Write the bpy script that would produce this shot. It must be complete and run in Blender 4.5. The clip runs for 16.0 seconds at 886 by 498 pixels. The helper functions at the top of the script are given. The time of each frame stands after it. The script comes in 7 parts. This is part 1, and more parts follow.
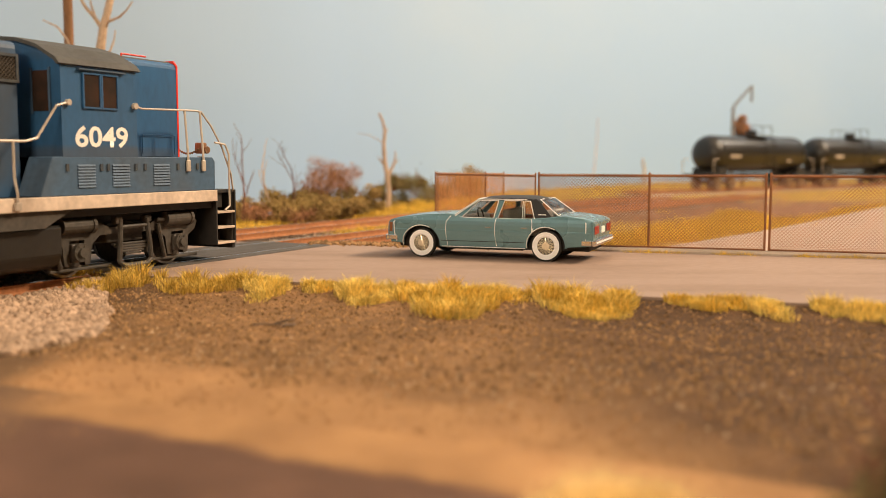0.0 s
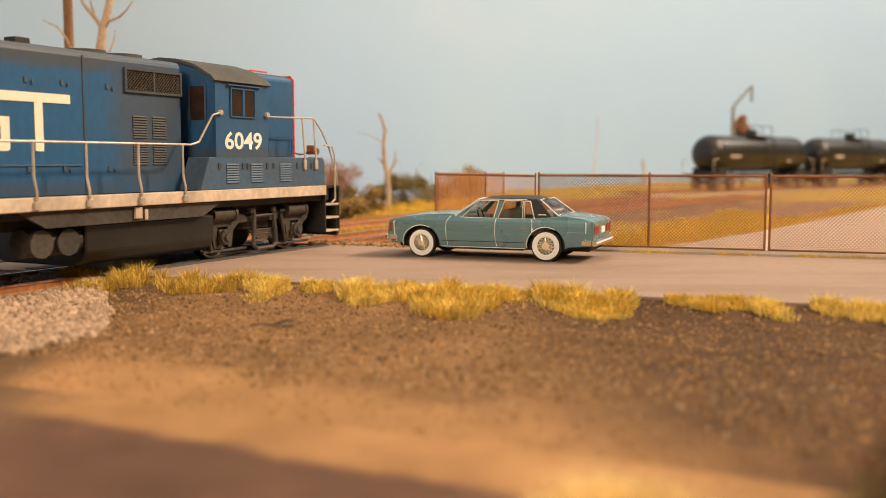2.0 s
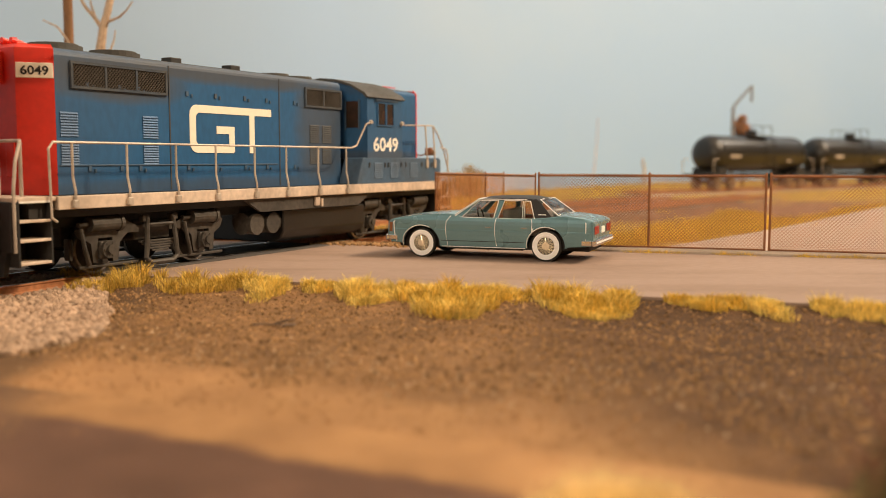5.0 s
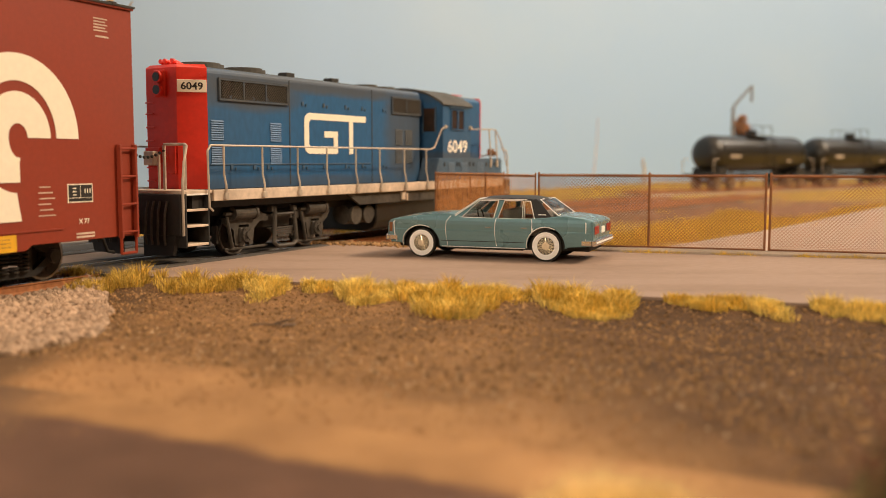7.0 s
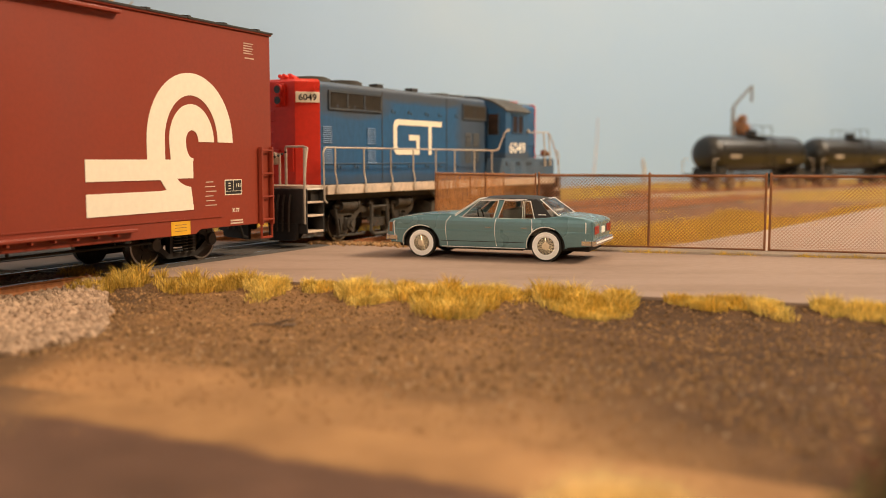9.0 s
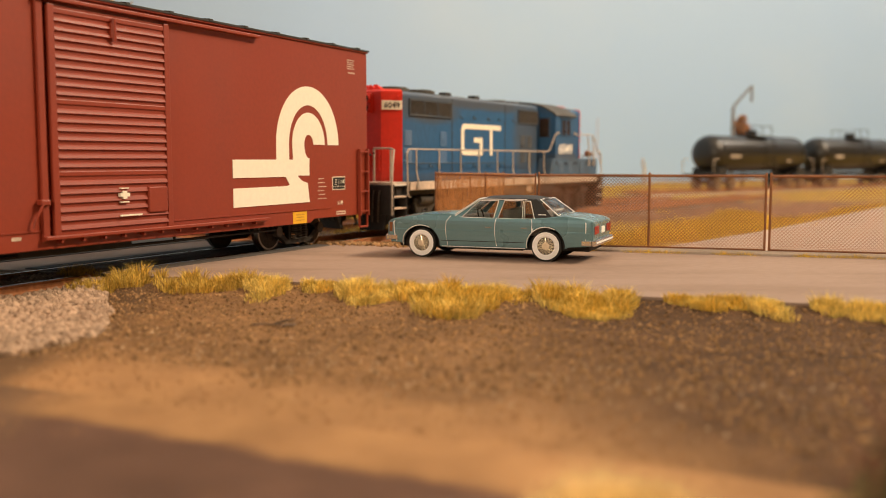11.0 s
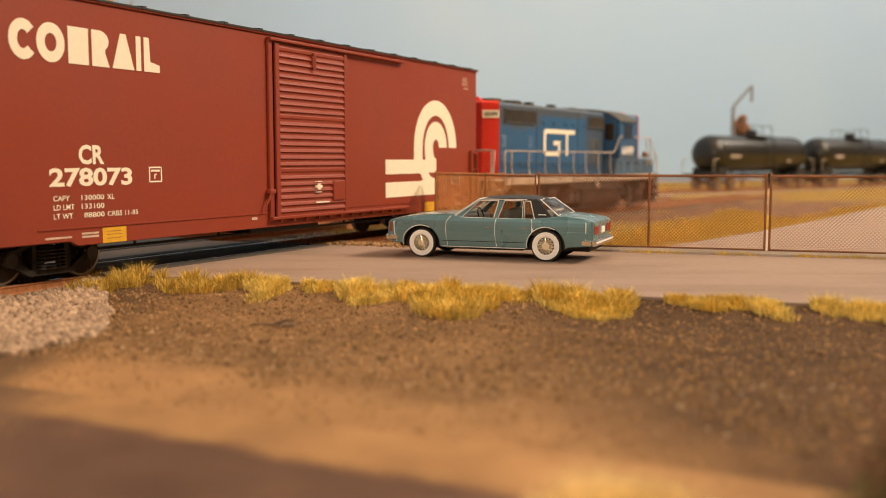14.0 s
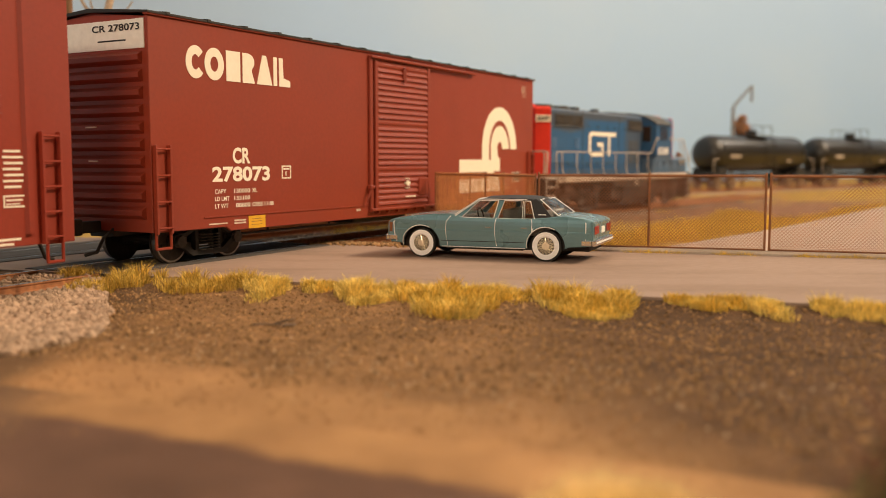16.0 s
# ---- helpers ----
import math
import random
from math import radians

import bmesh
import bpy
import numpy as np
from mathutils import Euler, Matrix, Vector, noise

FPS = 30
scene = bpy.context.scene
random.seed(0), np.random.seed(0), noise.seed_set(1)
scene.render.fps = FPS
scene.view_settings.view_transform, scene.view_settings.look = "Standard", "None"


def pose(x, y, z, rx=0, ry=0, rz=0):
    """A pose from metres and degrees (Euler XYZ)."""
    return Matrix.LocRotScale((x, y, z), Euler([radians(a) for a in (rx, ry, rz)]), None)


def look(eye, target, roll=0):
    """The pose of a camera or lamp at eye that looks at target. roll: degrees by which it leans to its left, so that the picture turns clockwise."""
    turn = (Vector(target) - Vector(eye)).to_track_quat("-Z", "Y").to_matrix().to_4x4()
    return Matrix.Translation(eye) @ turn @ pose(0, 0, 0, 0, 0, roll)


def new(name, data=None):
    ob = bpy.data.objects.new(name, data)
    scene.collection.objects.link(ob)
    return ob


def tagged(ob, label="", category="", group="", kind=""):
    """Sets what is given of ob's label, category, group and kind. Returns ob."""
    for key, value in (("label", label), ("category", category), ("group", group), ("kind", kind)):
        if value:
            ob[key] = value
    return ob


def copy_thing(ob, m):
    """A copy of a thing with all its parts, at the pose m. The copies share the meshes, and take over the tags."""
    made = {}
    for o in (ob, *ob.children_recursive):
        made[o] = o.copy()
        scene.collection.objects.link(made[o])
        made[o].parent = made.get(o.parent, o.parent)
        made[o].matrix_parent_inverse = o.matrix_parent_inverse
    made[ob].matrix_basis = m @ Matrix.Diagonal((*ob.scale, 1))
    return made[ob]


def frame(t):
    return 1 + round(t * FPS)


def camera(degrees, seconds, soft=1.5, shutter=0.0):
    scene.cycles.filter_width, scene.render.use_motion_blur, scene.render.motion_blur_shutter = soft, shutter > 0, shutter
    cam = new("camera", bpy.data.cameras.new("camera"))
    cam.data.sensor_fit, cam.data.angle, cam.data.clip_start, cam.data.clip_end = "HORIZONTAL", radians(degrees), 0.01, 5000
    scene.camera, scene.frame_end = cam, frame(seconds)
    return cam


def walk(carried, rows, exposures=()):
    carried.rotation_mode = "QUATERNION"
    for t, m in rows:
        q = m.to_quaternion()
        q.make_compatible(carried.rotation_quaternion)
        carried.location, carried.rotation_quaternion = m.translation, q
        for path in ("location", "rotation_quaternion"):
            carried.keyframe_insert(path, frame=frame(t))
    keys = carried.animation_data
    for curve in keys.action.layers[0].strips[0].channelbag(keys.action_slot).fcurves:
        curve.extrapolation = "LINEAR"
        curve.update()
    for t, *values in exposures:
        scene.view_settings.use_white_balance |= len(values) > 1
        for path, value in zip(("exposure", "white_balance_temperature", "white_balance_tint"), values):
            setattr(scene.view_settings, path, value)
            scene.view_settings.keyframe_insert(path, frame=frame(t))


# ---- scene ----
# Everything below is planned in metres of the full-size prototype and built at the model's scale of 1:87.
K = 1 / 87.1
cam = camera(49.77, 16.0, soft=0.85)
EYE = 2.2246
walk(cam, [(0, pose(0, 0, EYE * K, 90 - 5.334, 0, 0)), (16, pose(0, 0, EYE * K, 90 - 5.334, 0, 0))],
     [(0, -0.15), (4, -0.20), (6.5, -0.35), (13, -0.37), (16, -0.43)])
cam.data.dof.use_dof = True
cam.data.dof.focus_distance = 20.5 * K
cam.data.dof.aperture_fstop = 21.0

# ---- light: unseen warm area lamps in the room, the last two added fills ----
world = bpy.data.worlds.new("room_air")
scene.world = world
world.use_nodes = True
world.node_tree.nodes["Background"].inputs[0].default_value = (1.0, 0.82, 0.64, 1)
world.node_tree.nodes["Background"].inputs[1].default_value = 0.16


def area_light(name, eye, target, sx, sy, power, colour):
    data = bpy.data.lights.new(name, "AREA")
    data.shape, data.size, data.size_y = "RECTANGLE", sx, sy
    data.energy, data.color = power, colour
    ob = new(name, data)
    ob.matrix_world = look(eye, target)
    return ob


WARM = (1.0, 0.745, 0.49)
area_light("ceiling_lamp", (1.00, 0.34, 0.86), (0.0, 0.27, 0.0), 0.16, 0.12, 22.0, WARM)
area_light("ceiling_lamp", (0.05, 0.34, 1.32), (0.0, 0.30, 0.0), 1.3, 0.4, 9.5, WARM)
# Fill added low in front to brighten the car's near side.
area_light("ceiling_lamp", (-0.32, -0.98, 0.54), (-0.03, 0.26, 0.0), 0.5, 0.2, 11.0, (1.0, 0.79, 0.56))
# Fill added at the right to brighten that end of the sky backdrop.
area_light("ceiling_lamp", (1.20, 0.95, 1.10), (0.50, 1.50, 0.10), 0.8, 0.2, 20.5, (1.0, 0.86, 0.70))


# ---- materials ----
def material(name, colour, rough=0.6, metal=0.0, grain=6.0, vary=0.18, stain=None, stain_amount=0.3, stain_scale=0.6,
             bump=0.15, spec=0.5, stretch=(1, 1, 1), coat=0.0, each=0.0):
    """A surface with fine grain and broad stains; scales are per prototype metre."""
    m = bpy.data.materials.new(name)
    m.use_nodes = True
    nt = m.node_tree
    n, l = nt.nodes, nt.links
    b = n["Principled BSDF"]
    b.inputs["Roughness"].default_value, b.inputs["Metallic"].default_value = rough, metal
    b.inputs["Specular IOR Level"].default_value = spec
    b.inputs["Coat Weight"].default_value = coat
    tc = n.new("ShaderNodeTexCoord")
    mp = n.new("ShaderNodeMapping")
    mp.inputs["Scale"].default_value = [s / K for s in stretch]
    l.new(tc.outputs["Object"], mp.inputs["Vector"])
    fine = n.new("ShaderNodeTexNoise")
    fine.inputs["Scale"].default_value, fine.inputs["Detail"].default_value = grain, 6
    l.new(mp.outputs[0], fine.inputs["Vector"])
    broad = n.new("ShaderNodeTexNoise")
    broad.inputs["Scale"].default_value, broad.inputs["Detail"].default_value = stain_scale, 5
    l.new(mp.outputs[0], broad.inputs["Vector"])
    ramp = n.new("ShaderNodeMapRange")
    ramp.inputs["From Min"].default_value, ramp.inputs["From Max"].default_value = 0.3, 0.7
    ramp.inputs["To Min"].default_value, ramp.inputs["To Max"].default_value = 1 - vary, 1 + vary
    l.new(fine.outputs["Fac"], ramp.inputs["Value"])
    mix = n.new("ShaderNodeMix")
    mix.data_type = "RGBA"
    mix.inputs["A"].default_value = (*colour, 1)
    mix.inputs["B"].default_value = (*(stain or [c * 0.6 for c in colour]), 1)
    cut = n.new("ShaderNodeMapRange")
    cut.inputs["From Min"].default_value, cut.inputs["From Max"].default_value = 0.45, 0.72
    cut.inputs["To Max"].default_value = stain_amount
    l.new(broad.outputs["Fac"], cut.inputs["Value"])
    l.new(cut.outputs[0], mix.inputs["Factor"])
    hsv = n.new("ShaderNodeHueSaturation")
    l.new(mix.outputs["Result"], hsv.inputs["Color"])
    value = ramp.outputs[0]
    if each:
        info = n.new("ShaderNodeNewGeometry")
        r2 = n.new("ShaderNodeMapRange")
        r2.inputs["To Min"].default_value, r2.inputs["To Max"].default_value = 1 - each, 1 + each
        l.new(info.outputs["Random Per Island"], r2.inputs["Value"])
        mul = n.new("ShaderNodeMath")
        mul.operation = "MULTIPLY"
        l.new(value, mul.inputs[0]), l.new(r2.outputs[0], mul.inputs[1])
        value = mul.outputs[0]
    l.new(value, hsv.inputs["Value"])
    l.new(hsv.outputs[0], b.inputs["Base Color"])
    rr = n.new("ShaderNodeMapRange")
    rr.inputs["To Min"].default_value, rr.inputs["To Max"].default_value = max(rough - 0.12, 0.02), min(rough + 0.12, 1)
    l.new(broad.outputs["Fac"], rr.inputs["Value"])
    l.new(rr.outputs[0], b.inputs["Roughness"])
    if bump:
        bp = n.new("ShaderNodeBump")
        bp.inputs["Strength"].default_value, bp.inputs["Distance"].default_value = bump, 0.03 * K
        l.new(fine.outputs["Fac"], bp.inputs["Height"])
        l.new(bp.outputs[0], b.inputs["Normal"])
    return m


def blend_of(name, layers, rough=0.9, bump=0.5):
    """Ground of several soils: layers of (colour, dark colour, noise scale, mask), where a mask is (axis a, axis b, offset, width, wobble)
    of a line a*x + b*y > offset in prototype metres, with a ragged edge."""
    m = bpy.data.materials.new(name)
    m.use_nodes = True
    n, l = m.node_tree.nodes, m.node_tree.links
    b = n["Principled BSDF"]
    b.inputs["Roughness"].default_value = rough
    b.inputs["Specular IOR Level"].default_value = 0.2
    tc = n.new("ShaderNodeTexCoord")
    mp = n.new("ShaderNodeMapping")
    mp.inputs["Scale"].default_value = (1 / K, 1 / K, 1 / K)
    l.new(tc.outputs["Object"], mp.inputs["Vector"])

    def tex(scale, detail=8, rough_=0.6):
        t = n.new("ShaderNodeTexNoise")
        t.inputs["Scale"].default_value, t.inputs["Detail"].default_value, t.inputs["Roughness"].default_value = scale, detail, rough_
        l.new(mp.outputs[0], t.inputs["Vector"])
        return t.outputs["Fac"]

    def mixed(fac, a, bb, lo=0.35, hi=0.68):
        r = n.new("ShaderNodeMapRange")
        r.inputs["From Min"].default_value, r.inputs["From Max"].default_value = lo, hi
        l.new(fac, r.inputs["Value"])
        x = n.new("ShaderNodeMix")
        x.data_type = "RGBA"
        for key, v in (("A", a), ("B", bb)):
            if isinstance(v, tuple):
                x.inputs[key].default_value = (*v, 1)
            else:
                l.new(v, x.inputs[key])
        l.new(r.outputs[0], x.inputs["Factor"])
        return x.outputs["Result"]

    sep = n.new("ShaderNodeSeparateXYZ")
    l.new(mp.outputs[0], sep.inputs[0])

    def maths(op, a, c):
        x = n.new("ShaderNodeMath")
        x.operation = op
        for i, v in enumerate((a, c)):
            if isinstance(v, (int, float)):
                x.inputs[i].default_value = v
            else:
                l.new(v, x.inputs[i])
        return x.outputs[0]

    out = None
    for colour, dark, scale, mask in layers:
        c = mixed(tex(scale), dark, colour)
        c2 = n.new("ShaderNodeMix")
        c2.data_type, c2.blend_type = "RGBA", "MULTIPLY"
        c2.inputs["Factor"].default_value = 0.7
        l.new(c, c2.inputs["A"])
        l.new(mixed(tex(scale * 0.12), (0.6, 0.58, 0.55), (1.25, 1.22, 1.2)), c2.inputs["B"])
        c = c2.outputs["Result"]
        if out is None:
            out = c
        else:
            a, bb, off, width, wob = mask
            d = maths("ADD", maths("MULTIPLY", sep.outputs[0], a), maths("MULTIPLY", sep.outputs[1], bb))
            d = maths("ADD", d, maths("MULTIPLY", maths("SUBTRACT", tex(0.5 / max(wob, 0.3)), 0.5), wob * 2))
            out = mixed(d, out, c, off - width, off + width)
    l.new(out, b.inputs["Base Color"])
    bp = n.new("ShaderNodeBump")
    bp.inputs["Strength"].default_value, bp.inputs["Distance"].default_value = bump, 0.06 * K
    l.new(tex(9.0), bp.inputs["Height"])
    l.new(bp.outputs[0], b.inputs["Normal"])
    return m


BLUE = material("weathered_blue_paint", (0.014, 0.098, 0.245), 0.45, 0, 8, 0.12, (0.05, 0.065, 0.08), 0.4, 0.35, 0.05, stretch=(1, 1, 0.45))


def sooty(m, spots, colour):
    """Exhaust soot over a paint: soft patches of (x, width, z, height, amount) along a thing's side, broken up by noise."""
    n, l = m.node_tree.nodes, m.node_tree.links
    b = n["Principled BSDF"]
    old = b.inputs["Base Color"].links[0].from_socket
    tc, sep = n.new("ShaderNodeTexCoord"), n.new("ShaderNodeSeparateXYZ")
    l.new(tc.outputs["Object"], sep.inputs[0])
    t = n.new("ShaderNodeTexNoise")
    t.inputs["Scale"].default_value, t.inputs["Detail"].default_value = 1.3 / K, 6
    l.new(tc.outputs["Object"], t.inputs["Vector"])

    def maths(op, a, c):
        x = n.new("ShaderNodeMath")
        x.operation = op
        for i, v in enumerate((a, c)):
            if isinstance(v, (int, float)):
                x.inputs[i].default_value = v
            else:
                l.new(v, x.inputs[i])
        return x.outputs[0]
    wob = maths("MULTIPLY", maths("SUBTRACT", t.outputs["Fac"], 0.5), 1.1)
    total = 0.0
    for x, w, z, h, amount in spots:
        dx = maths("DIVIDE", maths("SUBTRACT", sep.outputs[0], x * K), w * K)
        dz = maths("DIVIDE", maths("SUBTRACT", sep.outputs[2], z * K), h * K)
        d = maths("ADD", maths("ADD", maths("POWER", maths("ABSOLUTE", dx, 0), 3.0), maths("POWER", maths("ABSOLUTE", dz, 0), 3.0)), wob)
        r = n.new("ShaderNodeMapRange")
        r.inputs["From Min"].default_value, r.inputs["From Max"].default_value = 0.15, 1.25
        r.inputs["To Min"].default_value, r.inputs["To Max"].default_value = amount, 0.0
        l.new(d, r.inputs["Value"])
        total = maths("MAXIMUM", r.outputs[0], total)
    x = n.new("ShaderNodeMix")
    x.data_type = "RGBA"
    l.new(total, x.inputs["Factor"])
    l.new(old, x.inputs["A"])
    x.inputs["B"].default_value = (*colour, 1)
    l.new(x.outputs["Result"], b.inputs["Base Color"])


sooty(BLUE, [(1.45, 1.15, 3.2, 1.7, 0.6), (-5.4, 1.9, 3.85, 0.5, 0.75), (-2.2, 5.3, 4.2, 0.32, 0.75), (4.0, 3.0, 2.30, 0.2, 0.5), (-3.0, 4.5, 1.6, 0.25, 0.45)], (0.068, 0.066, 0.060))
GREY_BLUE = material("dusty_blue_paint", (0.048, 0.10, 0.175), 0.6, 0, 8, 0.15, (0.07, 0.075, 0.08), 0.55, 0.8, 0.05)
ROOF_GREY = material("sooty_roof_grey", (0.072, 0.07, 0.065), 0.7, 0, 9, 0.2, (0.05, 0.045, 0.04), 0.6, 0.9, 0.1)
SOOT = material("exhaust_soot_panel", (0.055, 0.06, 0.065), 0.75, 0, 8, 0.2, (0.025, 0.05, 0.09), 0.6, 0.9, 0.08)
RED = material("bright_red_paint", (0.74, 0.038, 0.019), 0.4, 0, 8, 0.06, (0.40, 0.02, 0.012), 0.4, 0.8, 0.03)
OXIDE = material("oxide_brown_paint", (0.27, 0.037, 0.014), 0.48, 0, 10, 0.06, (0.215, 0.031, 0.014), 0.5, 0.5, 0.03)
OXIDE_RED = material("oxide_red_paint", (0.28, 0.034, 0.015), 0.48, 0, 10, 0.06, (0.23, 0.031, 0.016), 0.5, 0.5, 0.03)
CREAM = material("off_white_lettering", (0.92, 0.85, 0.70), 0.5, 0, 8, 0.03, (0.84, 0.76, 0.61), 0.25, 0.9, 0.02)
WHITE = material("white_paint", (0.88, 0.85, 0.78), 0.5, 0, 8, 0.05)
SILL = material("dusty_beige_sill", (0.66, 0.53, 0.42), 0.55, 0, 7, 0.15, (0.33, 0.25, 0.19), 0.6, 0.9, 0.06)
RAILING = material("dusty_grey_handrail", (0.55, 0.47, 0.39), 0.45, 0.2, 8, 0.15, (0.20, 0.16, 0.13), 0.6, 1.0, 0.05)
TRUCK = material("dusty_underframe_grey", (0.066, 0.056, 0.046), 0.6, 0, 9, 0.3, (0.032, 0.027, 0.022), 0.8, 1.3, 0.2)
BLACK = material("grimy_black", (0.016, 0.014, 0.013), 0.65, 0, 9, 0.25, (0.034, 0.029, 0.025), 0.5, 0.9, 0.1)
DEEP = material("dark_opening", (0.008, 0.008, 0.008), 0.8, 0, 6, 0.1)
STEEL = material("worn_wheel_steel", (0.42, 0.38, 0.34), 0.35, 0.9, 8, 0.2)
WHEEL = material("brown_wheel_iron", (0.06, 0.045, 0.035), 0.6, 0.3, 9, 0.25)
MESH_GREY = material("grille_mesh_grey", (0.075, 0.062, 0.048), 0.7, 0, 8, 0.2)
YELLOW = material("yellow_label", (0.78, 0.42, 0.02), 0.5, 0, 8, 0.08)
GLASS_DARK = material("smoky_cab_glass", (0.030, 0.022, 0.018), 0.12, 0, 4, 0.1, (0.07, 0.034, 0.022), 0.8, 1.3, 0.0)
ALU = material("aluminium_trim", (0.93, 0.92, 0.90), 0.3, 0.1, 8, 0.05)
CHROME = material("chrome", (0.78, 0.76, 0.72), 0.16, 0.95, 6, 0.05, bump=0.05)
GOLD = material("wire_wheel_metal", (0.92, 0.82, 0.62), 0.25, 0.55, 20, 0.3)
RUST_RAIL = material("rusty_rail_side", (0.42, 0.175, 0.07), 0.8, 0, 10, 0.25, (0.28, 0.105, 0.042), 0.6, 1.2, 0.2)
RAIL_TOP = material("polished_rail_head", (0.50, 0.45, 0.40), 0.25, 0.9, 10, 0.15)
TIE = material("weathered_sleeper_wood", (0.13, 0.085, 0.055), 0.85, 0, 12, 0.35, (0.22, 0.16, 0.11), 0.6, 0.8, 0.4, stretch=(1, 4, 4), each=0.3)
FENCE = material("rusty_fence_steel", (0.29, 0.115, 0.046), 0.65, 0.1, 10, 0.2, (0.13, 0.05, 0.025), 0.6, 1.2, 0.1)
# One rusty mesh in two copies, its lit and backlit look in the colour.
LIT_WIRE = material("lit_rusty_mesh", (0.66, 0.32, 0.115), 0.5, 0.1, 4, 0.2, (0.40, 0.175, 0.06), 0.6, 1.2, 0.0)
BACKLIT_WIRE = material("backlit_rusty_mesh", (0.27, 0.105, 0.042), 0.55, 0.1, 4, 0.2, (0.13, 0.052, 0.025), 0.6, 1.2, 0.0)
ROAD = material("pale_worn_concrete_road", (0.330, 0.236, 0.188), 0.85, 0, 11, 0.09, (0.240, 0.166, 0.126), 0.8, 0.5, 0.12, spec=0.25, stretch=(0.4, 1.4, 1))
CONCRETE = material("pale_concrete_slab", (0.50, 0.375, 0.30), 0.85, 0, 9, 0.08, (0.46, 0.34, 0.27), 0.5, 0.35, 0.12, spec=0.25)
KERB = material("sandy_concrete_kerb", (0.58, 0.46, 0.37), 0.9, 0, 9, 0.12, (0.40, 0.31, 0.23), 0.6, 0.8, 0.2, spec=0.2)
PLANK = material("grey_crossing_board", (0.085, 0.074, 0.066), 0.85, 0, 10, 0.2, (0.08, 0.07, 0.065), 0.6, 0.9, 0.2, stretch=(0.3, 3, 3))
STONE = material("crushed_ballast_stone", (0.41, 0.29, 0.205), 0.9, 0, 8, 0.12, (0.34, 0.235, 0.16), 0.5, 0.7, 0.2, spec=0.2, each=0.33)
CRUMB = material("brown_cinder_grit", (0.31, 0.185, 0.088), 0.9, 0, 8, 0.15, (0.14, 0.080, 0.036), 0.6, 0.7, 0.2, spec=0.2, each=0.6)
PALE_GRIT = material("pale_stone_speck", (0.58, 0.43, 0.28), 0.9, 0, 8, 0.1, spec=0.2, each=0.3)
SAND_CRUMB = material("tan_grit", (0.36, 0.205, 0.098), 0.95, 0, 8, 0.1, spec=0.15, each=0.2)
GRASS = material("dry_yellow_static_grass", (0.72, 0.47, 0.078), 0.8, 0, 3, 0.2, (0.48, 0.32, 0.06), 0.7, 1.2, 0.0, spec=0.2, each=0.55)
FIELD = material("sunny_field_grass", (0.78, 0.52, 0.075), 0.8, 0, 3, 0.2, (0.60, 0.37, 0.06), 0.7, 0.3, 0.0, spec=0.2, each=0.4)
ARM_GREY = material("dull_grey_pipe", (0.22, 0.22, 0.23), 0.6, 0.2, 6, 0.1)
GRASS_PALE = material("pale_straw_static_grass", (0.80, 0.60, 0.17), 0.8, 0, 3, 0.2, (0.62, 0.44, 0.09), 0.7, 0.6, 0.0, spec=0.2, each=0.45)
TEAL = material("metallic_teal_paint", (0.145, 0.268, 0.30), 0.28, 0.25, 60, 0.16, (0.13, 0.24, 0.265), 0.4, 0.6, 0.04, coat=0.35)
VINYL = material("black_vinyl_roof", (0.016, 0.014, 0.013), 0.6, 0, 25, 0.15, bump=0.15)
WHITEWALL = material("whitewall_rubber", (0.93, 0.91, 0.88), 0.6, 0, 8, 0.04)
RUBBER = material("black_tyre_rubber", (0.018, 0.016, 0.014), 0.7, 0, 9, 0.15)
SEAT = material("grey_plastic_interior", (0.36, 0.33, 0.30), 0.7, 0, 6, 0.1)
SEAT_RED = material("salmon_seat_plastic", (0.50, 0.20, 0.12), 0.7, 0, 6, 0.1)
LAMP_RED = material("red_tail_lens", (0.36, 0.03, 0.022), 0.25, 0, 6, 0.05)
LAMP_AMBER = material("amber_side_lens", (0.22, 0.085, 0.04), 0.25, 0, 6, 0.05)
TANK = material("dusty_black_tank", (0.013, 0.0115, 0.010), 0.38, 0, 8, 0.15, (0.026, 0.021, 0.017), 0.5, 0.5, 0.05)
BARK = material("pale_dead_bark", (0.52, 0.38, 0.27), 0.9, 0, 8, 0.2, (0.25, 0.15, 0.09), 0.6, 0.8, 0.3)
POLE_WOOD = material("brown_pole_wood", (0.26, 0.135, 0.065), 0.9, 0, 10, 0.2, (0.16, 0.085, 0.045), 0.6, 0.8, 0.3, stretch=(3, 3, 0.4))
TWIG = material("reddish_twig", (0.20, 0.085, 0.05), 0.9, 0, 8, 0.2, (0.12, 0.06, 0.04), 0.5, 0.8, 0.1, each=0.3)
LEAF = material("olive_foam_foliage", (0.30, 0.205, 0.072), 0.9, 0, 6, 0.2, (0.36, 0.205, 0.085), 0.7, 0.5, 0.0, spec=0.15, each=0.5)
LEAF_DARK = material("dark_green_foliage", (0.165, 0.135, 0.055), 0.9, 0, 6, 0.2, (0.20, 0.12, 0.05), 0.7, 0.5, 0.0, spec=0.15, each=0.5)
LEAF_RUST = material("rusty_brown_foliage", (0.34, 0.165, 0.085), 0.9, 0, 6, 0.2, (0.15, 0.075, 0.035), 0.7, 0.5, 0.0, spec=0.15, each=0.5)
DISC = material("dull_gold_wheel_disc", (0.50, 0.40, 0.27), 0.35, 0.5, 20, 0.2)
WALL_PAINT = material("plain_room_paint", (0.34, 0.31, 0.28), 0.9, 0, 1, 0.04)
clear = bpy.data.materials.new("clear_plastic_glazing")
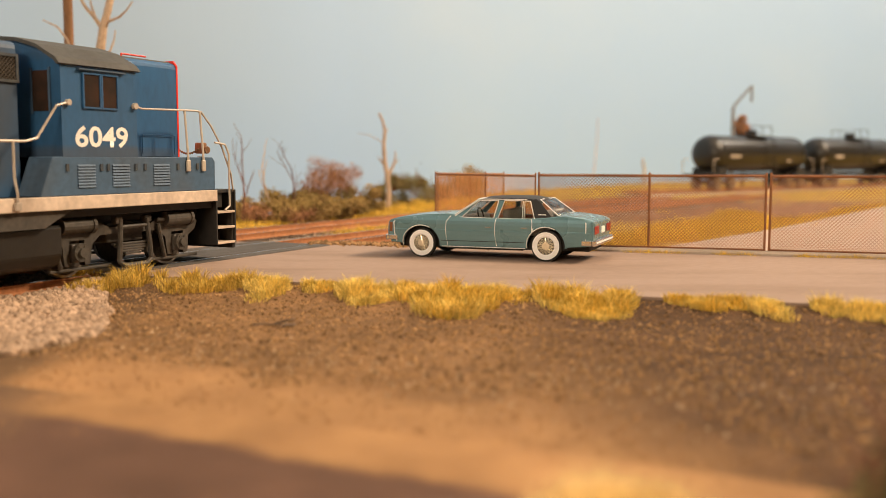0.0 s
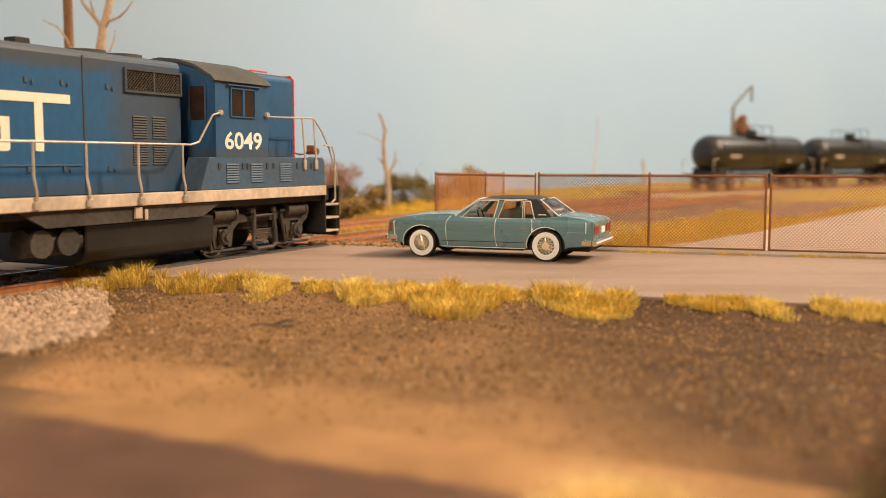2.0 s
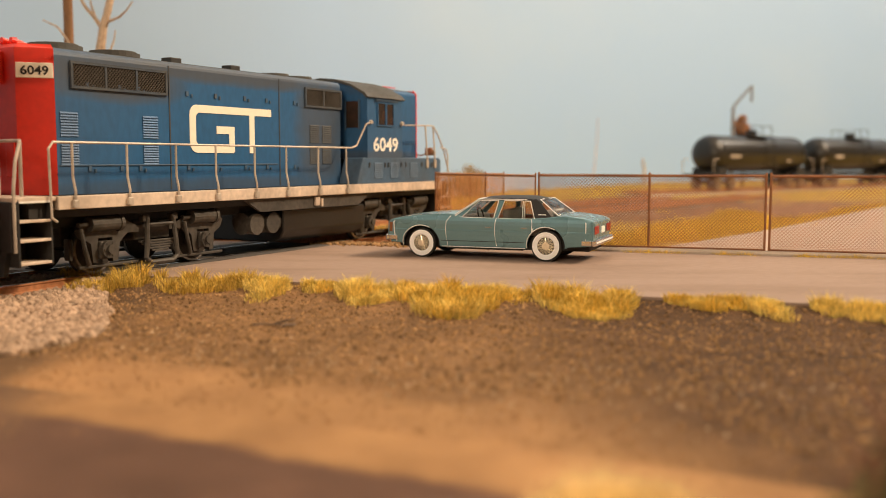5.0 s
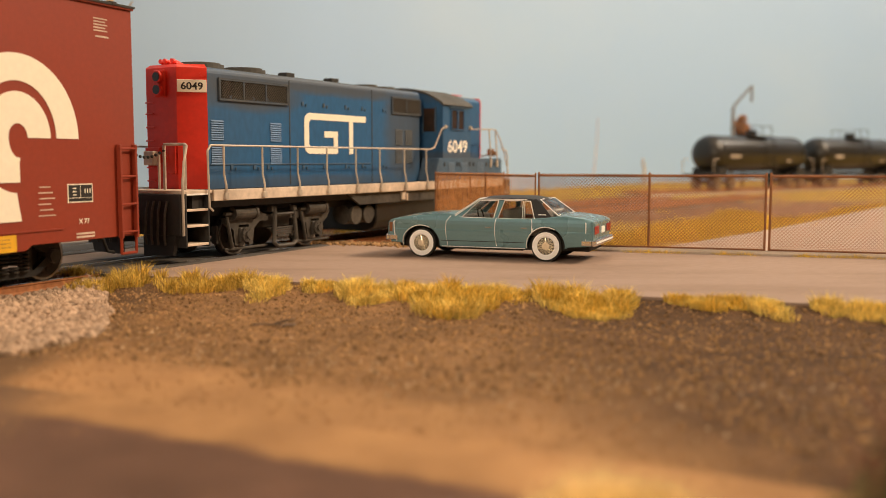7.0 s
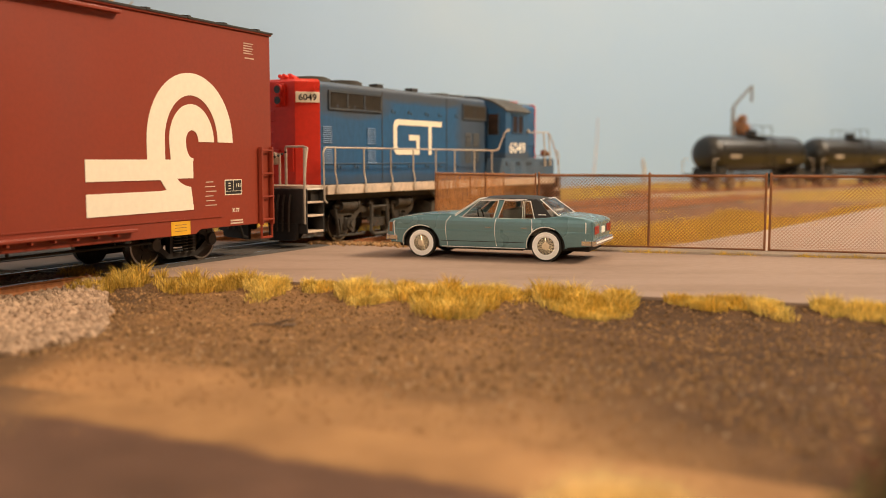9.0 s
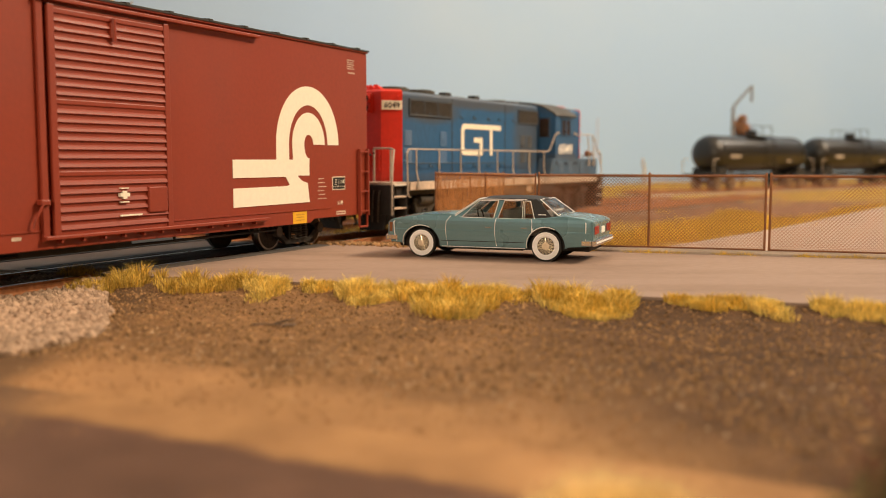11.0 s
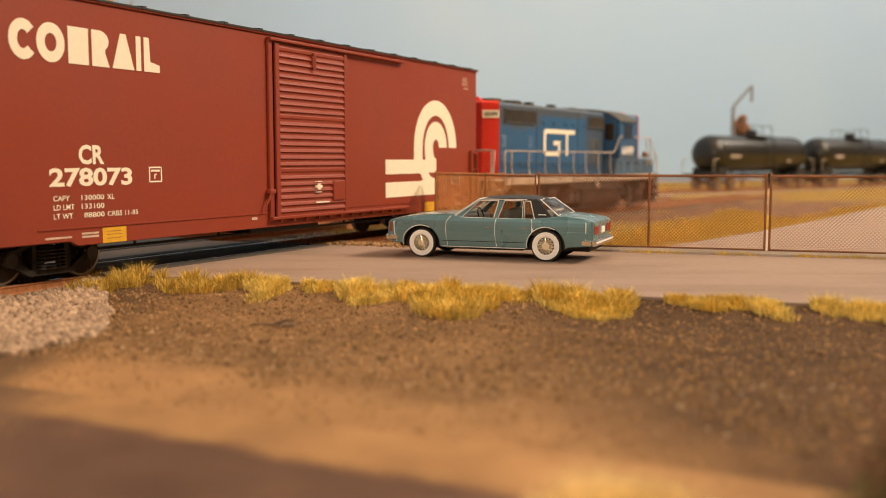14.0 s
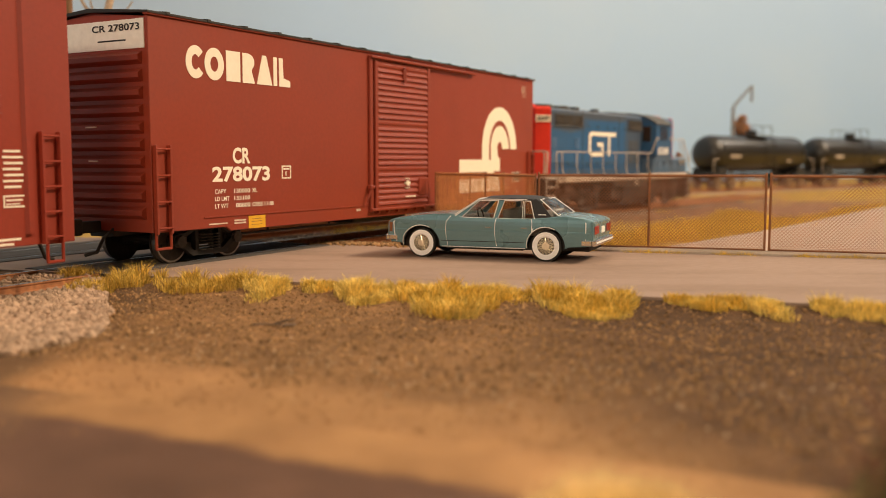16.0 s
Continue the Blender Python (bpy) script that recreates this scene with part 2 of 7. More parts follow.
clear.use_nodes = True
_b = clear.node_tree.nodes["Principled BSDF"]
_b.inputs["Base Color"].default_value = (0.80, 0.80, 0.78, 1)
_b.inputs["Roughness"].default_value, _b.inputs["Transmission Weight"].default_value, _b.inputs["IOR"].default_value = 0.07, 1.0, 1.3
GLAZING = clear


# ---- building helpers ----
def part(name, bm, mat, parent=None, label="", smooth=False):
    """One mesh object out of a bmesh in prototype metres, under a thing or a part."""
    me = bpy.data.meshes.new(name)
    if smooth:
        for f in bm.faces:
            f.smooth = True
    bm.to_mesh(me)
    bm.free()
    me.transform(Matrix.Scale(K, 4))
    me.materials.append(mat)
    ob = new(name, me)
    if parent:
        ob.parent = parent
    if label:
        ob["label"] = label
    return ob


def loose(name, bm, mat, parent, label=""):
    """Every separate piece of a bmesh as a part of its own."""
    left = set(bm.verts)
    while left:
        island, edge = set(), [left.pop()]
        while edge:
            v = edge.pop()
            island.add(v)
            for e in v.link_edges:
                w = e.other_vert(v)
                if w in left:
                    left.discard(w)
                    edge.append(w)
        b = bmesh.new()
        new_v = {v: b.verts.new(v.co) for v in island}
        for f in {f for v in island for f in v.link_faces}:
            b.faces.new([new_v[v] for v in f.verts])
        part(name, b, mat, parent, label)
    bm.free()


def placed(x, y, z=0, rx=0, ry=0, rz=0):
    return pose(x * K, y * K, z * K, rx, ry, rz)


def thing(name, label, category, group="", kind="", m=None):
    ob = new(name)
    ob.empty_display_size = 0.01
    if m is not None:
        ob.matrix_world = m
    return tagged(ob, label, category, group, kind)


def box(bm, lo, hi, bevel=0.0, m=None):
    made = bmesh.ops.create_cube(bm, size=1)["verts"]
    for v in made:
        v.co = Vector([lo[i] + (v.co[i] + 0.5) * (hi[i] - lo[i]) for i in range(3)])
    if bevel:
        edges = list({e for v in made for e in v.link_edges})
        made = bmesh.ops.bevel(bm, geom=edges, offset=bevel, segments=2, affect="EDGES", profile=0.5)["verts"]
    if m is not None:
        bmesh.ops.transform(bm, matrix=m, verts=[v for v in made if v.is_valid])
    return bm


def cyl(bm, a, b, r, seg=12, r2=None):
    a, b = Vector(a), Vector(b)
    d = b - a
    m = Matrix.Translation((a + b) / 2) @ d.to_track_quat("Z", "Y").to_matrix().to_4x4()
    bmesh.ops.create_cone(bm, cap_ends=True, segments=seg, radius1=r, radius2=r if r2 is None else r2, depth=d.length, matrix=m)
    return bm


def tube(bm, pts, r, seg=8):
    for a, b in zip(pts, pts[1:]):
        cyl(bm, a, b, r, seg)
    for p in pts[1:-1]:
        bmesh.ops.create_icosphere(bm, subdivisions=1, radius=r * 1.03, matrix=Matrix.Translation(p))
    return bm


def slab(bm, outline, axis, lo, hi, bevel=0.0):
    """A polygon in the two other axes, drawn out along one axis from lo to hi."""
    def at(p, d):
        q = list(p)
        q.insert(axis, d)
        return q
    a = [bm.verts.new(at(p, lo)) for p in outline]
    b = [bm.verts.new(at(p, hi)) for p in outline]
    n = len(outline)
    faces = [bm.faces.new(a), bm.faces.new(b[::-1])]
    faces += [bm.faces.new((a[i], b[i], b[(i + 1) % n], a[(i + 1) % n])) for i in range(n)]
    bmesh.ops.recalc_face_normals(bm, faces=faces)
    if bevel:
        bmesh.ops.bevel(bm, geom=list({e for f in faces for e in f.edges}), offset=bevel, segments=1, affect="EDGES")
    return bm


def arc(cx, cz, rx, rz, a0, a1, n=14):
    return [(cx + rx * math.cos(radians(a0 + (a1 - a0) * i / n)), cz + rz * math.sin(radians(a0 + (a1 - a0) * i / n))) for i in range(n + 1)]


def lettering(name, text, parent, mat, x, z, height, width, y, facing=1, depth=0.012, label="", weight=0.02):
    """Words on an upright side, x to the right as read, capitals of that height, squeezed to that width."""
    cu = bpy.data.curves.new(name, "FONT")
    cu.body, cu.extrude, cu.resolution_u = text, 0.0, 3
    cu.offset = weight
    tmp = bpy.data.objects.new(name, cu)
    scene.collection.objects.link(tmp)
    me = bpy.data.meshes.new_from_object(tmp.evaluated_get(bpy.context.evaluated_depsgraph_get()))
    bpy.data.objects.remove(tmp)
    co = np.array([v.co[:] for v in me.vertices])
    lo, hi = co.min(0), co.max(0)
    for v in me.vertices:
        p = v.co.copy()
        v.co = Vector(((x + facing * ((p.x - lo[0]) / (hi[0] - lo[0])) * width) * K, y * K, (z + (p.y - lo[1]) / (hi[1] - lo[1]) * height) * K))
    me.materials.append(mat)
    ob = new(name, me)
    ob.parent = parent
    if label:
        ob["label"] = label
    return ob


# ---- the line of the railway: a gentle curve that passes before the camera ----
LINE_D, LINE_A, LINE_K = 14.832, 1.1647, -0.0042


def line(s, o=0.0):
    """Place on the line s metres along it and o metres to its right, and its heading."""
    fx, fy = math.sin(LINE_K * s) / LINE_K, (1 - math.cos(LINE_K * s)) / LINE_K
    lx, ly = fx + o * math.sin(LINE_K * s), fy - o * math.cos(LINE_K * s) + LINE_D
    c, si = math.cos(LINE_A), math.sin(LINE_A)
    return lx * c - ly * si, lx * si + ly * c, LINE_A + LINE_K * s


RUN = [(0.0, 10.347), (0.5, 11.410), (1.0, 12.436), (1.5, 13.455), (2.0, 14.495), (2.5, 15.535), (3.0, 16.555), (3.5, 17.55), (4.0, 18.55),
       (6.5, 23.732), (7.0, 24.796), (7.5, 25.876), (8.0, 26.96), (8.5, 28.054), (9.0, 29.130), (11.5, 34.346), (12.0, 35.416), (12.5, 36.49),
       (13.0, 37.565), (13.5, 38.650), (14.0, 39.73), (14.5, 40.775), (15.0, 41.830), (15.5, 42.925), (16.0, 44.056)]


def run_at(t):
    return float(np.interp(t, [r[0] for r in RUN], [r[1] for r in RUN]))
# ---- the setting ----
SOIL = -0.24


def near_edge(x):
    return 16.6 - 0.315 * x


def far_edge(x):
    return 24.55 - 0.295 * x


def soil_height(x, y):
    n = noise.noise(Vector((x * 0.35, y * 0.35, 0))) * 0.05 + noise.noise(Vector((x * 1.7, y * 1.7, 3))) * 0.025
    d = near_edge(x) - y
    if -8 < d < 2.2:
        return SOIL + (-0.05 - SOIL) * (1 - max(d, 0) / 2.2) ** 2 + n * min(1, 0.3 + max(d, 0) / 2)
    return SOIL + n


def build_ground():
    xs = np.concatenate([np.linspace(-170, -20, 26), np.linspace(-19, 22, 150), np.linspace(24, 190, 30)])
    ys = np.concatenate([np.linspace(-70, 1, 12), np.linspace(2, 27, 120), np.linspace(27.5, 62, 50), np.linspace(64, 152, 34)])
    verts = [(x * K, y * K, soil_height(x, y) * K) for y in ys for x in xs]
    w = len(xs)
    faces = [(j * w + i, j * w + i + 1, (j + 1) * w + i + 1, (j + 1) * w + i) for j in range(len(ys) - 1) for i in range(w - 1)]
    me = bpy.data.meshes.new("ground")
    me.from_pydata(verts, [], faces)
    for f in me.polygons:
        f.use_smooth = True
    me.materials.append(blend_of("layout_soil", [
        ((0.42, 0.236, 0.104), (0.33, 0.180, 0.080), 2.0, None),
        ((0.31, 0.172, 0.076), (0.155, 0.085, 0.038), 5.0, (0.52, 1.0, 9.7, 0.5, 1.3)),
        # Next two layers: darker brown towards the right, then towards the left.
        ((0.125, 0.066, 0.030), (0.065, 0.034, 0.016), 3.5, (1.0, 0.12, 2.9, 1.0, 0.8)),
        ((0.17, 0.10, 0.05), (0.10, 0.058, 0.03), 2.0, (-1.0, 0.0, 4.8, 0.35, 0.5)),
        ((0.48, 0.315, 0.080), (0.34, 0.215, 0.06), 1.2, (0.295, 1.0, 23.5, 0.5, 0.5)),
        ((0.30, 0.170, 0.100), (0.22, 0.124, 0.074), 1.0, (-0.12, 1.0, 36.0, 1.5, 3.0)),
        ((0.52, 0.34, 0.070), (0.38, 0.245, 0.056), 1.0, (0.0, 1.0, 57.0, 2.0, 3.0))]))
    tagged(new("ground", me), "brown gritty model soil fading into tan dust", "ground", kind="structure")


def build_roads():
    bm = bmesh.new()
    slab(bm, [(-48, near_edge(-48)), (45, near_edge(45)), (45, far_edge(45)), (-48, far_edge(-48))], 2, -0.5, -0.014)
    tagged(part("road", bm, ROAD), "smooth pale concrete road crossing the railway", "road", kind="structure")
    bm = bmesh.new()
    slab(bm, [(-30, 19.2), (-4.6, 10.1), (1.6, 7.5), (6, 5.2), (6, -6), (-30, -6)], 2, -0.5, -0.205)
    # Dark brown up to a wobbly line, tan beyond it, mid brown at left.
    dusty = blend_of("brown_tan_pavement", [
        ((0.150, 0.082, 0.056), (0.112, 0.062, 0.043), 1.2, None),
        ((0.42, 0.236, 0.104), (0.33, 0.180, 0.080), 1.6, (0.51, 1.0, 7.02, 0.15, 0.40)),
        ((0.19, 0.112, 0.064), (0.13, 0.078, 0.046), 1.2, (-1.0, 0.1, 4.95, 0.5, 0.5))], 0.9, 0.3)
    tagged(part("pavement", bm, dusty), "dark brown pavement in the foreground meeting tan dust", "pavement", kind="structure")
    bm = bmesh.new()
    slab(bm, [(5.0, far_edge(5) + 0.75), (10.6, 30.9), (22.4, 47.8), (60, 72), (60, far_edge(60) + 0.75)], 2, -0.5, -0.03)
    tagged(part("concrete_lot", bm, CONCRETE), "pale concrete yard behind the fence", "pavement", kind="structure")
    bm = bmesh.new()
    slab(bm, [(1.9, far_edge(1.9) + 0.05), (22, far_edge(22) + 0.05), (22, far_edge(22) + 0.72), (1.9, far_edge(1.9) + 0.72)], 2, -0.4, 0.05, 0.03)
    tagged(part("kerb", bm, KERB), "low sandy concrete kerb under the fence", "kerb", kind="structure")


def ribbon(bm, s0, s1, step, outline):
    """Draw a cross-section of (o, z) points along the line."""
    n = max(2, int((s1 - s0) / step) + 1)
    rings = []
    for i in range(n):
        s = s0 + (s1 - s0) * i / (n - 1)
        rings.append([bm.verts.new((*line(s, o)[:2], z)) for o, z in outline])
    m = len(outline)
    for a, b in zip(rings, rings[1:]):
        for i in range(m):
            bm.faces.new((a[i], a[(i + 1) % m], b[(i + 1) % m], b[i]))
    bm.faces.new(rings[0]), bm.faces.new(rings[-1][::-1])
    bmesh.ops.recalc_face_normals(bm, faces=bm.faces[:])
    return bm


def build_track(o, s0, s1, crossing, label):
    track = thing("railway_track", label, "railway track", kind="structure")
    for side in (-0.755, 0.755):
        c = o + side
        bm = ribbon(bmesh.new(), s0, s1, 1.5, [(c - 0.07, -0.19), (c + 0.07, -0.19), (c + 0.065, -0.165), (c + 0.018, -0.14), (c + 0.018, -0.05), (c + 0.038, -0.035),
                                               (c + 0.038, -0.006), (c - 0.038, -0.006), (c - 0.038, -0.035), (c - 0.018, -0.05), (c - 0.018, -0.14), (c - 0.065, -0.165)])
        rail = part("rail", bm, RUST_RAIL, track, "rust-brown steel rail")
        part("rail_head", ribbon(bmesh.new(), s0, s1, 1.5, [(c - 0.034, -0.006), (c + 0.034, -0.006), (c + 0.028, 0), (c - 0.028, 0)]), RAIL_TOP, rail, "polished running surface")
    bm = box(bmesh.new(), (-0.115, -1.3, -0.15), (0.115, 1.3, 0), 0.015)
    first = part("sleeper", bm, TIE, track)
    spots = []
    s = s0 + 0.3
    while s < s1:
        if not crossing[0] < s < crossing[1]:
            spots.append(s)
        s += 0.56
    for i, s in enumerate(spots):
        ob = first if i == 0 else new("sleeper", first.data)
        ob.parent = track
        x, y, a = line(s, o)
        ob.matrix_local = placed(x, y, -0.185 + random.uniform(-0.01, 0), 0, 0, math.degrees(a) + random.uniform(-1.5, 1.5))
    boards = [(-0.66, -0.30), (-0.28, 0.28), (0.30, 0.66), (0.83, 1.25), (-1.25, -0.83)]
    for a, b in boards:
        bm = ribbon(bmesh.new(), crossing[0] + 0.3, crossing[1] - 0.2, 0.8, [(o + a, -0.06), (o + b, -0.06), (o + b, 0.0), (o + b - 0.02, 0.008), (o + a + 0.02, 0.008), (o + a, 0.0)])
        part("crossing_board", bm, PLANK, track, "grey weathered crossing board")
    return track


def scatter_mesh(name, mat, label, category, spots, sizes, shape="stone"):
    """Many small stones or clods in one mesh."""
    base = bmesh.new()
    bmesh.ops.create_icosphere(base, subdivisions=1, radius=1)
    bv = np.array([v.co[:] for v in base.verts])
    bf = np.array([[v.index for v in f.verts] for f in base.faces])
    base.free()
    rng = np.random.default_rng(len(spots))
    allv, allf = [], []
    for i, (p, r) in enumerate(zip(spots, sizes)):
        v = bv * (1 + rng.uniform(-0.35, 0.35, (len(bv), 1))) * rng.uniform(0.6, 1.2, 3) * r
        a = rng.uniform(0, 6.28)
        c, s = math.cos(a), math.sin(a)
        v = v @ np.array([[c, s, 0], [-s, c, 0], [0, 0, 1]])
        allv.append(v + np.array(p))
        allf.append(bf + i * len(bv))
    me = bpy.data.meshes.new(name)
    me.from_pydata((np.concatenate(allv) * K).tolist(), [], np.concatenate(allf).tolist())
    me.materials.append(mat)
    return tagged(new(name, me), label, category, kind="stuff")


def build_ballast():
    for o, s0, s1, name in ((0, -58, 66, "a"), (-4.0, 0, 60, "b")):
        bm = ribbon(bmesh.new(), s0, s1, 1.5, [(o - 2.3, -0.42), (o + 2.6, -0.42), (o + 1.7, -0.235), (o - 1.6, -0.235)])
        tagged(part("ballast_bed", bm, material("ballast_fill", (0.30, 0.225, 0.17), 0.9, 0, 9, 0.35, (0.16, 0.11, 0.08), 0.6, 1.5, 0.5)),
               "grey-tan ballast bed under the track", "ballast", kind="structure")
    rng = random.Random(4)
    spots, sizes = [], []
    for _ in range(22000):
        s, o = rng.uniform(6.0, 19.5), rng.uniform(-1.6, 5.6)
        x, y, _a = line(s, o)
        if y > near_edge(x) - 0.3 or y < 9.4 - 0.2 * x:
            continue
        edge = 5.0 + 0.5 * noise.noise(Vector((s * 0.6, 0, 0)))
        if o > 1.3 and (y < x + 17.5 + 0.35 * noise.noise(Vector((x * 1.5, y, 0))) or x > -0.357 * y + 0.12 * noise.noise(Vector((x, y * 2.0, 4)))):
            continue
        if o > edge or (s > 15.3 - 0.9 * (o - 1.3) + 0.6 * noise.noise(Vector((o, 2, 0))) and o > 1.3):
            continue
        z = -0.21 if o < 1.6 else -0.17 - (o - 1.6) * 0.02
        r = rng.uniform(0.038, 0.082)
        spots.append((x, y, max(z + rng.uniform(-0.02, 0.02), soil_height(x, y) + r * 0.3))), sizes.append(r)
    for _ in range(6000):
        s, o = rng.uniform(26, 46), rng.choice((0, -4.0)) + rng.uniform(-2.0, 2.1)
        x, y, _a = line(s, o)
        if y < far_edge(x) + 0.1:
            continue
        spots.append((x, y, -0.22)), sizes.append(rng.uniform(0.03, 0.06))
    scatter_mesh("ballast_stones", STONE, "pale crushed stone ballast beside the track", "ballast", spots, sizes)
    spots, sizes = [], []
    for _ in range(40000):
        x = rng.uniform(-6.5, 9.5)
        y = rng.uniform(max(5.0, 8.6 - 0.3 * x - max(0.0, x - 2.0)), near_edge(x) - 0.15)
        lim = 10.0 - 0.36 * x + 1.3 * noise.noise(Vector((x * 0.7, y * 0.7, 7)))
        if y < lim - max(0.0, x - 2.0) * 0.8:
            continue
        r = 0.007 + 0.026 * rng.random() ** 4
        spots.append((x, y, soil_height(x, y) + r * 0.25)), sizes.append(r)
    scatter_mesh("cinder_grit", CRUMB, "loose dark brown cinder grit on the soil", "gravel", spots, sizes)
    spots, sizes = [], []
    for _ in range(700):
        x = rng.uniform(-5.2, 8.0)
        y = 10.9 - 0.36 * x + rng.gauss(0, 0.75) + 1.2 * noise.noise(Vector((x * 0.7, 0, 7)))
        if y > near_edge(x) - 0.3:
            continue
        r = 0.009 + 0.016 * rng.random() ** 3
        spots.append((x, y, soil_height(x, y) + r * 0.3)), sizes.append(r)
    scatter_mesh("pale_pebbles", PALE_GRIT, "scattered pale pebbles where grit meets dust", "gravel", spots, sizes)
    spots, sizes = [], []
    for _ in range(1500):
        x = rng.uniform(-3.6, 1.4)
        y = far_edge(x) + rng.gauss(0.12, 0.22)
        r = rng.uniform(0.02, 0.06)
        spots.append((x, y, -0.01 + r * 0.2)), sizes.append(r)
    scatter_mesh("road_edge_rubble", CRUMB, "dark brown rubble along the far road edge", "gravel", spots, sizes)
    spots, sizes = [], []
    for _ in range(2600):
        x = rng.uniform(-5, 7)
        y = rng.uniform(5.5, 10.6 - 0.36 * x)
        r = 0.01 + 0.02 * rng.random() ** 2
        spots.append((x, y, soil_height(x, y) + r * 0.2)), sizes.append(r)
    scatter_mesh("tan_grit", SAND_CRUMB, "fine tan grit in the foreground dust", "gravel", spots, sizes)


def blades(name, mat, label, tufts, category="grass"):
    """Upright tapering blades; tufts of (x, y, z, radius, height, count)."""
    rng = random.Random(len(tufts))
    verts, faces = [], []
    for x, y, z, rad, tall, count in tufts:
        for _ in range(count):
            a, d = rng.uniform(0, 6.283), rad * rng.random() ** 0.6
            px, py = x + d * math.cos(a), y + d * math.sin(a)
            hgt = tall * rng.uniform(0.45, 1.1) * (1 - 0.35 * d / max(rad, 0.01))
            lean, la = rng.uniform(0.05, 1.0) * hgt, a + rng.uniform(-1.2, 1.2)
            w, wa = rng.uniform(0.004, 0.009), rng.uniform(0, 3.14)
            wx, wy = w * math.cos(wa), w * math.sin(wa)
            lx, ly = lean * math.cos(la), lean * math.sin(la)
            n = len(verts)
            verts += [(px - wx, py - wy, z - 0.03), (px + wx, py + wy, z - 0.03),
                      (px + lx * 0.35 - wx * 0.8, py + ly * 0.35 - wy * 0.8, z + hgt * 0.55), (px + lx * 0.35 + wx * 0.8, py + ly * 0.35 + wy * 0.8, z + hgt * 0.55),
                      (px + lx, py + ly, z + hgt)]
            faces += [(n, n + 1, n + 3, n + 2), (n + 2, n + 3, n + 4)]
    me = bpy.data.meshes.new(name)
    me.from_pydata([(a * K, b * K, c * K) for a, b, c in verts], [], faces)
    me.materials.append(mat)
    return tagged(new(name, me), label, category, kind="stuff")


def build_grass():
    rng = random.Random(11)
    strip, pale, dull = [], [], []
    # roadside clumps: from x, to x, depth of the clump in front of the road's edge, height, thickness
    for x0, x1, deep, tall, dens, to in ((-7.4, -5.6, 1.5, 0.42, 17, dull), (-5.7, -3.6, 1.0, 0.40, 14, dull), (-3.5, -2.9, 1.3, 0.32, 14, pale), (-2.5, -1.95, 0.45, 0.24, 8, strip),
                                         (-1.75, -0.75, 1.4, 0.32, 24, pale), (-0.7, 0.95, 2.0, 0.38, 60, strip), (1.05, 1.4, 0.6, 0.2, 5, strip), (1.65, 3.0, 1.5, 0.36, 40, strip), (3.75, 5.0, 0.5, 0.22, 22, strip),
                                         (4.85, 5.25, 1.0, 0.28, 8, pale), (5.75, 7.3, 0.8, 0.3, 22, pale), (7.8, 11, 0.7, 0.3, 26, strip)):
        for _ in range(int(dens * 2.6)):
            x = rng.uniform(x0, x1)
            mid = 1 - abs((x - (x0 + x1) / 2) / ((x1 - x0) / 2)) ** 2
            y = near_edge(x) + 0.05 - rng.random() * deep * (0.25 + 0.75 * mid)
            to.append((x, y, soil_height(x, y), rng.uniform(0.10, 0.26), tall * rng.uniform(0.4, 1.25) * (0.7 + 0.5 * noise.noise(Vector((x * 1.6, y * 1.6, 5)))), rng.randint(65, 110)))
            if to is strip and rng.random() < 0.4:
                pale.append(strip.pop())
    blades("roadside_grass", GRASS, "golden dry grass tufts along the road edge", strip)
    blades("olive_grass", material("olive_static_grass", (0.62, 0.42, 0.085), 0.8, 0, 3, 0.2, (0.50, 0.33, 0.07), 0.7, 0.8, 0.0, spec=0.2, each=0.55), "olive-brown grass beside the track and road", dull)
    blades("straw_tufts", GRASS_PALE, "pale straw-yellow grass tufts by the road", pale)
    near = [(1.0, 6.0, SOIL, 0.26, 0.50, 900), (1.28, 6.0, SOIL, 0.26, 0.46, 800), (0.74, 6.05, SOIL, 0.18, 0.34, 350), (1.55, 5.95, SOIL, 0.2, 0.36, 350)]
    blades("foreground_tuft", material("sunlit_straw", (0.88, 0.66, 0.30), 0.8, 0, 3, 0.2, (0.75, 0.50, 0.18), 0.7, 0.6, 0.0, spec=0.2, each=0.4), "bright yellow grass tuft close to the camera", near)
    far = []
    for _ in range(2600):
        x, y = rng.uniform(-12, 60), rng.uniform(25, 100)
        far_lot = x > 5 + (y - 24.3) * 0.75 and y < 60
        lx, ly, _a = line(max(0, (y - 5.86) / 0.90))
        if far_lot or abs(x - lx) < 2.6 or abs(x - lx + 4.3) < 2.3 or y < far_edge(x) + 0.5:
            continue
        if x < -3 - (60 - y) * 0.25 or (36 < y - 0.12 * x < 57 and rng.random() < 0.9):
            continue
        far.append((x, y, SOIL, rng.uniform(0.25, 0.6), rng.uniform(0.2, 0.42), 16))
    for _ in range(650):
        x = rng.uniform(2.6, 14)
        y = 24.6 + (x - 4.2) * rng.uniform(0.9, 1.9) + rng.uniform(0, 4)
        if y > far_edge(x) + 0.9:
            far.append((x, y, SOIL, 0.3, rng.uniform(0.3, 0.45), 26))
    for _ in range(330):
        x = rng.uniform(2.0, 12)
        y = far_edge(x) + rng.gauss(-0.02, 0.10)
        if noise.noise(Vector((x * 1.1, 0, 9))) > -0.05:
            far.append((x, y, -0.03, 0.13, rng.uniform(0.05, 0.17), 9))
    # between the two tracks, and up the bank to the hedge
    for _ in range(260):
        x, y, _a = line(rng.uniform(27, 40), -2.0 + rng.gauss(0, 0.3))
        far.append((x, y, SOIL, 0.25, rng.uniform(0.2, 0.4), 18))
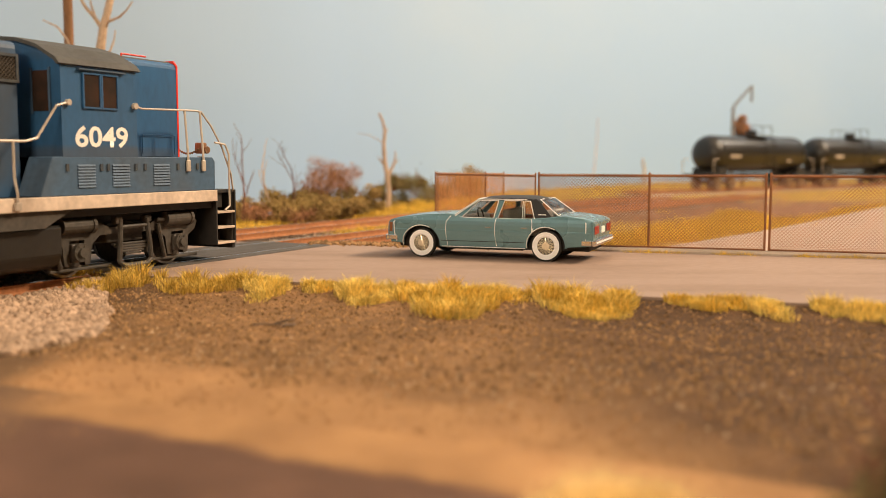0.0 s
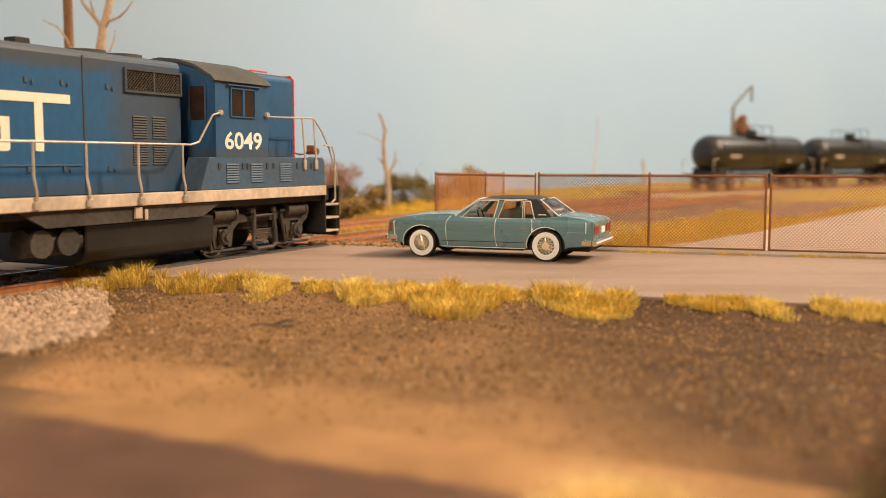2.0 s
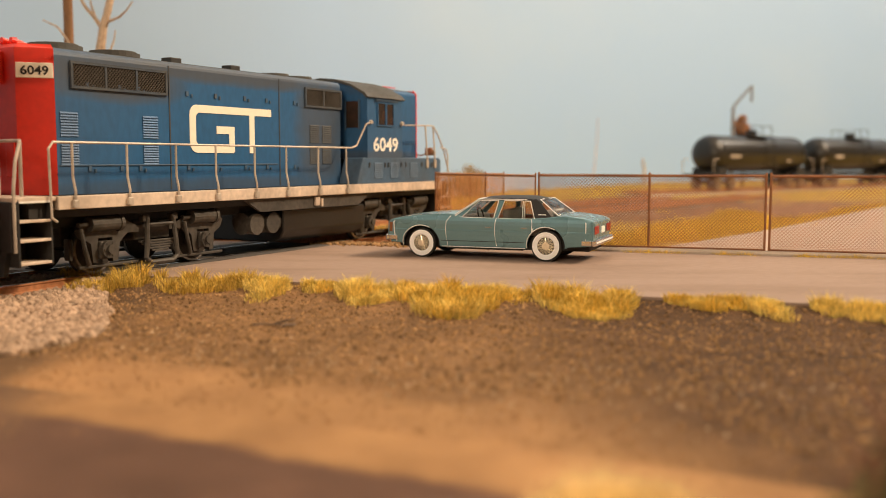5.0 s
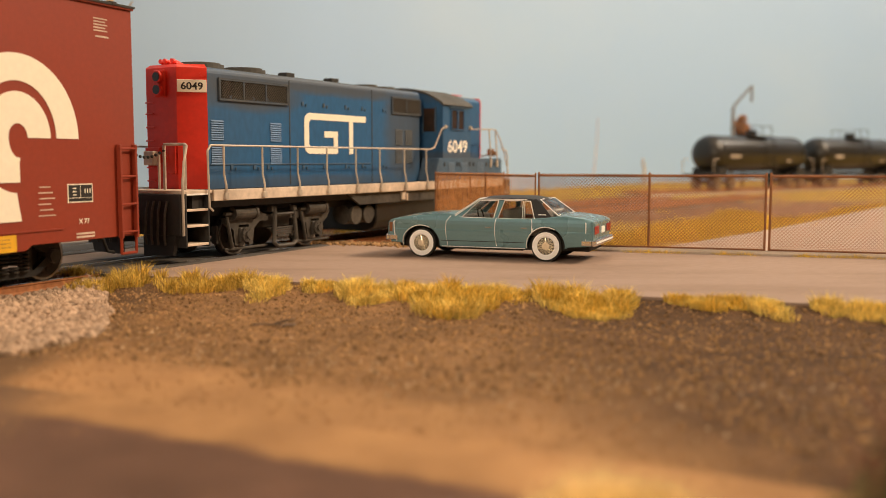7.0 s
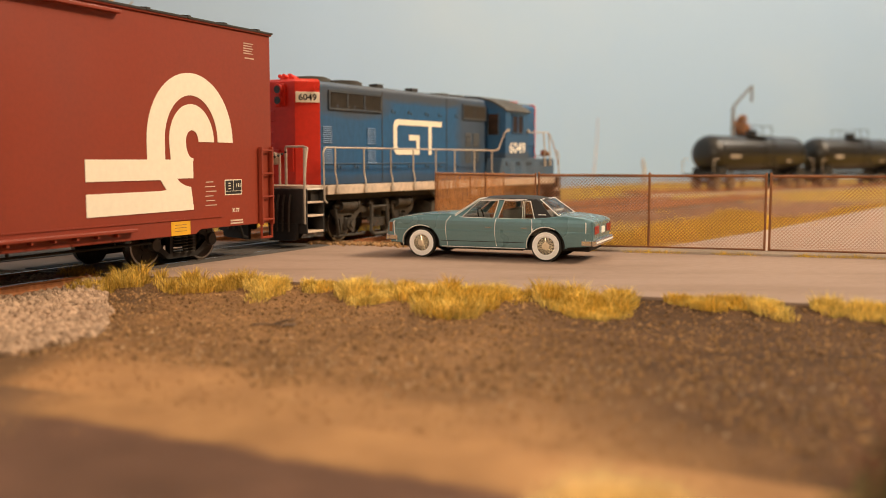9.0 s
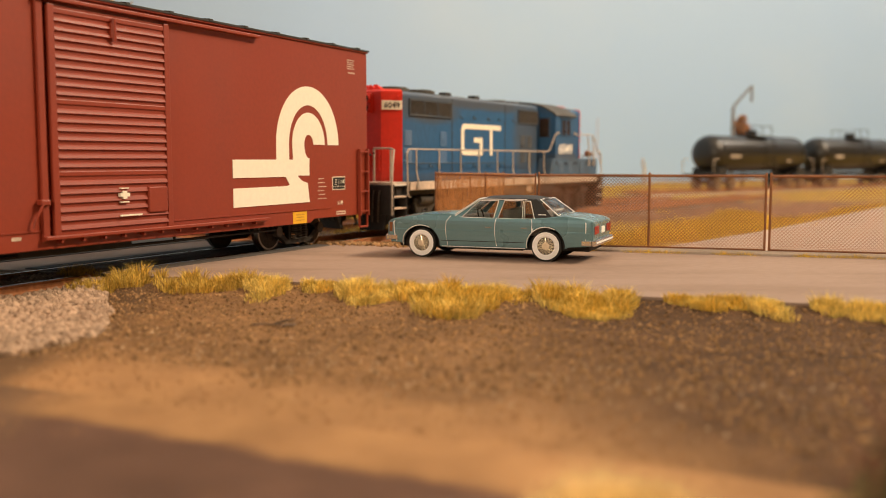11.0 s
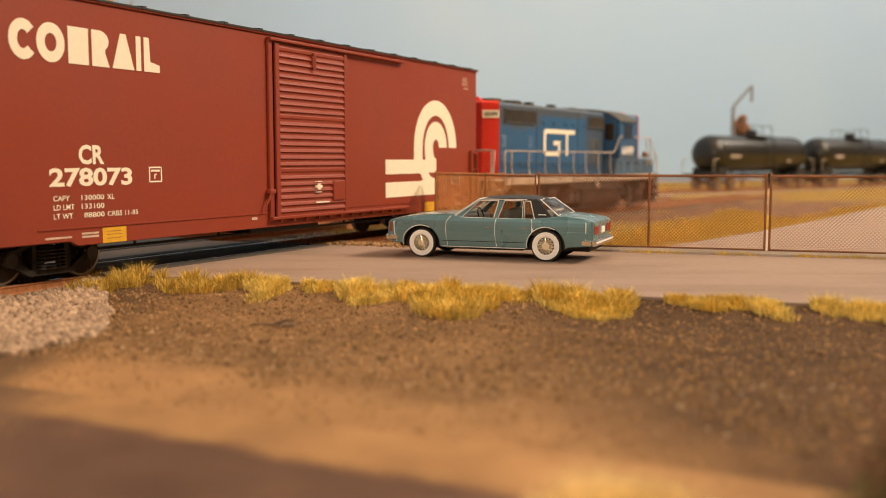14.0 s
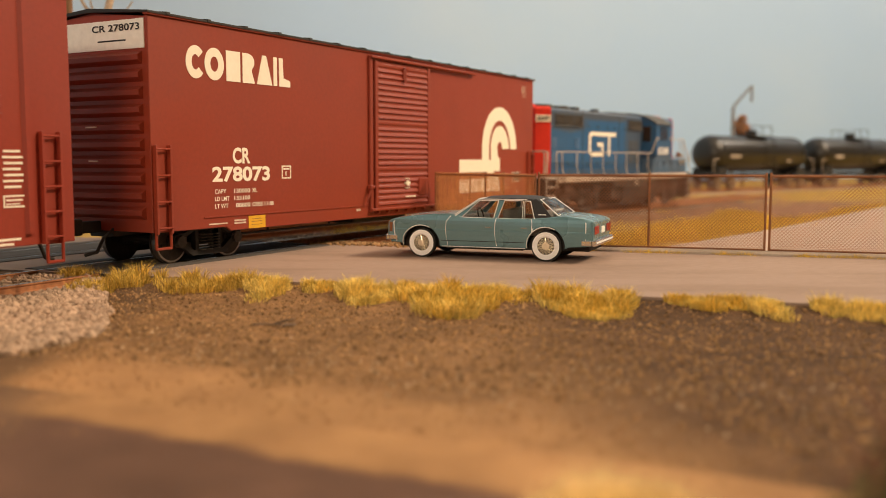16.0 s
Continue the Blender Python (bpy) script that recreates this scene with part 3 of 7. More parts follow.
    for _ in range(900):
        x, y, _a = line(rng.uniform(24, 52), rng.uniform(-10.5, -6.4))
        if y > far_edge(x) + 0.8 and noise.noise(Vector((x * 0.5, y * 0.5, 2))) > -0.25:
            far.append((x, y, SOIL, 0.4, rng.uniform(0.2, 0.5), 16))
    for _ in range(520):
        x = rng.uniform(10.5, 34)
        y = float(np.interp(x, (10.6, 22.4, 60), (30.9, 47.8, 72))) + rng.random() ** 1.5 * 2.6 + 0.2
        far.append((x, y, SOIL, 0.35, rng.uniform(0.25, 0.42), 18))
    for _ in range(420):
        y = rng.uniform(37, 60)
        x = rng.uniform(-7.5 + (y - 37) * 0.3, -3.5 + (y - 37) * 0.25)
        far.append((x, y, SOIL, 0.4, rng.uniform(0.2, 0.4), 22))
    blades("field_grass", FIELD, "golden dry grass over the far field", far)


def build_benchwork():
    bench = thing("layout_table", "plain timber table under the model railway", "table", kind="structure")
    part("table_top", box(bmesh.new(), (-168, -69, -4.0), (188, 151, -0.6), 0.3), POLE_WOOD, bench)
    for x in (-160, 10, 180):
        for y in (-62, 144):
            part("leg", box(bmesh.new(), (x - 3, y - 3, -100), (x + 3, y + 3, -4.0), 0.3), POLE_WOOD, bench)


def build_backdrop():
    m = bpy.data.materials.new("painted_sky")
    m.use_nodes = True
    n, l = m.node_tree.nodes, m.node_tree.links
    b = n["Principled BSDF"]
    b.inputs["Roughness"].default_value, b.inputs["Specular IOR Level"].default_value = 0.95, 0.1
    tc, sep = n.new("ShaderNodeTexCoord"), n.new("ShaderNodeSeparateXYZ")
    l.new(tc.outputs["Object"], sep.inputs[0])
    r = n.new("ShaderNodeValToRGB")
    mr = n.new("ShaderNodeMapRange")
    mr.inputs["From Min"].default_value, mr.inputs["From Max"].default_value = 0.0, 30 * K
    l.new(sep.outputs[2], mr.inputs["Value"])
    l.new(mr.outputs[0], r.inputs["Fac"])
    r.color_ramp.elements[0].color = (0.325, 0.475, 0.69, 1)
    r.color_ramp.elements[1].color = (0.36, 0.49, 0.665, 1)
    mid = r.color_ramp.elements.new(0.3)
    mid.color = (0.34, 0.487, 0.70, 1)
    mp = n.new("ShaderNodeMapping")
    mp.inputs["Scale"].default_value = (0.05 / K, 0.05 / K, 0.12 / K)
    l.new(tc.outputs["Object"], mp.inputs["Vector"])
    t = n.new("ShaderNodeTexNoise")
    t.inputs["Scale"].default_value, t.inputs["Detail"].default_value = 1.0, 4
    l.new(mp.outputs[0], t.inputs["Vector"])
    c = n.new("ShaderNodeMapRange")
    c.inputs["From Min"].default_value, c.inputs["From Max"].default_value, c.inputs["To Max"].default_value = 0.45, 0.8, 0.45
    l.new(t.outputs["Fac"], c.inputs["Value"])
    x = n.new("ShaderNodeMix")
    x.data_type = "RGBA"
    l.new(r.outputs[0], x.inputs["A"])
    x.inputs["B"].default_value = (0.40, 0.52, 0.675, 1)
    l.new(c.outputs[0], x.inputs["Factor"])
    l.new(x.outputs["Result"], b.inputs["Base Color"])
    bm = bmesh.new()
    knots = [(-60, -90), (-48, -5), (-26, 24), (-9.4, 41), (-4.6, 53), (1, 67), (10, 84), (19.5, 98), (31, 111), (46, 123), (78, 138), (188, 149)]
    wall = [knots[0]]
    for i in range(1, len(knots) - 2):
        a, b, c, d = (Vector(k) for k in knots[i - 1:i + 3])
        for k in range(26):
            t = k / 26
            wall.append(tuple(0.5 * (2 * b + (c - a) * t + (2 * a - 5 * b + 4 * c - d) * t * t + (3 * b - a - 3 * c + d) * t ** 3)))
    wall += knots[-2:]
    back = [(x - 1.6, y + 1.6) for x, y in wall]
    slab(bm, wall + back[::-1], 2, -8, 75)
    tagged(part("backdrop", bm, m), "hazy pale blue painted sky backdrop", "backdrop", kind="structure")


def build_room():
    for name, lo, hi in (("wall_south", (-190, -172, -100), (190, -168, 125)), ("wall_west", (-194, -172, -100), (-190, 156, 125)), ("wall_east", (190, -172, -100), (194, 156, 125)),
                         ("floor", (-190, -168, -104), (190, 156, -100)), ("ceiling", (-194, -172, 125), (194, 160, 129)), ("wall_north", (-190, 156, -100), (190, 160, 125))):
        tagged(part(name, box(bmesh.new(), lo, hi), WALL_PAINT), "plain painted surface of the layout room", name.split("_")[0], kind="structure")


build_ground()
build_roads()
build_backdrop()
build_room()
build_benchwork()
main_track = build_track(0.0, -58, 66, (14.2, 22.1), "rust-railed track running over the road crossing")
side_track = build_track(-4.0, 0, 60, (14.0, 21.9), "second rusty track beside the main track")
build_ballast()
build_grass()


# ---- fence ----
def chain_link(a, b, z0, z1, pitch=0.085, r=0.0080):
    """Crossed slanting wires between two posts."""
    bm = bmesh.new()
    a, b = Vector((*a, 0)), Vector((*b, 0))
    length, tall = (b - a).length, z1 - z0
    d = (b - a).normalized()
    side = Vector((-d.y, d.x, 0))
    top = tall + 0.02
    for sign, off in ((1, 0.010), (-1, -0.010)):
        k = -tall
        while k < length + tall:
            # the wire runs u = k + sign*h
            h0, h1 = 0.0, top
            lo, hi = (-k, length - k) if sign == 1 else (k - length, k)
            h0, h1 = max(h0, lo), min(h1, hi)
            if h1 - h0 > 0.03:
                p = a + d * (k + sign * h0) + Vector((0, 0, z0 + h0)) + side * off
                q = a + d * (k + sign * h1) + Vector((0, 0, z0 + h1)) + side * off
                cyl(bm, p, q, r, 4)
            k += pitch
    return bm


def build_fence(points, label, tall=1.85, z=0.04, r=0.029, wire=BACKLIT_WIRE):
    f = thing("chain_link_fence", label, "fence")
    for i, p in enumerate(points):
        bm = cyl(bmesh.new(), (p[0], p[1], z - 0.3), (p[0], p[1], z + tall - 0.01), r, 10)
        post = part("post", bm, FENCE, f)
        part("post_cap", cyl(bmesh.new(), (p[0], p[1], z + tall - 0.02), (p[0], p[1], z + tall + 0.03), r * 1.2, 10, r * 0.5), FENCE, post)
    for a, b in zip(points, points[1:]):
        part("chain_link", chain_link(a, b, z + 0.02, z + tall - 0.03), wire, f, "rusty diamond wire mesh")
        part("top_rail", cyl(bmesh.new(), (*a, z + tall - 0.06), (*b, z + tall - 0.06), 0.028, 8), FENCE, f)
        part("bottom_rail", cyl(bmesh.new(), (*a, z + 0.03), (*b, z + 0.03), 0.024, 8), FENCE, f)
    return f


CORNER = (2.44, 24.35)
build_fence([CORNER, (5.11, 23.67), (7.72, 22.85)], "rusty brown chain-link fence along the kerb")
build_fence([(7.82, 22.81), (10.95, 21.85), (14.0, 20.9), (17.0, 20.0)], "rusty chain-link fence panels continuing along the kerb")
build_fence([(2.36, 24.42), (1.17, 26.3), (-0.22, 28.4)], "rusty chain-link fence turning back from the road", 1.83, r=0.024, wire=LIT_WIRE)
build_fence([(-0.16, 28.55), (0.82, 28.9), (1.86, 29.3)], "open rusty chain-link gate leaf behind the fence", 1.80, r=0.024, wire=LIT_WIRE)


# ---- rolling stock ----
def wheelset(parent, x, r=0.5, gauge=0.755, mat=WHEEL):
    bm = bmesh.new()
    for s in (-1, 1):
        cyl(bm, (0, s * (gauge - 0.07), 0), (0, s * (gauge + 0.07), 0), r, 28)
        cyl(bm, (0, s * (gauge - 0.10), 0), (0, s * (gauge - 0.07), 0), r + 0.03, 28)
        cyl(bm, (0, s * (gauge + 0.05), 0), (0, s * (gauge + 0.10), 0), r * 0.35, 16)
        for i in range(5):
            a = i * 1.2566
            cyl(bm, (0.27 * math.cos(a), s * (gauge + 0.06), 0.27 * math.sin(a)), (0.27 * math.cos(a), s * (gauge + 0.085), 0.27 * math.sin(a)), 0.05, 8)
    cyl(bm, (0, -gauge, 0), (0, gauge, 0), 0.09, 12)
    ob = part("wheelset", bm, mat, parent, "wheel pair on its axle")
    rim = bmesh.new()
    for s in (-1, 1):
        n = 28
        rings = [[rim.verts.new((rr * math.cos(i * 6.2832 / n), s * (gauge + yy), rr * math.sin(i * 6.2832 / n))) for i in range(n)] for rr, yy in ((r * 0.90, 0.073), (r * 0.985, 0.073), (r + 0.001, 0.066), (r + 0.001, -0.06))]
        for a, b in zip(rings, rings[1:]):
            for i in range(n):
                rim.faces.new((a[i], a[(i + 1) % n], b[(i + 1) % n], b[i]))
    bmesh.ops.recalc_face_normals(rim, faces=rim.faces[:])
    rim_ob = part("tread", rim, STEEL, parent, "bright worn wheel tread")
    rim_ob.matrix_local = placed(x, 0, r)
    wheels.append((rim_ob, x, r))
    ob.matrix_local = placed(x, 0, r)
    wheels.append((ob, x, r))
    return ob


wheels = []


def blomberg(parent, x, flip=1):
    """The sprung truck under a diesel: side frames, hangers, axle boxes, brake cylinders."""
    t = part("truck", box(box(bmesh.new(), (x - 1.9, -0.5, 0.55), (x + 1.9, 0.5, 0.95), 0.03), (x - 0.5, -1.0, 0.6), (x + 0.5, 1.0, 1.0), 0.03), TRUCK, parent, "dusty grey sprung truck frame")
    for s in (-1, 1):
        y0, y1 = s * 1.00, s * 1.14
        bm = bmesh.new()
        frame_line = [(-2.0, 0.90), (-1.9, 1.02), (-0.80, 1.02), (-0.55, 0.92), (0.55, 0.92), (0.80, 1.02), (1.9, 1.02), (2.0, 0.90), (1.92, 0.74), (1.72, 0.62), (1.68, 0.26), (1.55, 0.24), (1.55, 0.72), (1.19, 0.72),
                      (1.19, 0.24), (1.06, 0.26), (1.0, 0.62), (0.80, 0.78), (-0.80, 0.78), (-1.0, 0.62), (-1.06, 0.26), (-1.19, 0.24), (-1.19, 0.72), (-1.55, 0.72), (-1.55, 0.24), (-1.68, 0.26), (-1.72, 0.62), (-1.92, 0.74)]
        slab(bm, [(x + a, b) for a, b in frame_line], 1, y0, y1)
        part("side_frame", bm, TRUCK, t)
        for ax in (-1.3715, 1.3715):
            bm = box(bmesh.new(), (x + ax - 0.17, min(y0, s * 1.2), 0.31), (x + ax + 0.17, max(y0, s * 1.2), 0.66), 0.03)
            cyl(bm, (x + ax, s * 1.18, 0.5), (x + ax, s * 1.27, 0.5), 0.175, 18)
            cyl(bm, (x + ax, s * 1.26, 0.5), (x + ax, s * 1.32, 0.5), 0.085, 14)
            for k in range(6):
                a = k * 1.047
                cyl(bm, (x + ax + 0.135 * math.cos(a), s * 1.26, 0.5 + 0.135 * math.sin(a)), (x + ax + 0.135 * math.cos(a), s * 1.285, 0.5 + 0.135 * math.sin(a)), 0.022, 6)
            part("axle_box", bm, TRUCK, t)
            bm = cyl(bmesh.new(), (x + ax * 1.0 - 0.42, s * 1.16, 1.0), (x + ax * 1.0 + 0.30, s * 1.16, 1.0), 0.15, 16)
            cyl(bm, (x + ax + 0.28, s * 1.16, 1.0), (x + ax + 0.36, s * 1.16, 1.0), 0.17, 16)
            cyl(bm, (x + ax - 0.66, s * 1.16, 1.0), (x + ax - 0.42, s * 1.16, 1.0), 0.05, 10)
            part("brake_cylinder", bm, TRUCK, t)
            bm = tube(bmesh.new(), [(x + ax - 0.62, s * 1.18, 0.92), (x + ax - 0.55, s * 1.20, 0.55), (x + ax - 0.42, s * 1.16, 0.22)], 0.045)
            box(bm, (x + ax - 0.62, min(s * 0.70, s * 0.86), 0.30), (x + ax - 0.54, max(s * 0.70, s * 0.86), 0.72), 0.02)
            part("brake_hanger", bm, TRUCK, t)
        bm = bmesh.new()
        for k in range(5):
            w = 0.52 - k * 0.075
            box(bm, (x - w, min(y1, s * 1.22), 0.56 - k * 0.05), (x + w, max(y1, s * 1.22), 0.60 - k * 0.05), 0.008)
        part("leaf_spring", bm, TRUCK, t, "stacked leaf spring")
        bm = bmesh.new()
        for e in (-1, 1):
            tube(bm, [(x + e * 0.36, s * 1.24, 1.06), (x + e * 0.40, s * 1.27, 0.6), (x + e * 0.44, s * 1.27, 0.24)], 0.05)
            box(bm, (x + e * 0.40 - 0.09, min(s * 1.12, s * 1.26), 0.98), (x + e * 0.40 + 0.09, max(s * 1.12, s * 1.26), 1.12), 0.02)
        tube(bm, [(x - 0.44, s * 1.27, 0.24), (x - 0.30, s * 1.27, 0.15), (x + 0.30, s * 1.27, 0.15), (x + 0.44, s * 1.27, 0.24)], 0.05)
        cyl(bm, (x - 0.36, s * 1.25, 0.92), (x + 0.36, s * 1.25, 0.92), 0.035, 8)
        loose("swing_hanger", bm, TRUCK, t)
        bm = box(bmesh.new(), (x - 2.0, min(s * 1.05, s * 1.13), 0.15), (x - 0.5, max(s * 1.05, s * 1.13), 0.21), 0.015)
        box(bm, (x + 0.5, min(s * 1.05, s * 1.13), 0.15), (x + 2.0, max(s * 1.05, s * 1.13), 0.21), 0.015)
        part("brake_rod", bm, TRUCK, t)
    for ax in (-1.3715, 1.3715):
        wheelset(t, x + ax)
    return t


def grille(parent, x0, x1, z0, z1, y, s, cells):
    """A framed wire grille over a dark opening."""
    bm = box(bmesh.new(), (x0, min(y, y + s * 0.012), z0), (x1, max(y, y + s * 0.012), z1))
    g = part("grille", bm, DEEP, parent, "dark intake grille")
    bm = bmesh.new()
    pitch = 0.075
    tall = z1 - z0
    for sign in (1, -1):
        k = x0 - tall
        while k < x1 + tall:
            lo, hi = (x0 - k, x1 - k) if sign == 1 else (k - x1, k - x0)
            h0, h1 = max(0, lo), min(tall, hi)
            if h1 - h0 > 0.02:
                cyl(bm, (k + sign * h0, y + s * 0.022, z0 + h0), (k + sign * h1, y + s * 0.022, z0 + h1), 0.010, 4)
            k += pitch
    part("wire_mesh", bm, MESH_GREY, g)
    bm = bmesh.new()
    w = 0.05
    for a, b in (((x0 - w, z0 - w), (x1 + w, z0)), ((x0 - w, z1), (x1 + w, z1 + w)), ((x0 - w, z0), (x0, z1)), ((x1, z0), (x1 + w, z1))):
        box(bm, (a[0], min(y, y + s * 0.045), a[1]), (b[0], max(y, y + s * 0.045), b[1]))
    for i in range(1, cells):
        xx = x0 + (x1 - x0) * i / cells
        box(bm, (xx - 0.025, min(y, y + s * 0.04), z0), (xx + 0.025, max(y, y + s * 0.04), z1))
    part("grille_frame", bm, SOOT, g)


def louvres(parent, x0, x1, z0, z1, y, s, count, mat, label=""):
    bm = bmesh.new()
    p = (z1 - z0) / count
    for i in range(count):
        z = z0 + i * p
        v = [(x0, y, z + p * 0.85), (x1, y, z + p * 0.85), (x1, y + s * 0.022, z + p * 0.18), (x0, y + s * 0.022, z + p * 0.18), (x0, y, z + 0.1 * p), (x1, y, z + 0.1 * p)]
        v = [bm.verts.new(q) for q in v]
        bm.faces.new((v[0], v[1], v[2], v[3])), bm.faces.new((v[3], v[2], v[5], v[4]))
        bm.faces.new((v[0], v[3], v[4])), bm.faces.new((v[1], v[5], v[2]))
    bmesh.ops.recalc_face_normals(bm, faces=bm.faces[:])
    return part("louvre_panel", bm, mat, parent, label)


def hood_shell(x0, x1, half, z0, z1, chamfer0=0.0, chamfer1=0.0, round_=0.14):
    """A hood with rounded roof edges and cut corners at the ends, drawn as rings along x."""
    def ring(x, h):
        pts = [(-h, z0), (-h, z1 - round_)] + [(-h + round_ * (1 - math.cos(a)), z1 - round_ + round_ * math.sin(a)) for a in (0.4, 0.8, 1.2)]
        pts += [(-h * 0.4, z1 + 0.05), (h * 0.4, z1 + 0.05)]
        pts += [(h - round_ * (1 - math.cos(a)), z1 - round_ + round_ * math.sin(a)) for a in (1.2, 0.8, 0.4)] + [(h, z1 - round_), (h, z0)]
        return [(x, y, z) for y, z in pts]
    stations = []
    if chamfer0:
        stations.append((x0 - chamfer0, half - 0.38))
    stations += [(x0, half), (x1, half)]
    if chamfer1:
        stations.append((x1 + chamfer1, half - 0.38))
    bm = bmesh.new()
    rings = [[bm.verts.new(p) for p in ring(x, h)] for x, h in stations]
    for a, b in zip(rings, rings[1:]):
        for i in range(len(a) - 1):
            bm.faces.new((a[i], a[i + 1], b[i + 1], b[i]))
        bm.faces.new((a[-1], a[0], b[0], b[-1]))
    bm.faces.new(rings[0]), bm.faces.new(rings[-1])
    bmesh.ops.recalc_face_normals(bm, faces=bm.faces[:])
    return bm


def build_locomotive():
    L = thing("diesel_locomotive", "weathered blue road-switcher diesel locomotive with red end on the track", "locomotive")
    # hoods
    hood = part("long_hood", hood_shell(-6.95, 2.35, 0.9, 1.57, 4.30), BLUE, L, "faded blue long hood")
    end = bmesh.new()
    outline = [(-6.952, -0.9), (-7.45, -0.46), (-7.45, 0.46), (-6.952, 0.9)]
    lo = [end.verts.new((x, y, 1.57)) for x, y in outline]
    hi = [end.verts.new((x, y, 4.27)) for x, y in outline]
    top = [end.verts.new((x + 0.10 if x < -7 else x, y * 0.93, 4.345)) for x, y in outline]
    for a, b in ((lo, hi), (hi, top)):
        for i in range(3):
            end.faces.new((a[i], a[i + 1], b[i + 1], b[i]))
        end.faces.new((a[3], a[0], b[0], b[3]))
    end.faces.new(lo), end.faces.new(top)
    bmesh.ops.recalc_face_normals(end, faces=end.faces[:])
    red = part("hood_end", end, RED, L, "bright red hood end")
    for s in (-1, 1):
        # number board on the cut corner, then the lamps
        mid = Vector((-7.20, s * 0.68, 3.86))
        if s < 0:
            d = Vector((-0.498, 0.44, 0)).normalized()
            nrm = Vector((-0.44, -0.498, 0)).normalized()
            bm = bmesh.new()
            m = Matrix((( -d.x, nrm.x, 0, mid.x), (-d.y, nrm.y, 0, mid.y), (0, 0, 1, mid.z), (0, 0, 0, 1)))
            box(bm, (-0.32, 0.0, -0.14), (0.32, 0.035, 0.14), 0.012, m)
            board = part("number_board", bm, CREAM, red, "cream number board")
            txt = lettering("number", "6049", board, BLACK, -0.24, -0.085, 0.17, 0.48, 0.0)
            txt.data.transform(Matrix.Scale(1 / K, 4))
            flip = Matrix(((1, 0, 0, 0), (0, 1, 0, 0.040), (0, 0, 1, 0), (0, 0, 0, 1)))
            txt.data.transform(Matrix.Scale(K, 4) @ m @ flip)
            bm = cyl(bmesh.new(), mid + nrm * 0 + d * 0 + Vector((0.16, -0.18, 0.27)), mid + nrm * 0.06 + Vector((0.16, -0.18, 0.27)), 0.06, 12)
            part("class_lamp", bm, RED, red)
    bm = bmesh.new()
    box(bm, (-7.53, -0.17, 3.62), (-7.44, 0.17, 4.22), 0.04)
    for z in (3.78, 4.06):
        cyl(bm, (-7.51, 0, z), (-7.60, 0, z), 0.135, 18)
    lamp = part("headlight", bm, RED, red, "twin headlight housing")
    bm = bmesh.new()
    for z in (3.78, 4.06):
        cyl(bm, (-7.60, 0, z), (-7.612, 0, z), 0.10, 16)
    part("lens", bm, GLASS_DARK, lamp)
    bm = bmesh.new()
    for y, x in ((-0.20, -7.30), (-0.02, -7.36), (0.16, -7.30)):
        cyl(bm, (-7.05, y, 4.40), (x, y, 4.43), 0.03, 8, 0.055)
    box(bm, (-7.22, -0.26, 4.33), (-7.0, 0.22, 4.40), 0.015)
    cyl(bm, (-7.1, -0.02, 4.38), (-7.1, -0.02, 4.50), 0.06, 10)
    part("horn", bm, RED, red, "red air horn cluster")
    bm = box(bmesh.new(), (-7.50, 0.05, 2.1), (-7.44, 0.50, 2.5), 0.02)
    box(bm, (-7.50, -0.42, 1.9), (-7.44, -0.18, 2.6), 0.02)
    part("end_door", bm, RED, red)
    for z in (1.75, 2.05, 2.35, 2.65, 2.95, 3.25, 3.5):
        part("grab_iron", cyl(bmesh.new(), (-7.50, 0.20, z), (-7.50, 0.44, z), 0.018, 6), RED, red)
    short = part("short_hood", hood_shell(4.6, 6.50, 0.9, 1.57, 4.28), BLUE, L, "high blue short hood")
    nose = bmesh.new()
    outline = [(6.455, 0.908), (6.502, 0.908), (6.84, 0.5), (6.84, -0.5), (6.502, -0.908), (6.455, -0.908)]
    lo = [nose.verts.new((x, y, 1.57)) for x, y in outline]
    hi = [nose.verts.new((x, y, 4.22)) for x, y in outline]
    top = [nose.verts.new((x - 0.1 if x > 6.6 else x, y * 0.9, 4.33)) for x, y in outline]
    for a, b in ((lo, hi), (hi, top)):
        for i in range(5):
            nose.faces.new((a[i], a[i + 1], b[i + 1], b[i]))
        nose.faces.new((a[5], a[0], b[0], b[5]))
    nose.faces.new(lo), nose.faces.new(top)
    bmesh.ops.recalc_face_normals(nose, faces=nose.faces[:])
    part("nose", nose, RED, L, "red front of the short hood")
    # roof paint laid over the hoods
    for x0, x1 in ((-6.94, 2.3), (4.65, 6.48)):
        bm = bmesh.new()
        slab(bm, [(-0.80, 4.262), (-0.72, 4.31), (-0.36, 4.362), (0.36, 4.362), (0.72, 4.31), (0.80, 4.262)], 0, x0, x1)
        part("roof_panel", bm, ROOF_GREY, hood if x0 < 0 else short, "sooty grey roof")
    # cab
    bm = bmesh.new()
    prof = [(-1.5, 2.27), (-1.5, 3.93), (-1.40, 4.02), (-1.0, 4.24), (-0.5, 4.38), (0, 4.43), (0.5, 4.38), (1.0, 4.24), (1.40, 4.02), (1.5, 3.93), (1.5, 2.27)]
    slab(bm, prof, 0, 2.77, 4.62, 0.0)
    cab = part("cab", bm, BLUE, L, "blue cab with sliding side windows")
    bm = bmesh.new()
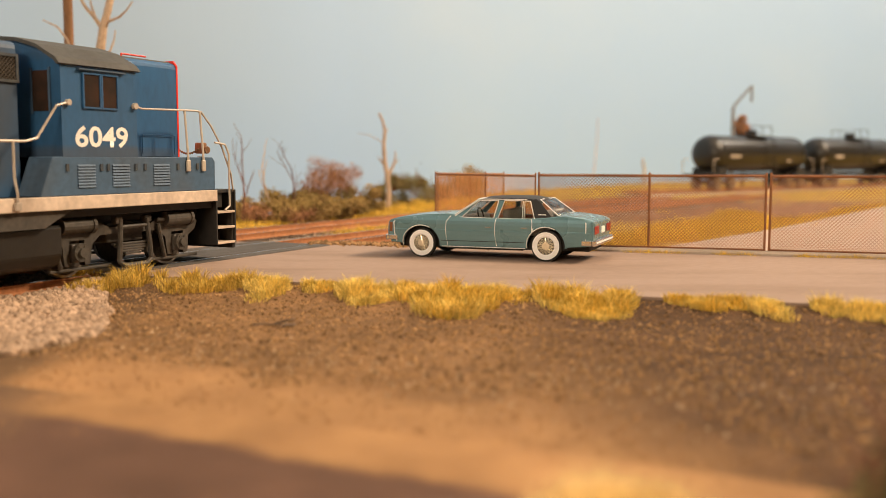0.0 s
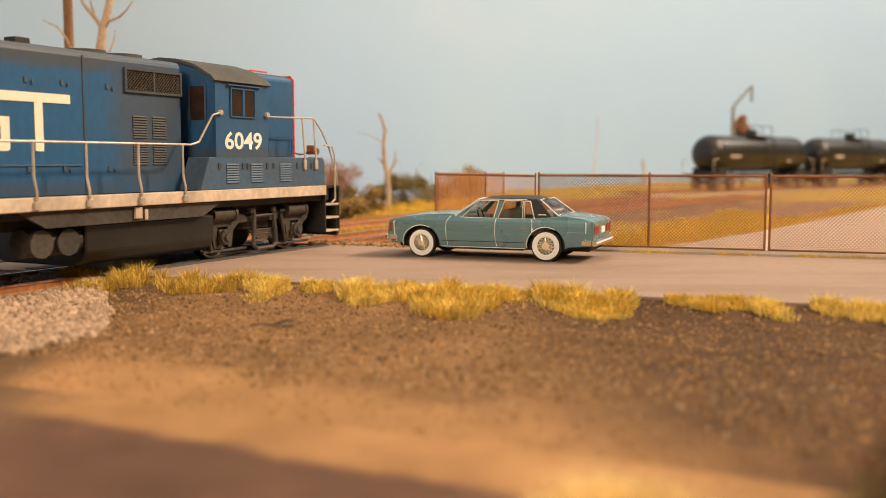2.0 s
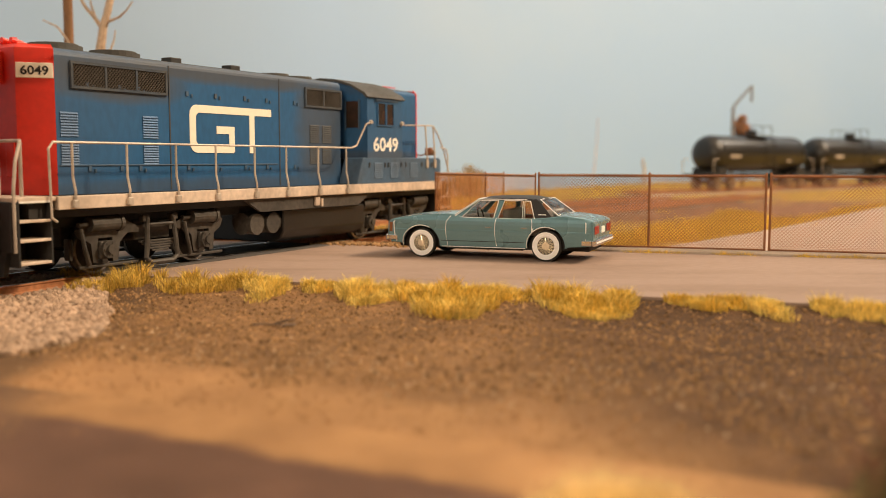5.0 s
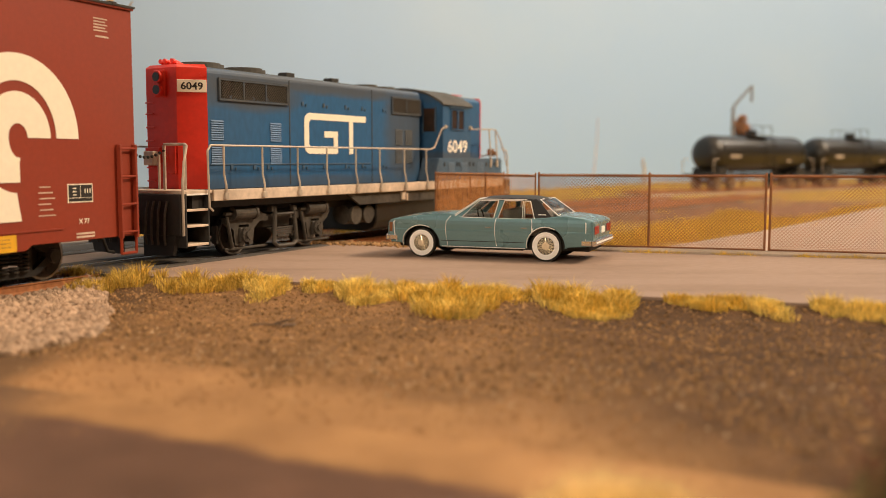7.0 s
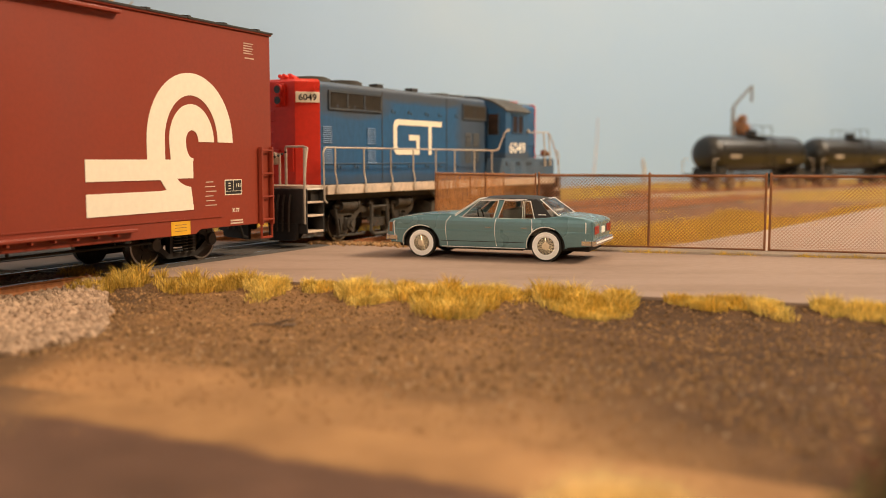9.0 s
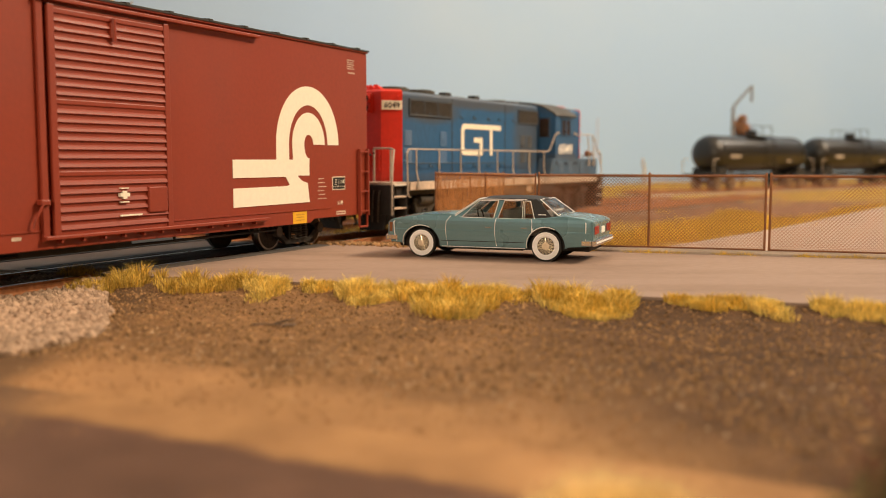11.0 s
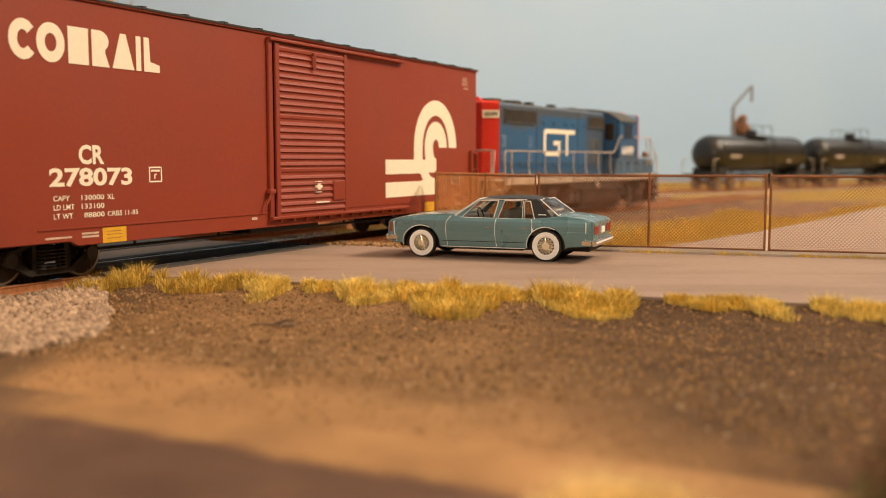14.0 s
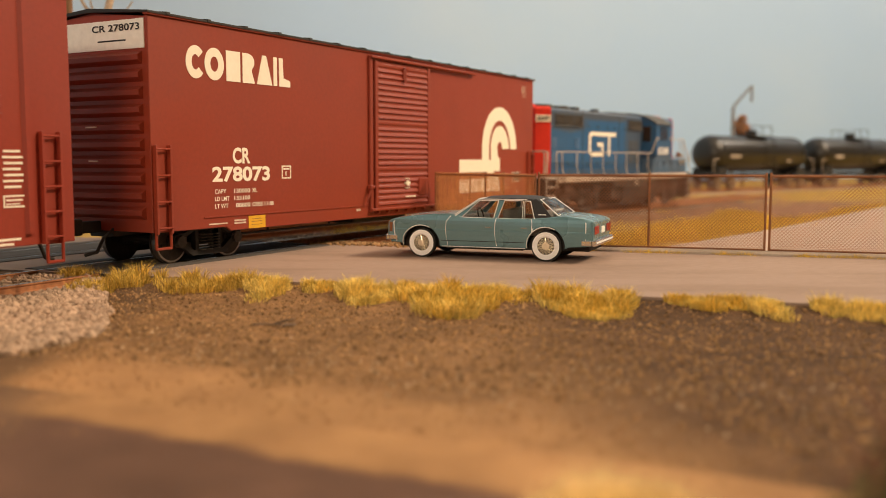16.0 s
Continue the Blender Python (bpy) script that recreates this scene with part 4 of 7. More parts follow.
    roof = [(-1.56, 3.93), (-1.45, 4.05), (-1.0, 4.29), (-0.5, 4.43), (0, 4.48), (0.5, 4.43), (1.0, 4.29), (1.45, 4.05), (1.56, 3.93), (1.50, 3.91), (1.40, 4.0), (1.0, 4.225), (0.5, 4.36), (0, 4.41), (-0.5, 4.36), (-1.0, 4.225), (-1.40, 4.0), (-1.50, 3.91)]
    slab(bm, roof, 0, 2.70, 4.70)
    part("cab_roof", bm, ROOF_GREY, cab, "grey arched cab roof")
    for s in (-1, 1):
        y = s * 1.5
        for x0, x1 in ((3.29, 3.67), (3.74, 4.10)):
            bm = box(bmesh.new(), (x0, min(y, y + s * 0.012), 3.19), (x1, max(y, y + s * 0.012), 3.78))
            w = part("window", bm, GLASS_DARK, cab, "smoky sliding cab window")
            bm = bmesh.new()
            for a, b in (((x0 - 0.03, 3.16), (x1 + 0.03, 3.19)), ((x0 - 0.03, 3.78), (x1 + 0.03, 3.81)), ((x0 - 0.03, 3.19), (x0, 3.78)), ((x1, 3.19), (x1 + 0.03, 3.78))):
                box(bm, (a[0], min(y, y + s * 0.035), a[1]), (b[0], max(y, y + s * 0.035), b[1]))
            part("window_frame", bm, BLUE, w)
        bm = box(bmesh.new(), (3.15, min(y, y + s * 0.07), 3.85), (4.30, max(y, y + s * 0.07), 3.875))
        part("rain_gutter", bm, GREY_BLUE, cab)
        bm = box(bmesh.new(), (2.755, s * 1.02 - 0.2, 3.10), (2.768, s * 1.02 + 0.2, 3.82))
        w = part("window", bm, GLASS_DARK, cab, "cab rear window")
        bm = box(box(bmesh.new(), (2.74, s * 1.02 - 0.25, 3.05), (2.768, s * 1.02 - 0.2, 3.87)), (2.74, s * 1.02 + 0.2, 3.05), (2.768, s * 1.02 + 0.25, 3.87))
        part("window_frame", bm, GREY_BLUE, w)
        lettering("number", "6049", cab, WHITE, 3.06 if s < 0 else 4.37, 2.45, 0.40, 1.31, s * 1.506, -s, weight=0.022)
        bm = box(bmesh.new(), (5.35, min(s * 0.9, s * 0.912), 2.30), (6.25, max(s * 0.9, s * 0.912), 2.70), 0.004)
        part("nose_door", bm, BLUE, short)
        bm = bmesh.new()
        tube(bm, [(5.35, s * 0.95, 2.35), (5.35, s * 0.95, 2.74), (6.3, s * 0.95, 2.74), (6.3, s * 0.95, 2.35)], 0.011, 6)
        part("grab_iron", bm, BLUE, short)
        bm = cyl(bmesh.new(), (4.72, s * 0.95, 4.13), (5.02, s * 0.95, 4.13), 0.10, 14)
        part("marker_lamp", bm, BLUE, short)
        # side box under the cab
        bm = bmesh.new()
        slab(bm, [(2.25, 1.575), (2.54, 2.28), (6.86, 2.28), (6.94, 2.2), (6.94, 1.575)], 1, s * 0.9, s * 1.505, 0.015)
        sb = part("battery_box", bm, GREY_BLUE, L, "dusty louvred equipment box below the cab")
        for x0, x1 in ((3.09, 3.51), (3.94, 4.38), (5.04, 5.50)):
            louvres(sb, x0, x1, 1.71, 2.15, s * 1.507, s, 8, GREY_BLUE)
        bm = bmesh.new()
        for x in (2.85, 3.66, 3.83, 4.55, 4.8, 5.75, 6.35):
            box(bm, (x - 0.03, min(s * 1.50, s * 1.53), 2.02), (x + 0.03, max(s * 1.50, s * 1.53), 2.15))
        part("latch", bm, SOOT, sb)
        # hood details
        grille(hood, -6.55, -4.16, 3.62, 4.03, s * 0.9, s, 3)
        grille(hood, 0.79, 2.32, 3.62, 4.02, s * 0.9, s, 2)
        for x0, x1 in ((-6.86, -6.45), (-4.80, -4.38), (0.95, 1.35), (1.5, 1.9)):
            louvres(hood, x0, x1, 2.66, 3.13, s * 0.902, s, 9, BLUE if x0 < 0 else SOOT)
            louvres(hood, x0, x1, 2.12, 2.58, s * 0.902, s, 9, BLUE if x0 < 0 else SOOT)
        for x in (-4.03, -0.30):
            part("panel_seam", box(bmesh.new(), (x - 0.015, min(s * 0.9, s * 0.912), 1.6), (x + 0.015, max(s * 0.9, s * 0.912), 4.2)), SOOT, hood)
        for x in (-6.2, -5.4, -4.9, -3.5, -2.6, -1.6, -0.8, 0.3):
            bm = bmesh.new()
            for z in (2.0, 3.60):
                box(bm, (x - 0.035, min(s * 0.9, s * 0.925), z), (x + 0.035, max(s * 0.9, s * 0.925), z + 0.10))
                box(bm, (x + 0.12, min(s * 0.9, s * 0.925), z - 0.02), (x + 0.16, max(s * 0.9, s * 0.925), z + 0.05))
            part("door_latch", bm, GREY_BLUE, hood)
        part("hood_rib", cyl(bmesh.new(), (-6.9, s * 0.91, 2.12), (-0.4, s * 0.91, 2.12), 0.016, 6), GREY_BLUE, hood)
        # walkway, sill and railing
        part("sill", box(bmesh.new(), (-7.50, min(s * 1.40, s * 1.55), 1.33), (6.95, max(s * 1.40, s * 1.55), 1.572), 0.012), SILL, L, "dusty beige sill stripe")
        for x in (-7.14, -5.84, -4.52, -3.32, -2.02, -0.85, 0.45, 1.70):
            bm = tube(bmesh.new(), [(x, s * 1.58, 1.36), (x, s * 1.58, 1.66), (x, s * 1.52, 1.9), (x, s * 1.52, 2.54)], 0.024)
            box(bm, (x - 0.06, min(s * 1.55, s * 1.61), 1.36), (x + 0.06, max(s * 1.55, s * 1.61), 1.50), 0.01)
            part("stanchion", bm, RAILING, L)
        bm = tube(bmesh.new(), [(-7.55, s * 1.56, 1.12), (-7.66, s * 1.56, 1.2), (-7.66, s * 1.53, 2.42), (-7.55, s * 1.52, 2.54), (1.95, s * 1.52, 2.54), (2.2, s * 1.52, 2.60), (2.62, s * 1.55, 3.18), (2.90, s * 1.53, 3.25)], 0.023)
        part("handrail", bm, RAILING, L, "thin dusty handrail")
        part("rail_socket", cyl(bmesh.new(), (2.90, s * 1.50, 3.25), (2.90, s * 1.57, 3.25), 0.055, 12), RAILING, L)
        bm = tube(bmesh.new(), [(4.55, s * 1.52, 3.26), (4.75, s * 1.52, 3.22), (6.40, s * 1.45, 3.26), (6.58, s * 1.45, 3.24), (6.9, s * 1.45, 2.95), (7.25, s * 1.45, 2.5), (7.55, s * 1.45, 1.9), (7.62, s * 1.45, 1.5)], 0.021)
        for x in (6.05, 6.53):
            tube(bm, [(x, s * 1.46, 3.24), (x, s * 1.53, 2.30), (x, s * 1.53, 2.05)], 0.024)
            box(bm, (x - 0.055, min(s * 1.51, s * 1.56), 1.98), (x + 0.055, max(s * 1.51, s * 1.56), 2.22), 0.02)
        tube(bm, [(6.95, s * 1.5, 2.60), (7.3, s * 1.5, 2.56), (7.42, s * 1.5, 2.35), (7.42, s * 1.5, 1.2), (7.25, s * 1.5, 1.12)], 0.022)
        part("end_handrail", bm, RAILING, L, "bent end handrails")
        part("rail_socket", cyl(bmesh.new(), (4.55, s * 1.50, 3.26), (4.55, s * 1.57, 3.26), 0.06, 12), RAILING, L)
        # steps at both ends
        for x0, x1, zs in ((6.98, 7.62, (0.40, 0.74, 1.08)), (-8.30, -7.62, (0.42, 0.82, 1.16, 1.50))):
            st = part("step_well", box(bmesh.new(), (x0, min(s * 0.75, s * 0.8), 0.38), (x1, max(s * 0.75, s * 0.8), 1.56)), BLACK, L, "black step well")
            for z in zs:
                part("step", box(bmesh.new(), (x0 + 0.02, min(s * 0.95, s * 1.5), z - 0.03), (x1 - 0.02, max(s * 0.95, s * 1.5), z + 0.02), 0.008), SILL if z < 1.4 else WHITE, st, "worn step plate")
            for xx in (x0, x1):
                part("step_side", box(bmesh.new(), (xx - 0.02, min(s * 0.8, s * 1.5), 0.36), (xx + 0.02, max(s * 0.8, s * 1.5), 1.56), 0.008), BLACK, st)
        bm = tube(bmesh.new(), [(-8.36, s * 1.47, 0.62), (-8.36, s * 1.47, 1.7), (-8.30, s * 1.47, 2.2), (-8.15, s * 1.40, 2.52), (-7.95, s * 1.15, 2.56), (-7.95, s * 0.55, 2.56)], 0.030)
        tube(bm, [(-7.95, s * 1.15, 2.54), (-7.95, s * 1.15, 1.57)], 0.034)
        tube(bm, [(-7.95, s * 0.55, 2.54), (-7.95, s * 0.55, 1.57)], 0.034)
        part("end_handrail", bm, RAILING, L)
        # skirt, fuel tank and air reservoirs between the trucks
        bm = bmesh.new()
        slab(bm, [(-2.35, 1.33), (-1.75, 1.02), (2.35, 1.02), (3.0, 1.33)], 1, s * 1.38, s * 1.46)
        part("skirt", bm, TRUCK, L)
        if s < 0:
            bm = cyl(cyl(bmesh.new(), (-1.95, -1.02, 0.74), (-0.3, -1.02, 0.74), 0.26, 18), (-1.35, -0.5, 0.74), (-0.3, -0.5, 0.74), 0.26, 18)
            part("air_reservoir", bm, TRUCK, L)
            bm = bmesh.new()
            for xx in (-1.75, -1.15):
                cyl(bm, (xx, -1.25, 0.73), (xx, -1.34, 0.73), 0.25, 20)
            loose("reservoir_end", bm, TRUCK, L, "round air reservoir end")
        bm = box(box(bmesh.new(), (0.34, min(s * 1.46, s * 1.52), 1.08), (0.52, max(s * 1.46, s * 1.52), 1.30), 0.01), (0.62, min(s * 1.46, s * 1.49), 1.05), (0.70, max(s * 1.46, s * 1.49), 1.25))
        part("fuel_filler", bm, SILL, L)
    bm = bmesh.new()
    slab(bm, [(-1.33, 1.02), (-1.33, 0.5), (-1.22, 0.32), (-0.95, 0.22), (0.95, 0.22), (1.22, 0.32), (1.33, 0.5), (1.33, 1.02)], 0, -0.75, 2.85, 0.03)
    part("fuel_tank", bm, TANK, L, "dusty dark fuel tank")
    part("underframe", box(bmesh.new(), (-8.0, -1.38, 1.18), (7.3, 1.38, 1.56), 0.01), BLACK, L, "black underframe and walkway")
    # Added black filler stops light showing through under the frame.
    part("centre_sill", box(bmesh.new(), (-7.3, -0.95, 0.96), (7.2, 0.95, 1.19), 0.01), BLACK, L, "black filler box that keeps the belly dark")
    part("deck", box(bmesh.new(), (-8.35, -1.50, 1.50), (-7.5, 1.50, 1.575), 0.01), SILL, L, "dusty end platform")
    part("deck", box(bmesh.new(), (6.95, -1.45, 1.50), (7.6, 1.45, 1.575), 0.01), BLACK, L)
    bm = box(bmesh.new(), (-8.42, -1.45, 0.62), (-8.30, 1.45, 1.50), 0.02)
    slab(bm, [(-1.3, 0.62), (-1.2, 0.2), (-0.35, 0.16), (-0.35, 0.62)], 0, -8.42, -8.32)
    slab(bm, [(1.3, 0.62), (1.2, 0.2), (0.35, 0.16), (0.35, 0.62)], 0, -8.42, -8.32)
    part("pilot", bm, BLACK, L, "grimy black pilot plate")
    bm = bmesh.new()
    for y in (-1.1, -0.9, -0.72, -0.55, 0.55, 0.75, 0.95):
        tube(bm, [(-8.45, y, 1.35), (-8.52, y, 1.1), (-8.52, y + 0.03, 0.6), (-8.47, y + 0.06, 0.42)], 0.028, 6)
    part("air_hose", bm, TRUCK, L, "hanging air hoses")
    bm = box(bmesh.new(), (7.55, -1.45, 0.25), (7.66, 1.45, 1.52), 0.02)
    part("pilot", bm, BLACK, L)
    for x0, x1 in ((-9.15, -8.4), (7.6, 8.35)):
        bm = box(bmesh.new(), (x0, -0.10, 0.78), (x1, 0.10, 1.02), 0.03)
        e = x0 if x0 < 0 else x1
        box(bm, (e - 0.14, -0.17, 0.72), (e + 0.14, 0.12, 1.08), 0.04)
        part("coupler", bm, BLACK, L)
    bm = bmesh.new()
    for i in range(10):
        y = -0.55 + i * 0.12
        z = 2.42 - 0.14 * math.sin(i / 9 * math.pi)
        bmesh.ops.create_icosphere(bm, subdivisions=1, radius=0.04, matrix=Matrix.Translation((-7.96, y, z)))
    part("safety_chain", bm, BLACK, L)
    # roof fittings
    for x, r in ((-6.2, 0.55), (-4.7, 0.55)):
        bm = cyl(cyl(bmesh.new(), (x, 0, 4.34), (x, 0, 4.43), r, 24), (x, 0, 4.43), (x, 0, 4.47), r * 0.85, 24)
        part("roof_fan", bm, ROOF_GREY, L, "round roof fan housing")
    for x in (-3.0, -1.0):
        part("exhaust_stack", box(bmesh.new(), (x - 0.17, -0.15, 4.3), (x + 0.17, 0.15, 4.50), 0.02), BLACK, L, "square exhaust stack")
    for x in (0.6, 1.6):
        part("dynamic_vent", cyl(bmesh.new(), (x, 0, 4.33), (x, 0, 4.42), 0.42, 22), ROOF_GREY, L)
    bm = tube(bmesh.new(), [(5.5, -0.3, 4.36), (5.5, -0.3, 4.42), (6.2, -0.3, 4.42)], 0.02)
    box(bm, (4.95, -0.2, 4.36), (5.3, 0.2, 4.42), 0.02)
    part("roof_antenna", bm, RED, L, "red roof fitting")
    bm = box(bmesh.new(), (6.97, -1.16, 2.36), (7.11, -0.92, 2.60), 0.03)
    box(bm, (6.98, -1.06, 1.57), (7.08, -0.98, 2.30), 0.01)
    cyl(bm, (7.03, -1.19, 2.44), (7.03, -1.24, 2.44), 0.08, 12)
    part("brake_stand", bm, POLE_WOOD, L, "rusty brown hand brake stand")
    bm = bmesh.new()
    for i in range(11):
        bmesh.ops.create_icosphere(bm, subdivisions=1, radius=0.028, matrix=Matrix.Translation((6.86 + i * 0.008, -0.55 - i * 0.05, 2.46 - 0.10 * math.sin(i / 10 * math.pi))))
    part("safety_chain", bm, POLE_WOOD, L)
    bm = cyl(bmesh.new(), (-7.72, -0.15, 1.58), (-7.72, -0.15, 2.4), 0.03, 8)
    box(bm, (-7.80, -0.05, 2.1), (-7.62, 0.25, 2.42), 0.03)
    part("brake_stand", bm, RAILING, L)
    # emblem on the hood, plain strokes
    for s in (-1, 1):
        bm = bmesh.new()
        y0, y1 = s * 0.9, s * 0.914

        def bar(x0, x1, z0, z1):
            if s < 0:
                box(bm, (x0, y1, z0), (x1, y0, z1))
            else:
                box(bm, (-2.03 * 2 - x1, y0, z0), (-2.03 * 2 - x0, y1, z1))
        t = 0.17
        x0, x1, z0, z1 = -3.44, -0.63, 2.38, 3.43
        corner = [(x0 + 0.22 - 0.22 * math.sin(a), z1 - 0.22 + 0.22 * math.cos(a)) for a in (0, 0.4, 0.8, 1.2, 1.5708)]
        foot = [(x0 + 0.22 - 0.22 * math.cos(a), z0 + 0.22 - 0.22 * math.sin(a)) for a in (0, 0.4, 0.8, 1.2, 1.5708)]
        shape = [(x1, z1)] + corner + foot + [(-2.02, z0), (-1.98, z0 + 0.04), (-1.98, z0 + 0.60), (-2.58, z0 + 0.60), (-2.58, z0 + 0.43), (-2.16, z0 + 0.43), (-2.16, z0 + t),
                                              (x0 + 0.27, z0 + t), (x0 + 0.19, z0 + 0.25), (x0 + 0.19, z1 - 0.25), (x0 + 0.27, z1 - t), (-1.44, z1 - t), (-1.44, z0), (-1.26, z0), (-1.26, z1 - t), (x1, z1 - t)]
        if s > 0:
            shape = [(-4.06 - a, b) for a, b in shape]
        slab(bm, shape, 1, y0, y1)
        bmesh.ops.triangulate(bm, faces=[f for f in bm.faces if len(f.verts) > 4])
        part("emblem", bm, CREAM, hood, "cream stroke emblem")
    blomberg(L, 4.7245)
    blomberg(L, -4.7245)
    return L


def bogie(parent, x):
    """The plain truck under a freight car."""
    t = part("truck", box(bmesh.new(), (x - 0.2, -1.0, 0.38), (x + 0.2, 1.0, 0.66), 0.03), BLACK, parent, "black freight truck")
    for s in (-1, 1):
        bm = bmesh.new()
        y0, y1 = s * 0.93, s * 1.06
        slab(bm, [(x - 1.06, 0.42), (x - 1.06, 0.60), (x - 0.72, 0.64), (x - 0.40, 0.80), (x + 0.40, 0.80), (x + 0.72, 0.64), (x + 1.06, 0.60), (x + 1.06, 0.42), (x + 0.74, 0.44), (x + 0.72, 0.54), (x + 0.42, 0.68), (x - 0.42, 0.68), (x - 0.72, 0.54), (x - 0.74, 0.44)], 1, y0, y1)
        slab(bm, [(x - 0.76, 0.46), (x - 0.44, 0.24), (x + 0.44, 0.24), (x + 0.76, 0.46), (x + 0.84, 0.36), (x + 0.48, 0.13), (x - 0.48, 0.13), (x - 0.84, 0.36)], 1, y0, y1)
        for k in (-0.36, 0.36):
            slab(bm, [(x + k - 0.05, 0.22), (x + k + 0.05, 0.22), (x + k + 0.05, 0.70), (x + k - 0.05, 0.70)], 1, y0, y1)
        part("side_frame", bm, BLACK, t)
        bm = bmesh.new()
        for k in (-0.22, 0, 0.22):
            for i in range(6):
                cyl(bm, (x + k, s * 1.0, 0.24 + i * 0.065), (x + k, s * 1.0, 0.265 + i * 0.065), 0.10, 10)
                bmesh.ops.translate(bm, verts=bm.verts[-20:], vec=(0, s * 0.06, 0))
        part("spring_group", bm, TRUCK, t)
        for ax in (-0.89, 0.89):
            bm = cyl(bmesh.new(), (x + ax, s * 1.0, 0.46), (x + ax, s * 1.14, 0.46), 0.13, 14)
            part("bearing_cap", bm, TRUCK, t)
    for ax in (-0.89, 0.89):
        w = wheelset(t, x + ax, 0.46)
        w["label"] = "freight wheel pair with bright tread"
    return t


def ladder(parent, x0, x1, z0, z1, y, s, rungs, mat):
    la = part("ladder", box(box(bmesh.new(), (x0, min(y, y + s * 0.10), z0), (x0 + 0.05, max(y, y + s * 0.10), z1), 0.008), (x1 - 0.05, min(y, y + s * 0.10), z0), (x1, max(y, y + s * 0.10), z1), 0.008), mat, parent)
    for i in range(rungs):
        z = z0 + 0.12 + (z1 - z0 - 0.2) * i / (rungs - 1)
        part("rung", cyl(bmesh.new(), (x0, y + s * 0.085, z), (x1, y + s * 0.085, z), 0.022, 6), mat, la)


def boxcar_body(C, mat, ribs):
    H, F = 9.16, 9.57
    bm = bmesh.new()
    slab(bm, [(-1.52, 0.95), (-1.52, 5.06), (0, 5.22), (1.52, 5.06), (1.52, 0.95)], 0, -H + 0.06, F - 0.06)
    body = part("body", bm, mat, C)
    for s in (-1, 1):
        y0, y1 = s * 1.52, s * 1.60
        bm = bmesh.new()
        slab(bm, [(-H, 5.08), (F, 5.08), (F, 0.75), (7.0, 0.75), (6.85, 0.66), (-6.85, 0.66), (-7.0, 0.75), (-H, 0.75)], 1, y0, y1, 0.012)
        part("side", bm, mat, body, "smooth painted steel side")
        part("side_sill", box(bmesh.new(), (-7.7, min(y1, y1 + s * 0.02), 0.98), (7.7, max(y1, y1 + s * 0.02), 1.005)), mat, body)
        part("eave", box(bmesh.new(), (-H - 0.03, min(s * 1.50, s * 1.64), 5.08), (F + 0.03, max(s * 1.50, s * 1.64), 5.14), 0.015), mat, body)
    bm = bmesh.new()
    slab(bm, [(-1.66, 5.12), (-1.66, 5.16), (0, 5.30), (1.66, 5.16), (1.66, 5.12), (0, 5.22)], 0, -H - 0.05, F + 0.05)
    roof = part("roof", bm, BLACK, C, "dark ribbed roof")
    for i in range(16):
        x = -H + 0.5 + i * (H + F - 1) / 15
        bm = bmesh.new()
        slab(bm, [(-1.67, 5.13), (-1.67, 5.185), (0, 5.33), (1.67, 5.185), (1.67, 5.13)], 0, x - 0.05, x + 0.05)
        part("roof_rib", bm, BLACK, roof)
    for e in (-1, 1):
        hh = H if e < 0 else F
        x = e * (hh - 0.06)
        bm = box(bmesh.new(), (min(x, x + e * 0.05), -1.52, 0.76), (max(x, x + e * 0.05), 1.52, 5.06))
        end = part("end_panel", bm, mat, C, "corrugated steel end")
        for i in range(10):
            z = 1.15 + i * 0.345
            bm = bmesh.new()
            slab(bm, [(x + e * 0.05, z - 0.13), (x + e * 0.17, z - 0.05), (x + e * 0.17, z + 0.05), (x + e * 0.05, z + 0.13)], 1, -1.42, 1.42)
            part("corrugation", bm, mat, end)
        cp = bmesh.new()
        xe = e * (hh - 0.1)
        box(cp, (min(xe, xe + e * 0.75), -0.10, 0.72), (max(xe, xe + e * 0.75), 0.10, 0.96), 0.03)
        xk = e * (hh + 0.62)
        box(cp, (xk - 0.14, -0.14, 0.68), (xk + 0.14, 0.16, 1.02), 0.04)
        part("coupler", cp, BLACK, C)
        bm = tube(bmesh.new(), [(e * (hh - 0.1), -0.45, 0.85), (e * (hh + 0.25), -0.45, 0.62), (e * (hh + 0.4), -0.42, 0.35), (e * (hh + 0.65), -0.36, 0.30)], 0.035)
        part("air_hose", bm, BLACK, C)
    part("underframe", box(box(bmesh.new(), (-H + 0.1, -0.35, 0.62), (F - 0.1, 0.35, 0.95), 0.02), (-1.5, -1.2, 0.5), (1.2, 1.2, 0.9), 0.04), BLACK, C, "black underframe")
    bm = tube(bmesh.new(), [(-6.3, -1.1, 0.52), (6.3, -1.1, 0.52)], 0.03)
    for x in (-5, -2.5, 2.5, 5):
        tube(bm, [(x, -1.1, 0.52), (x, -1.1, 0.95)], 0.03)
    part("brake_pipe", bm, BLACK, C)
    return body


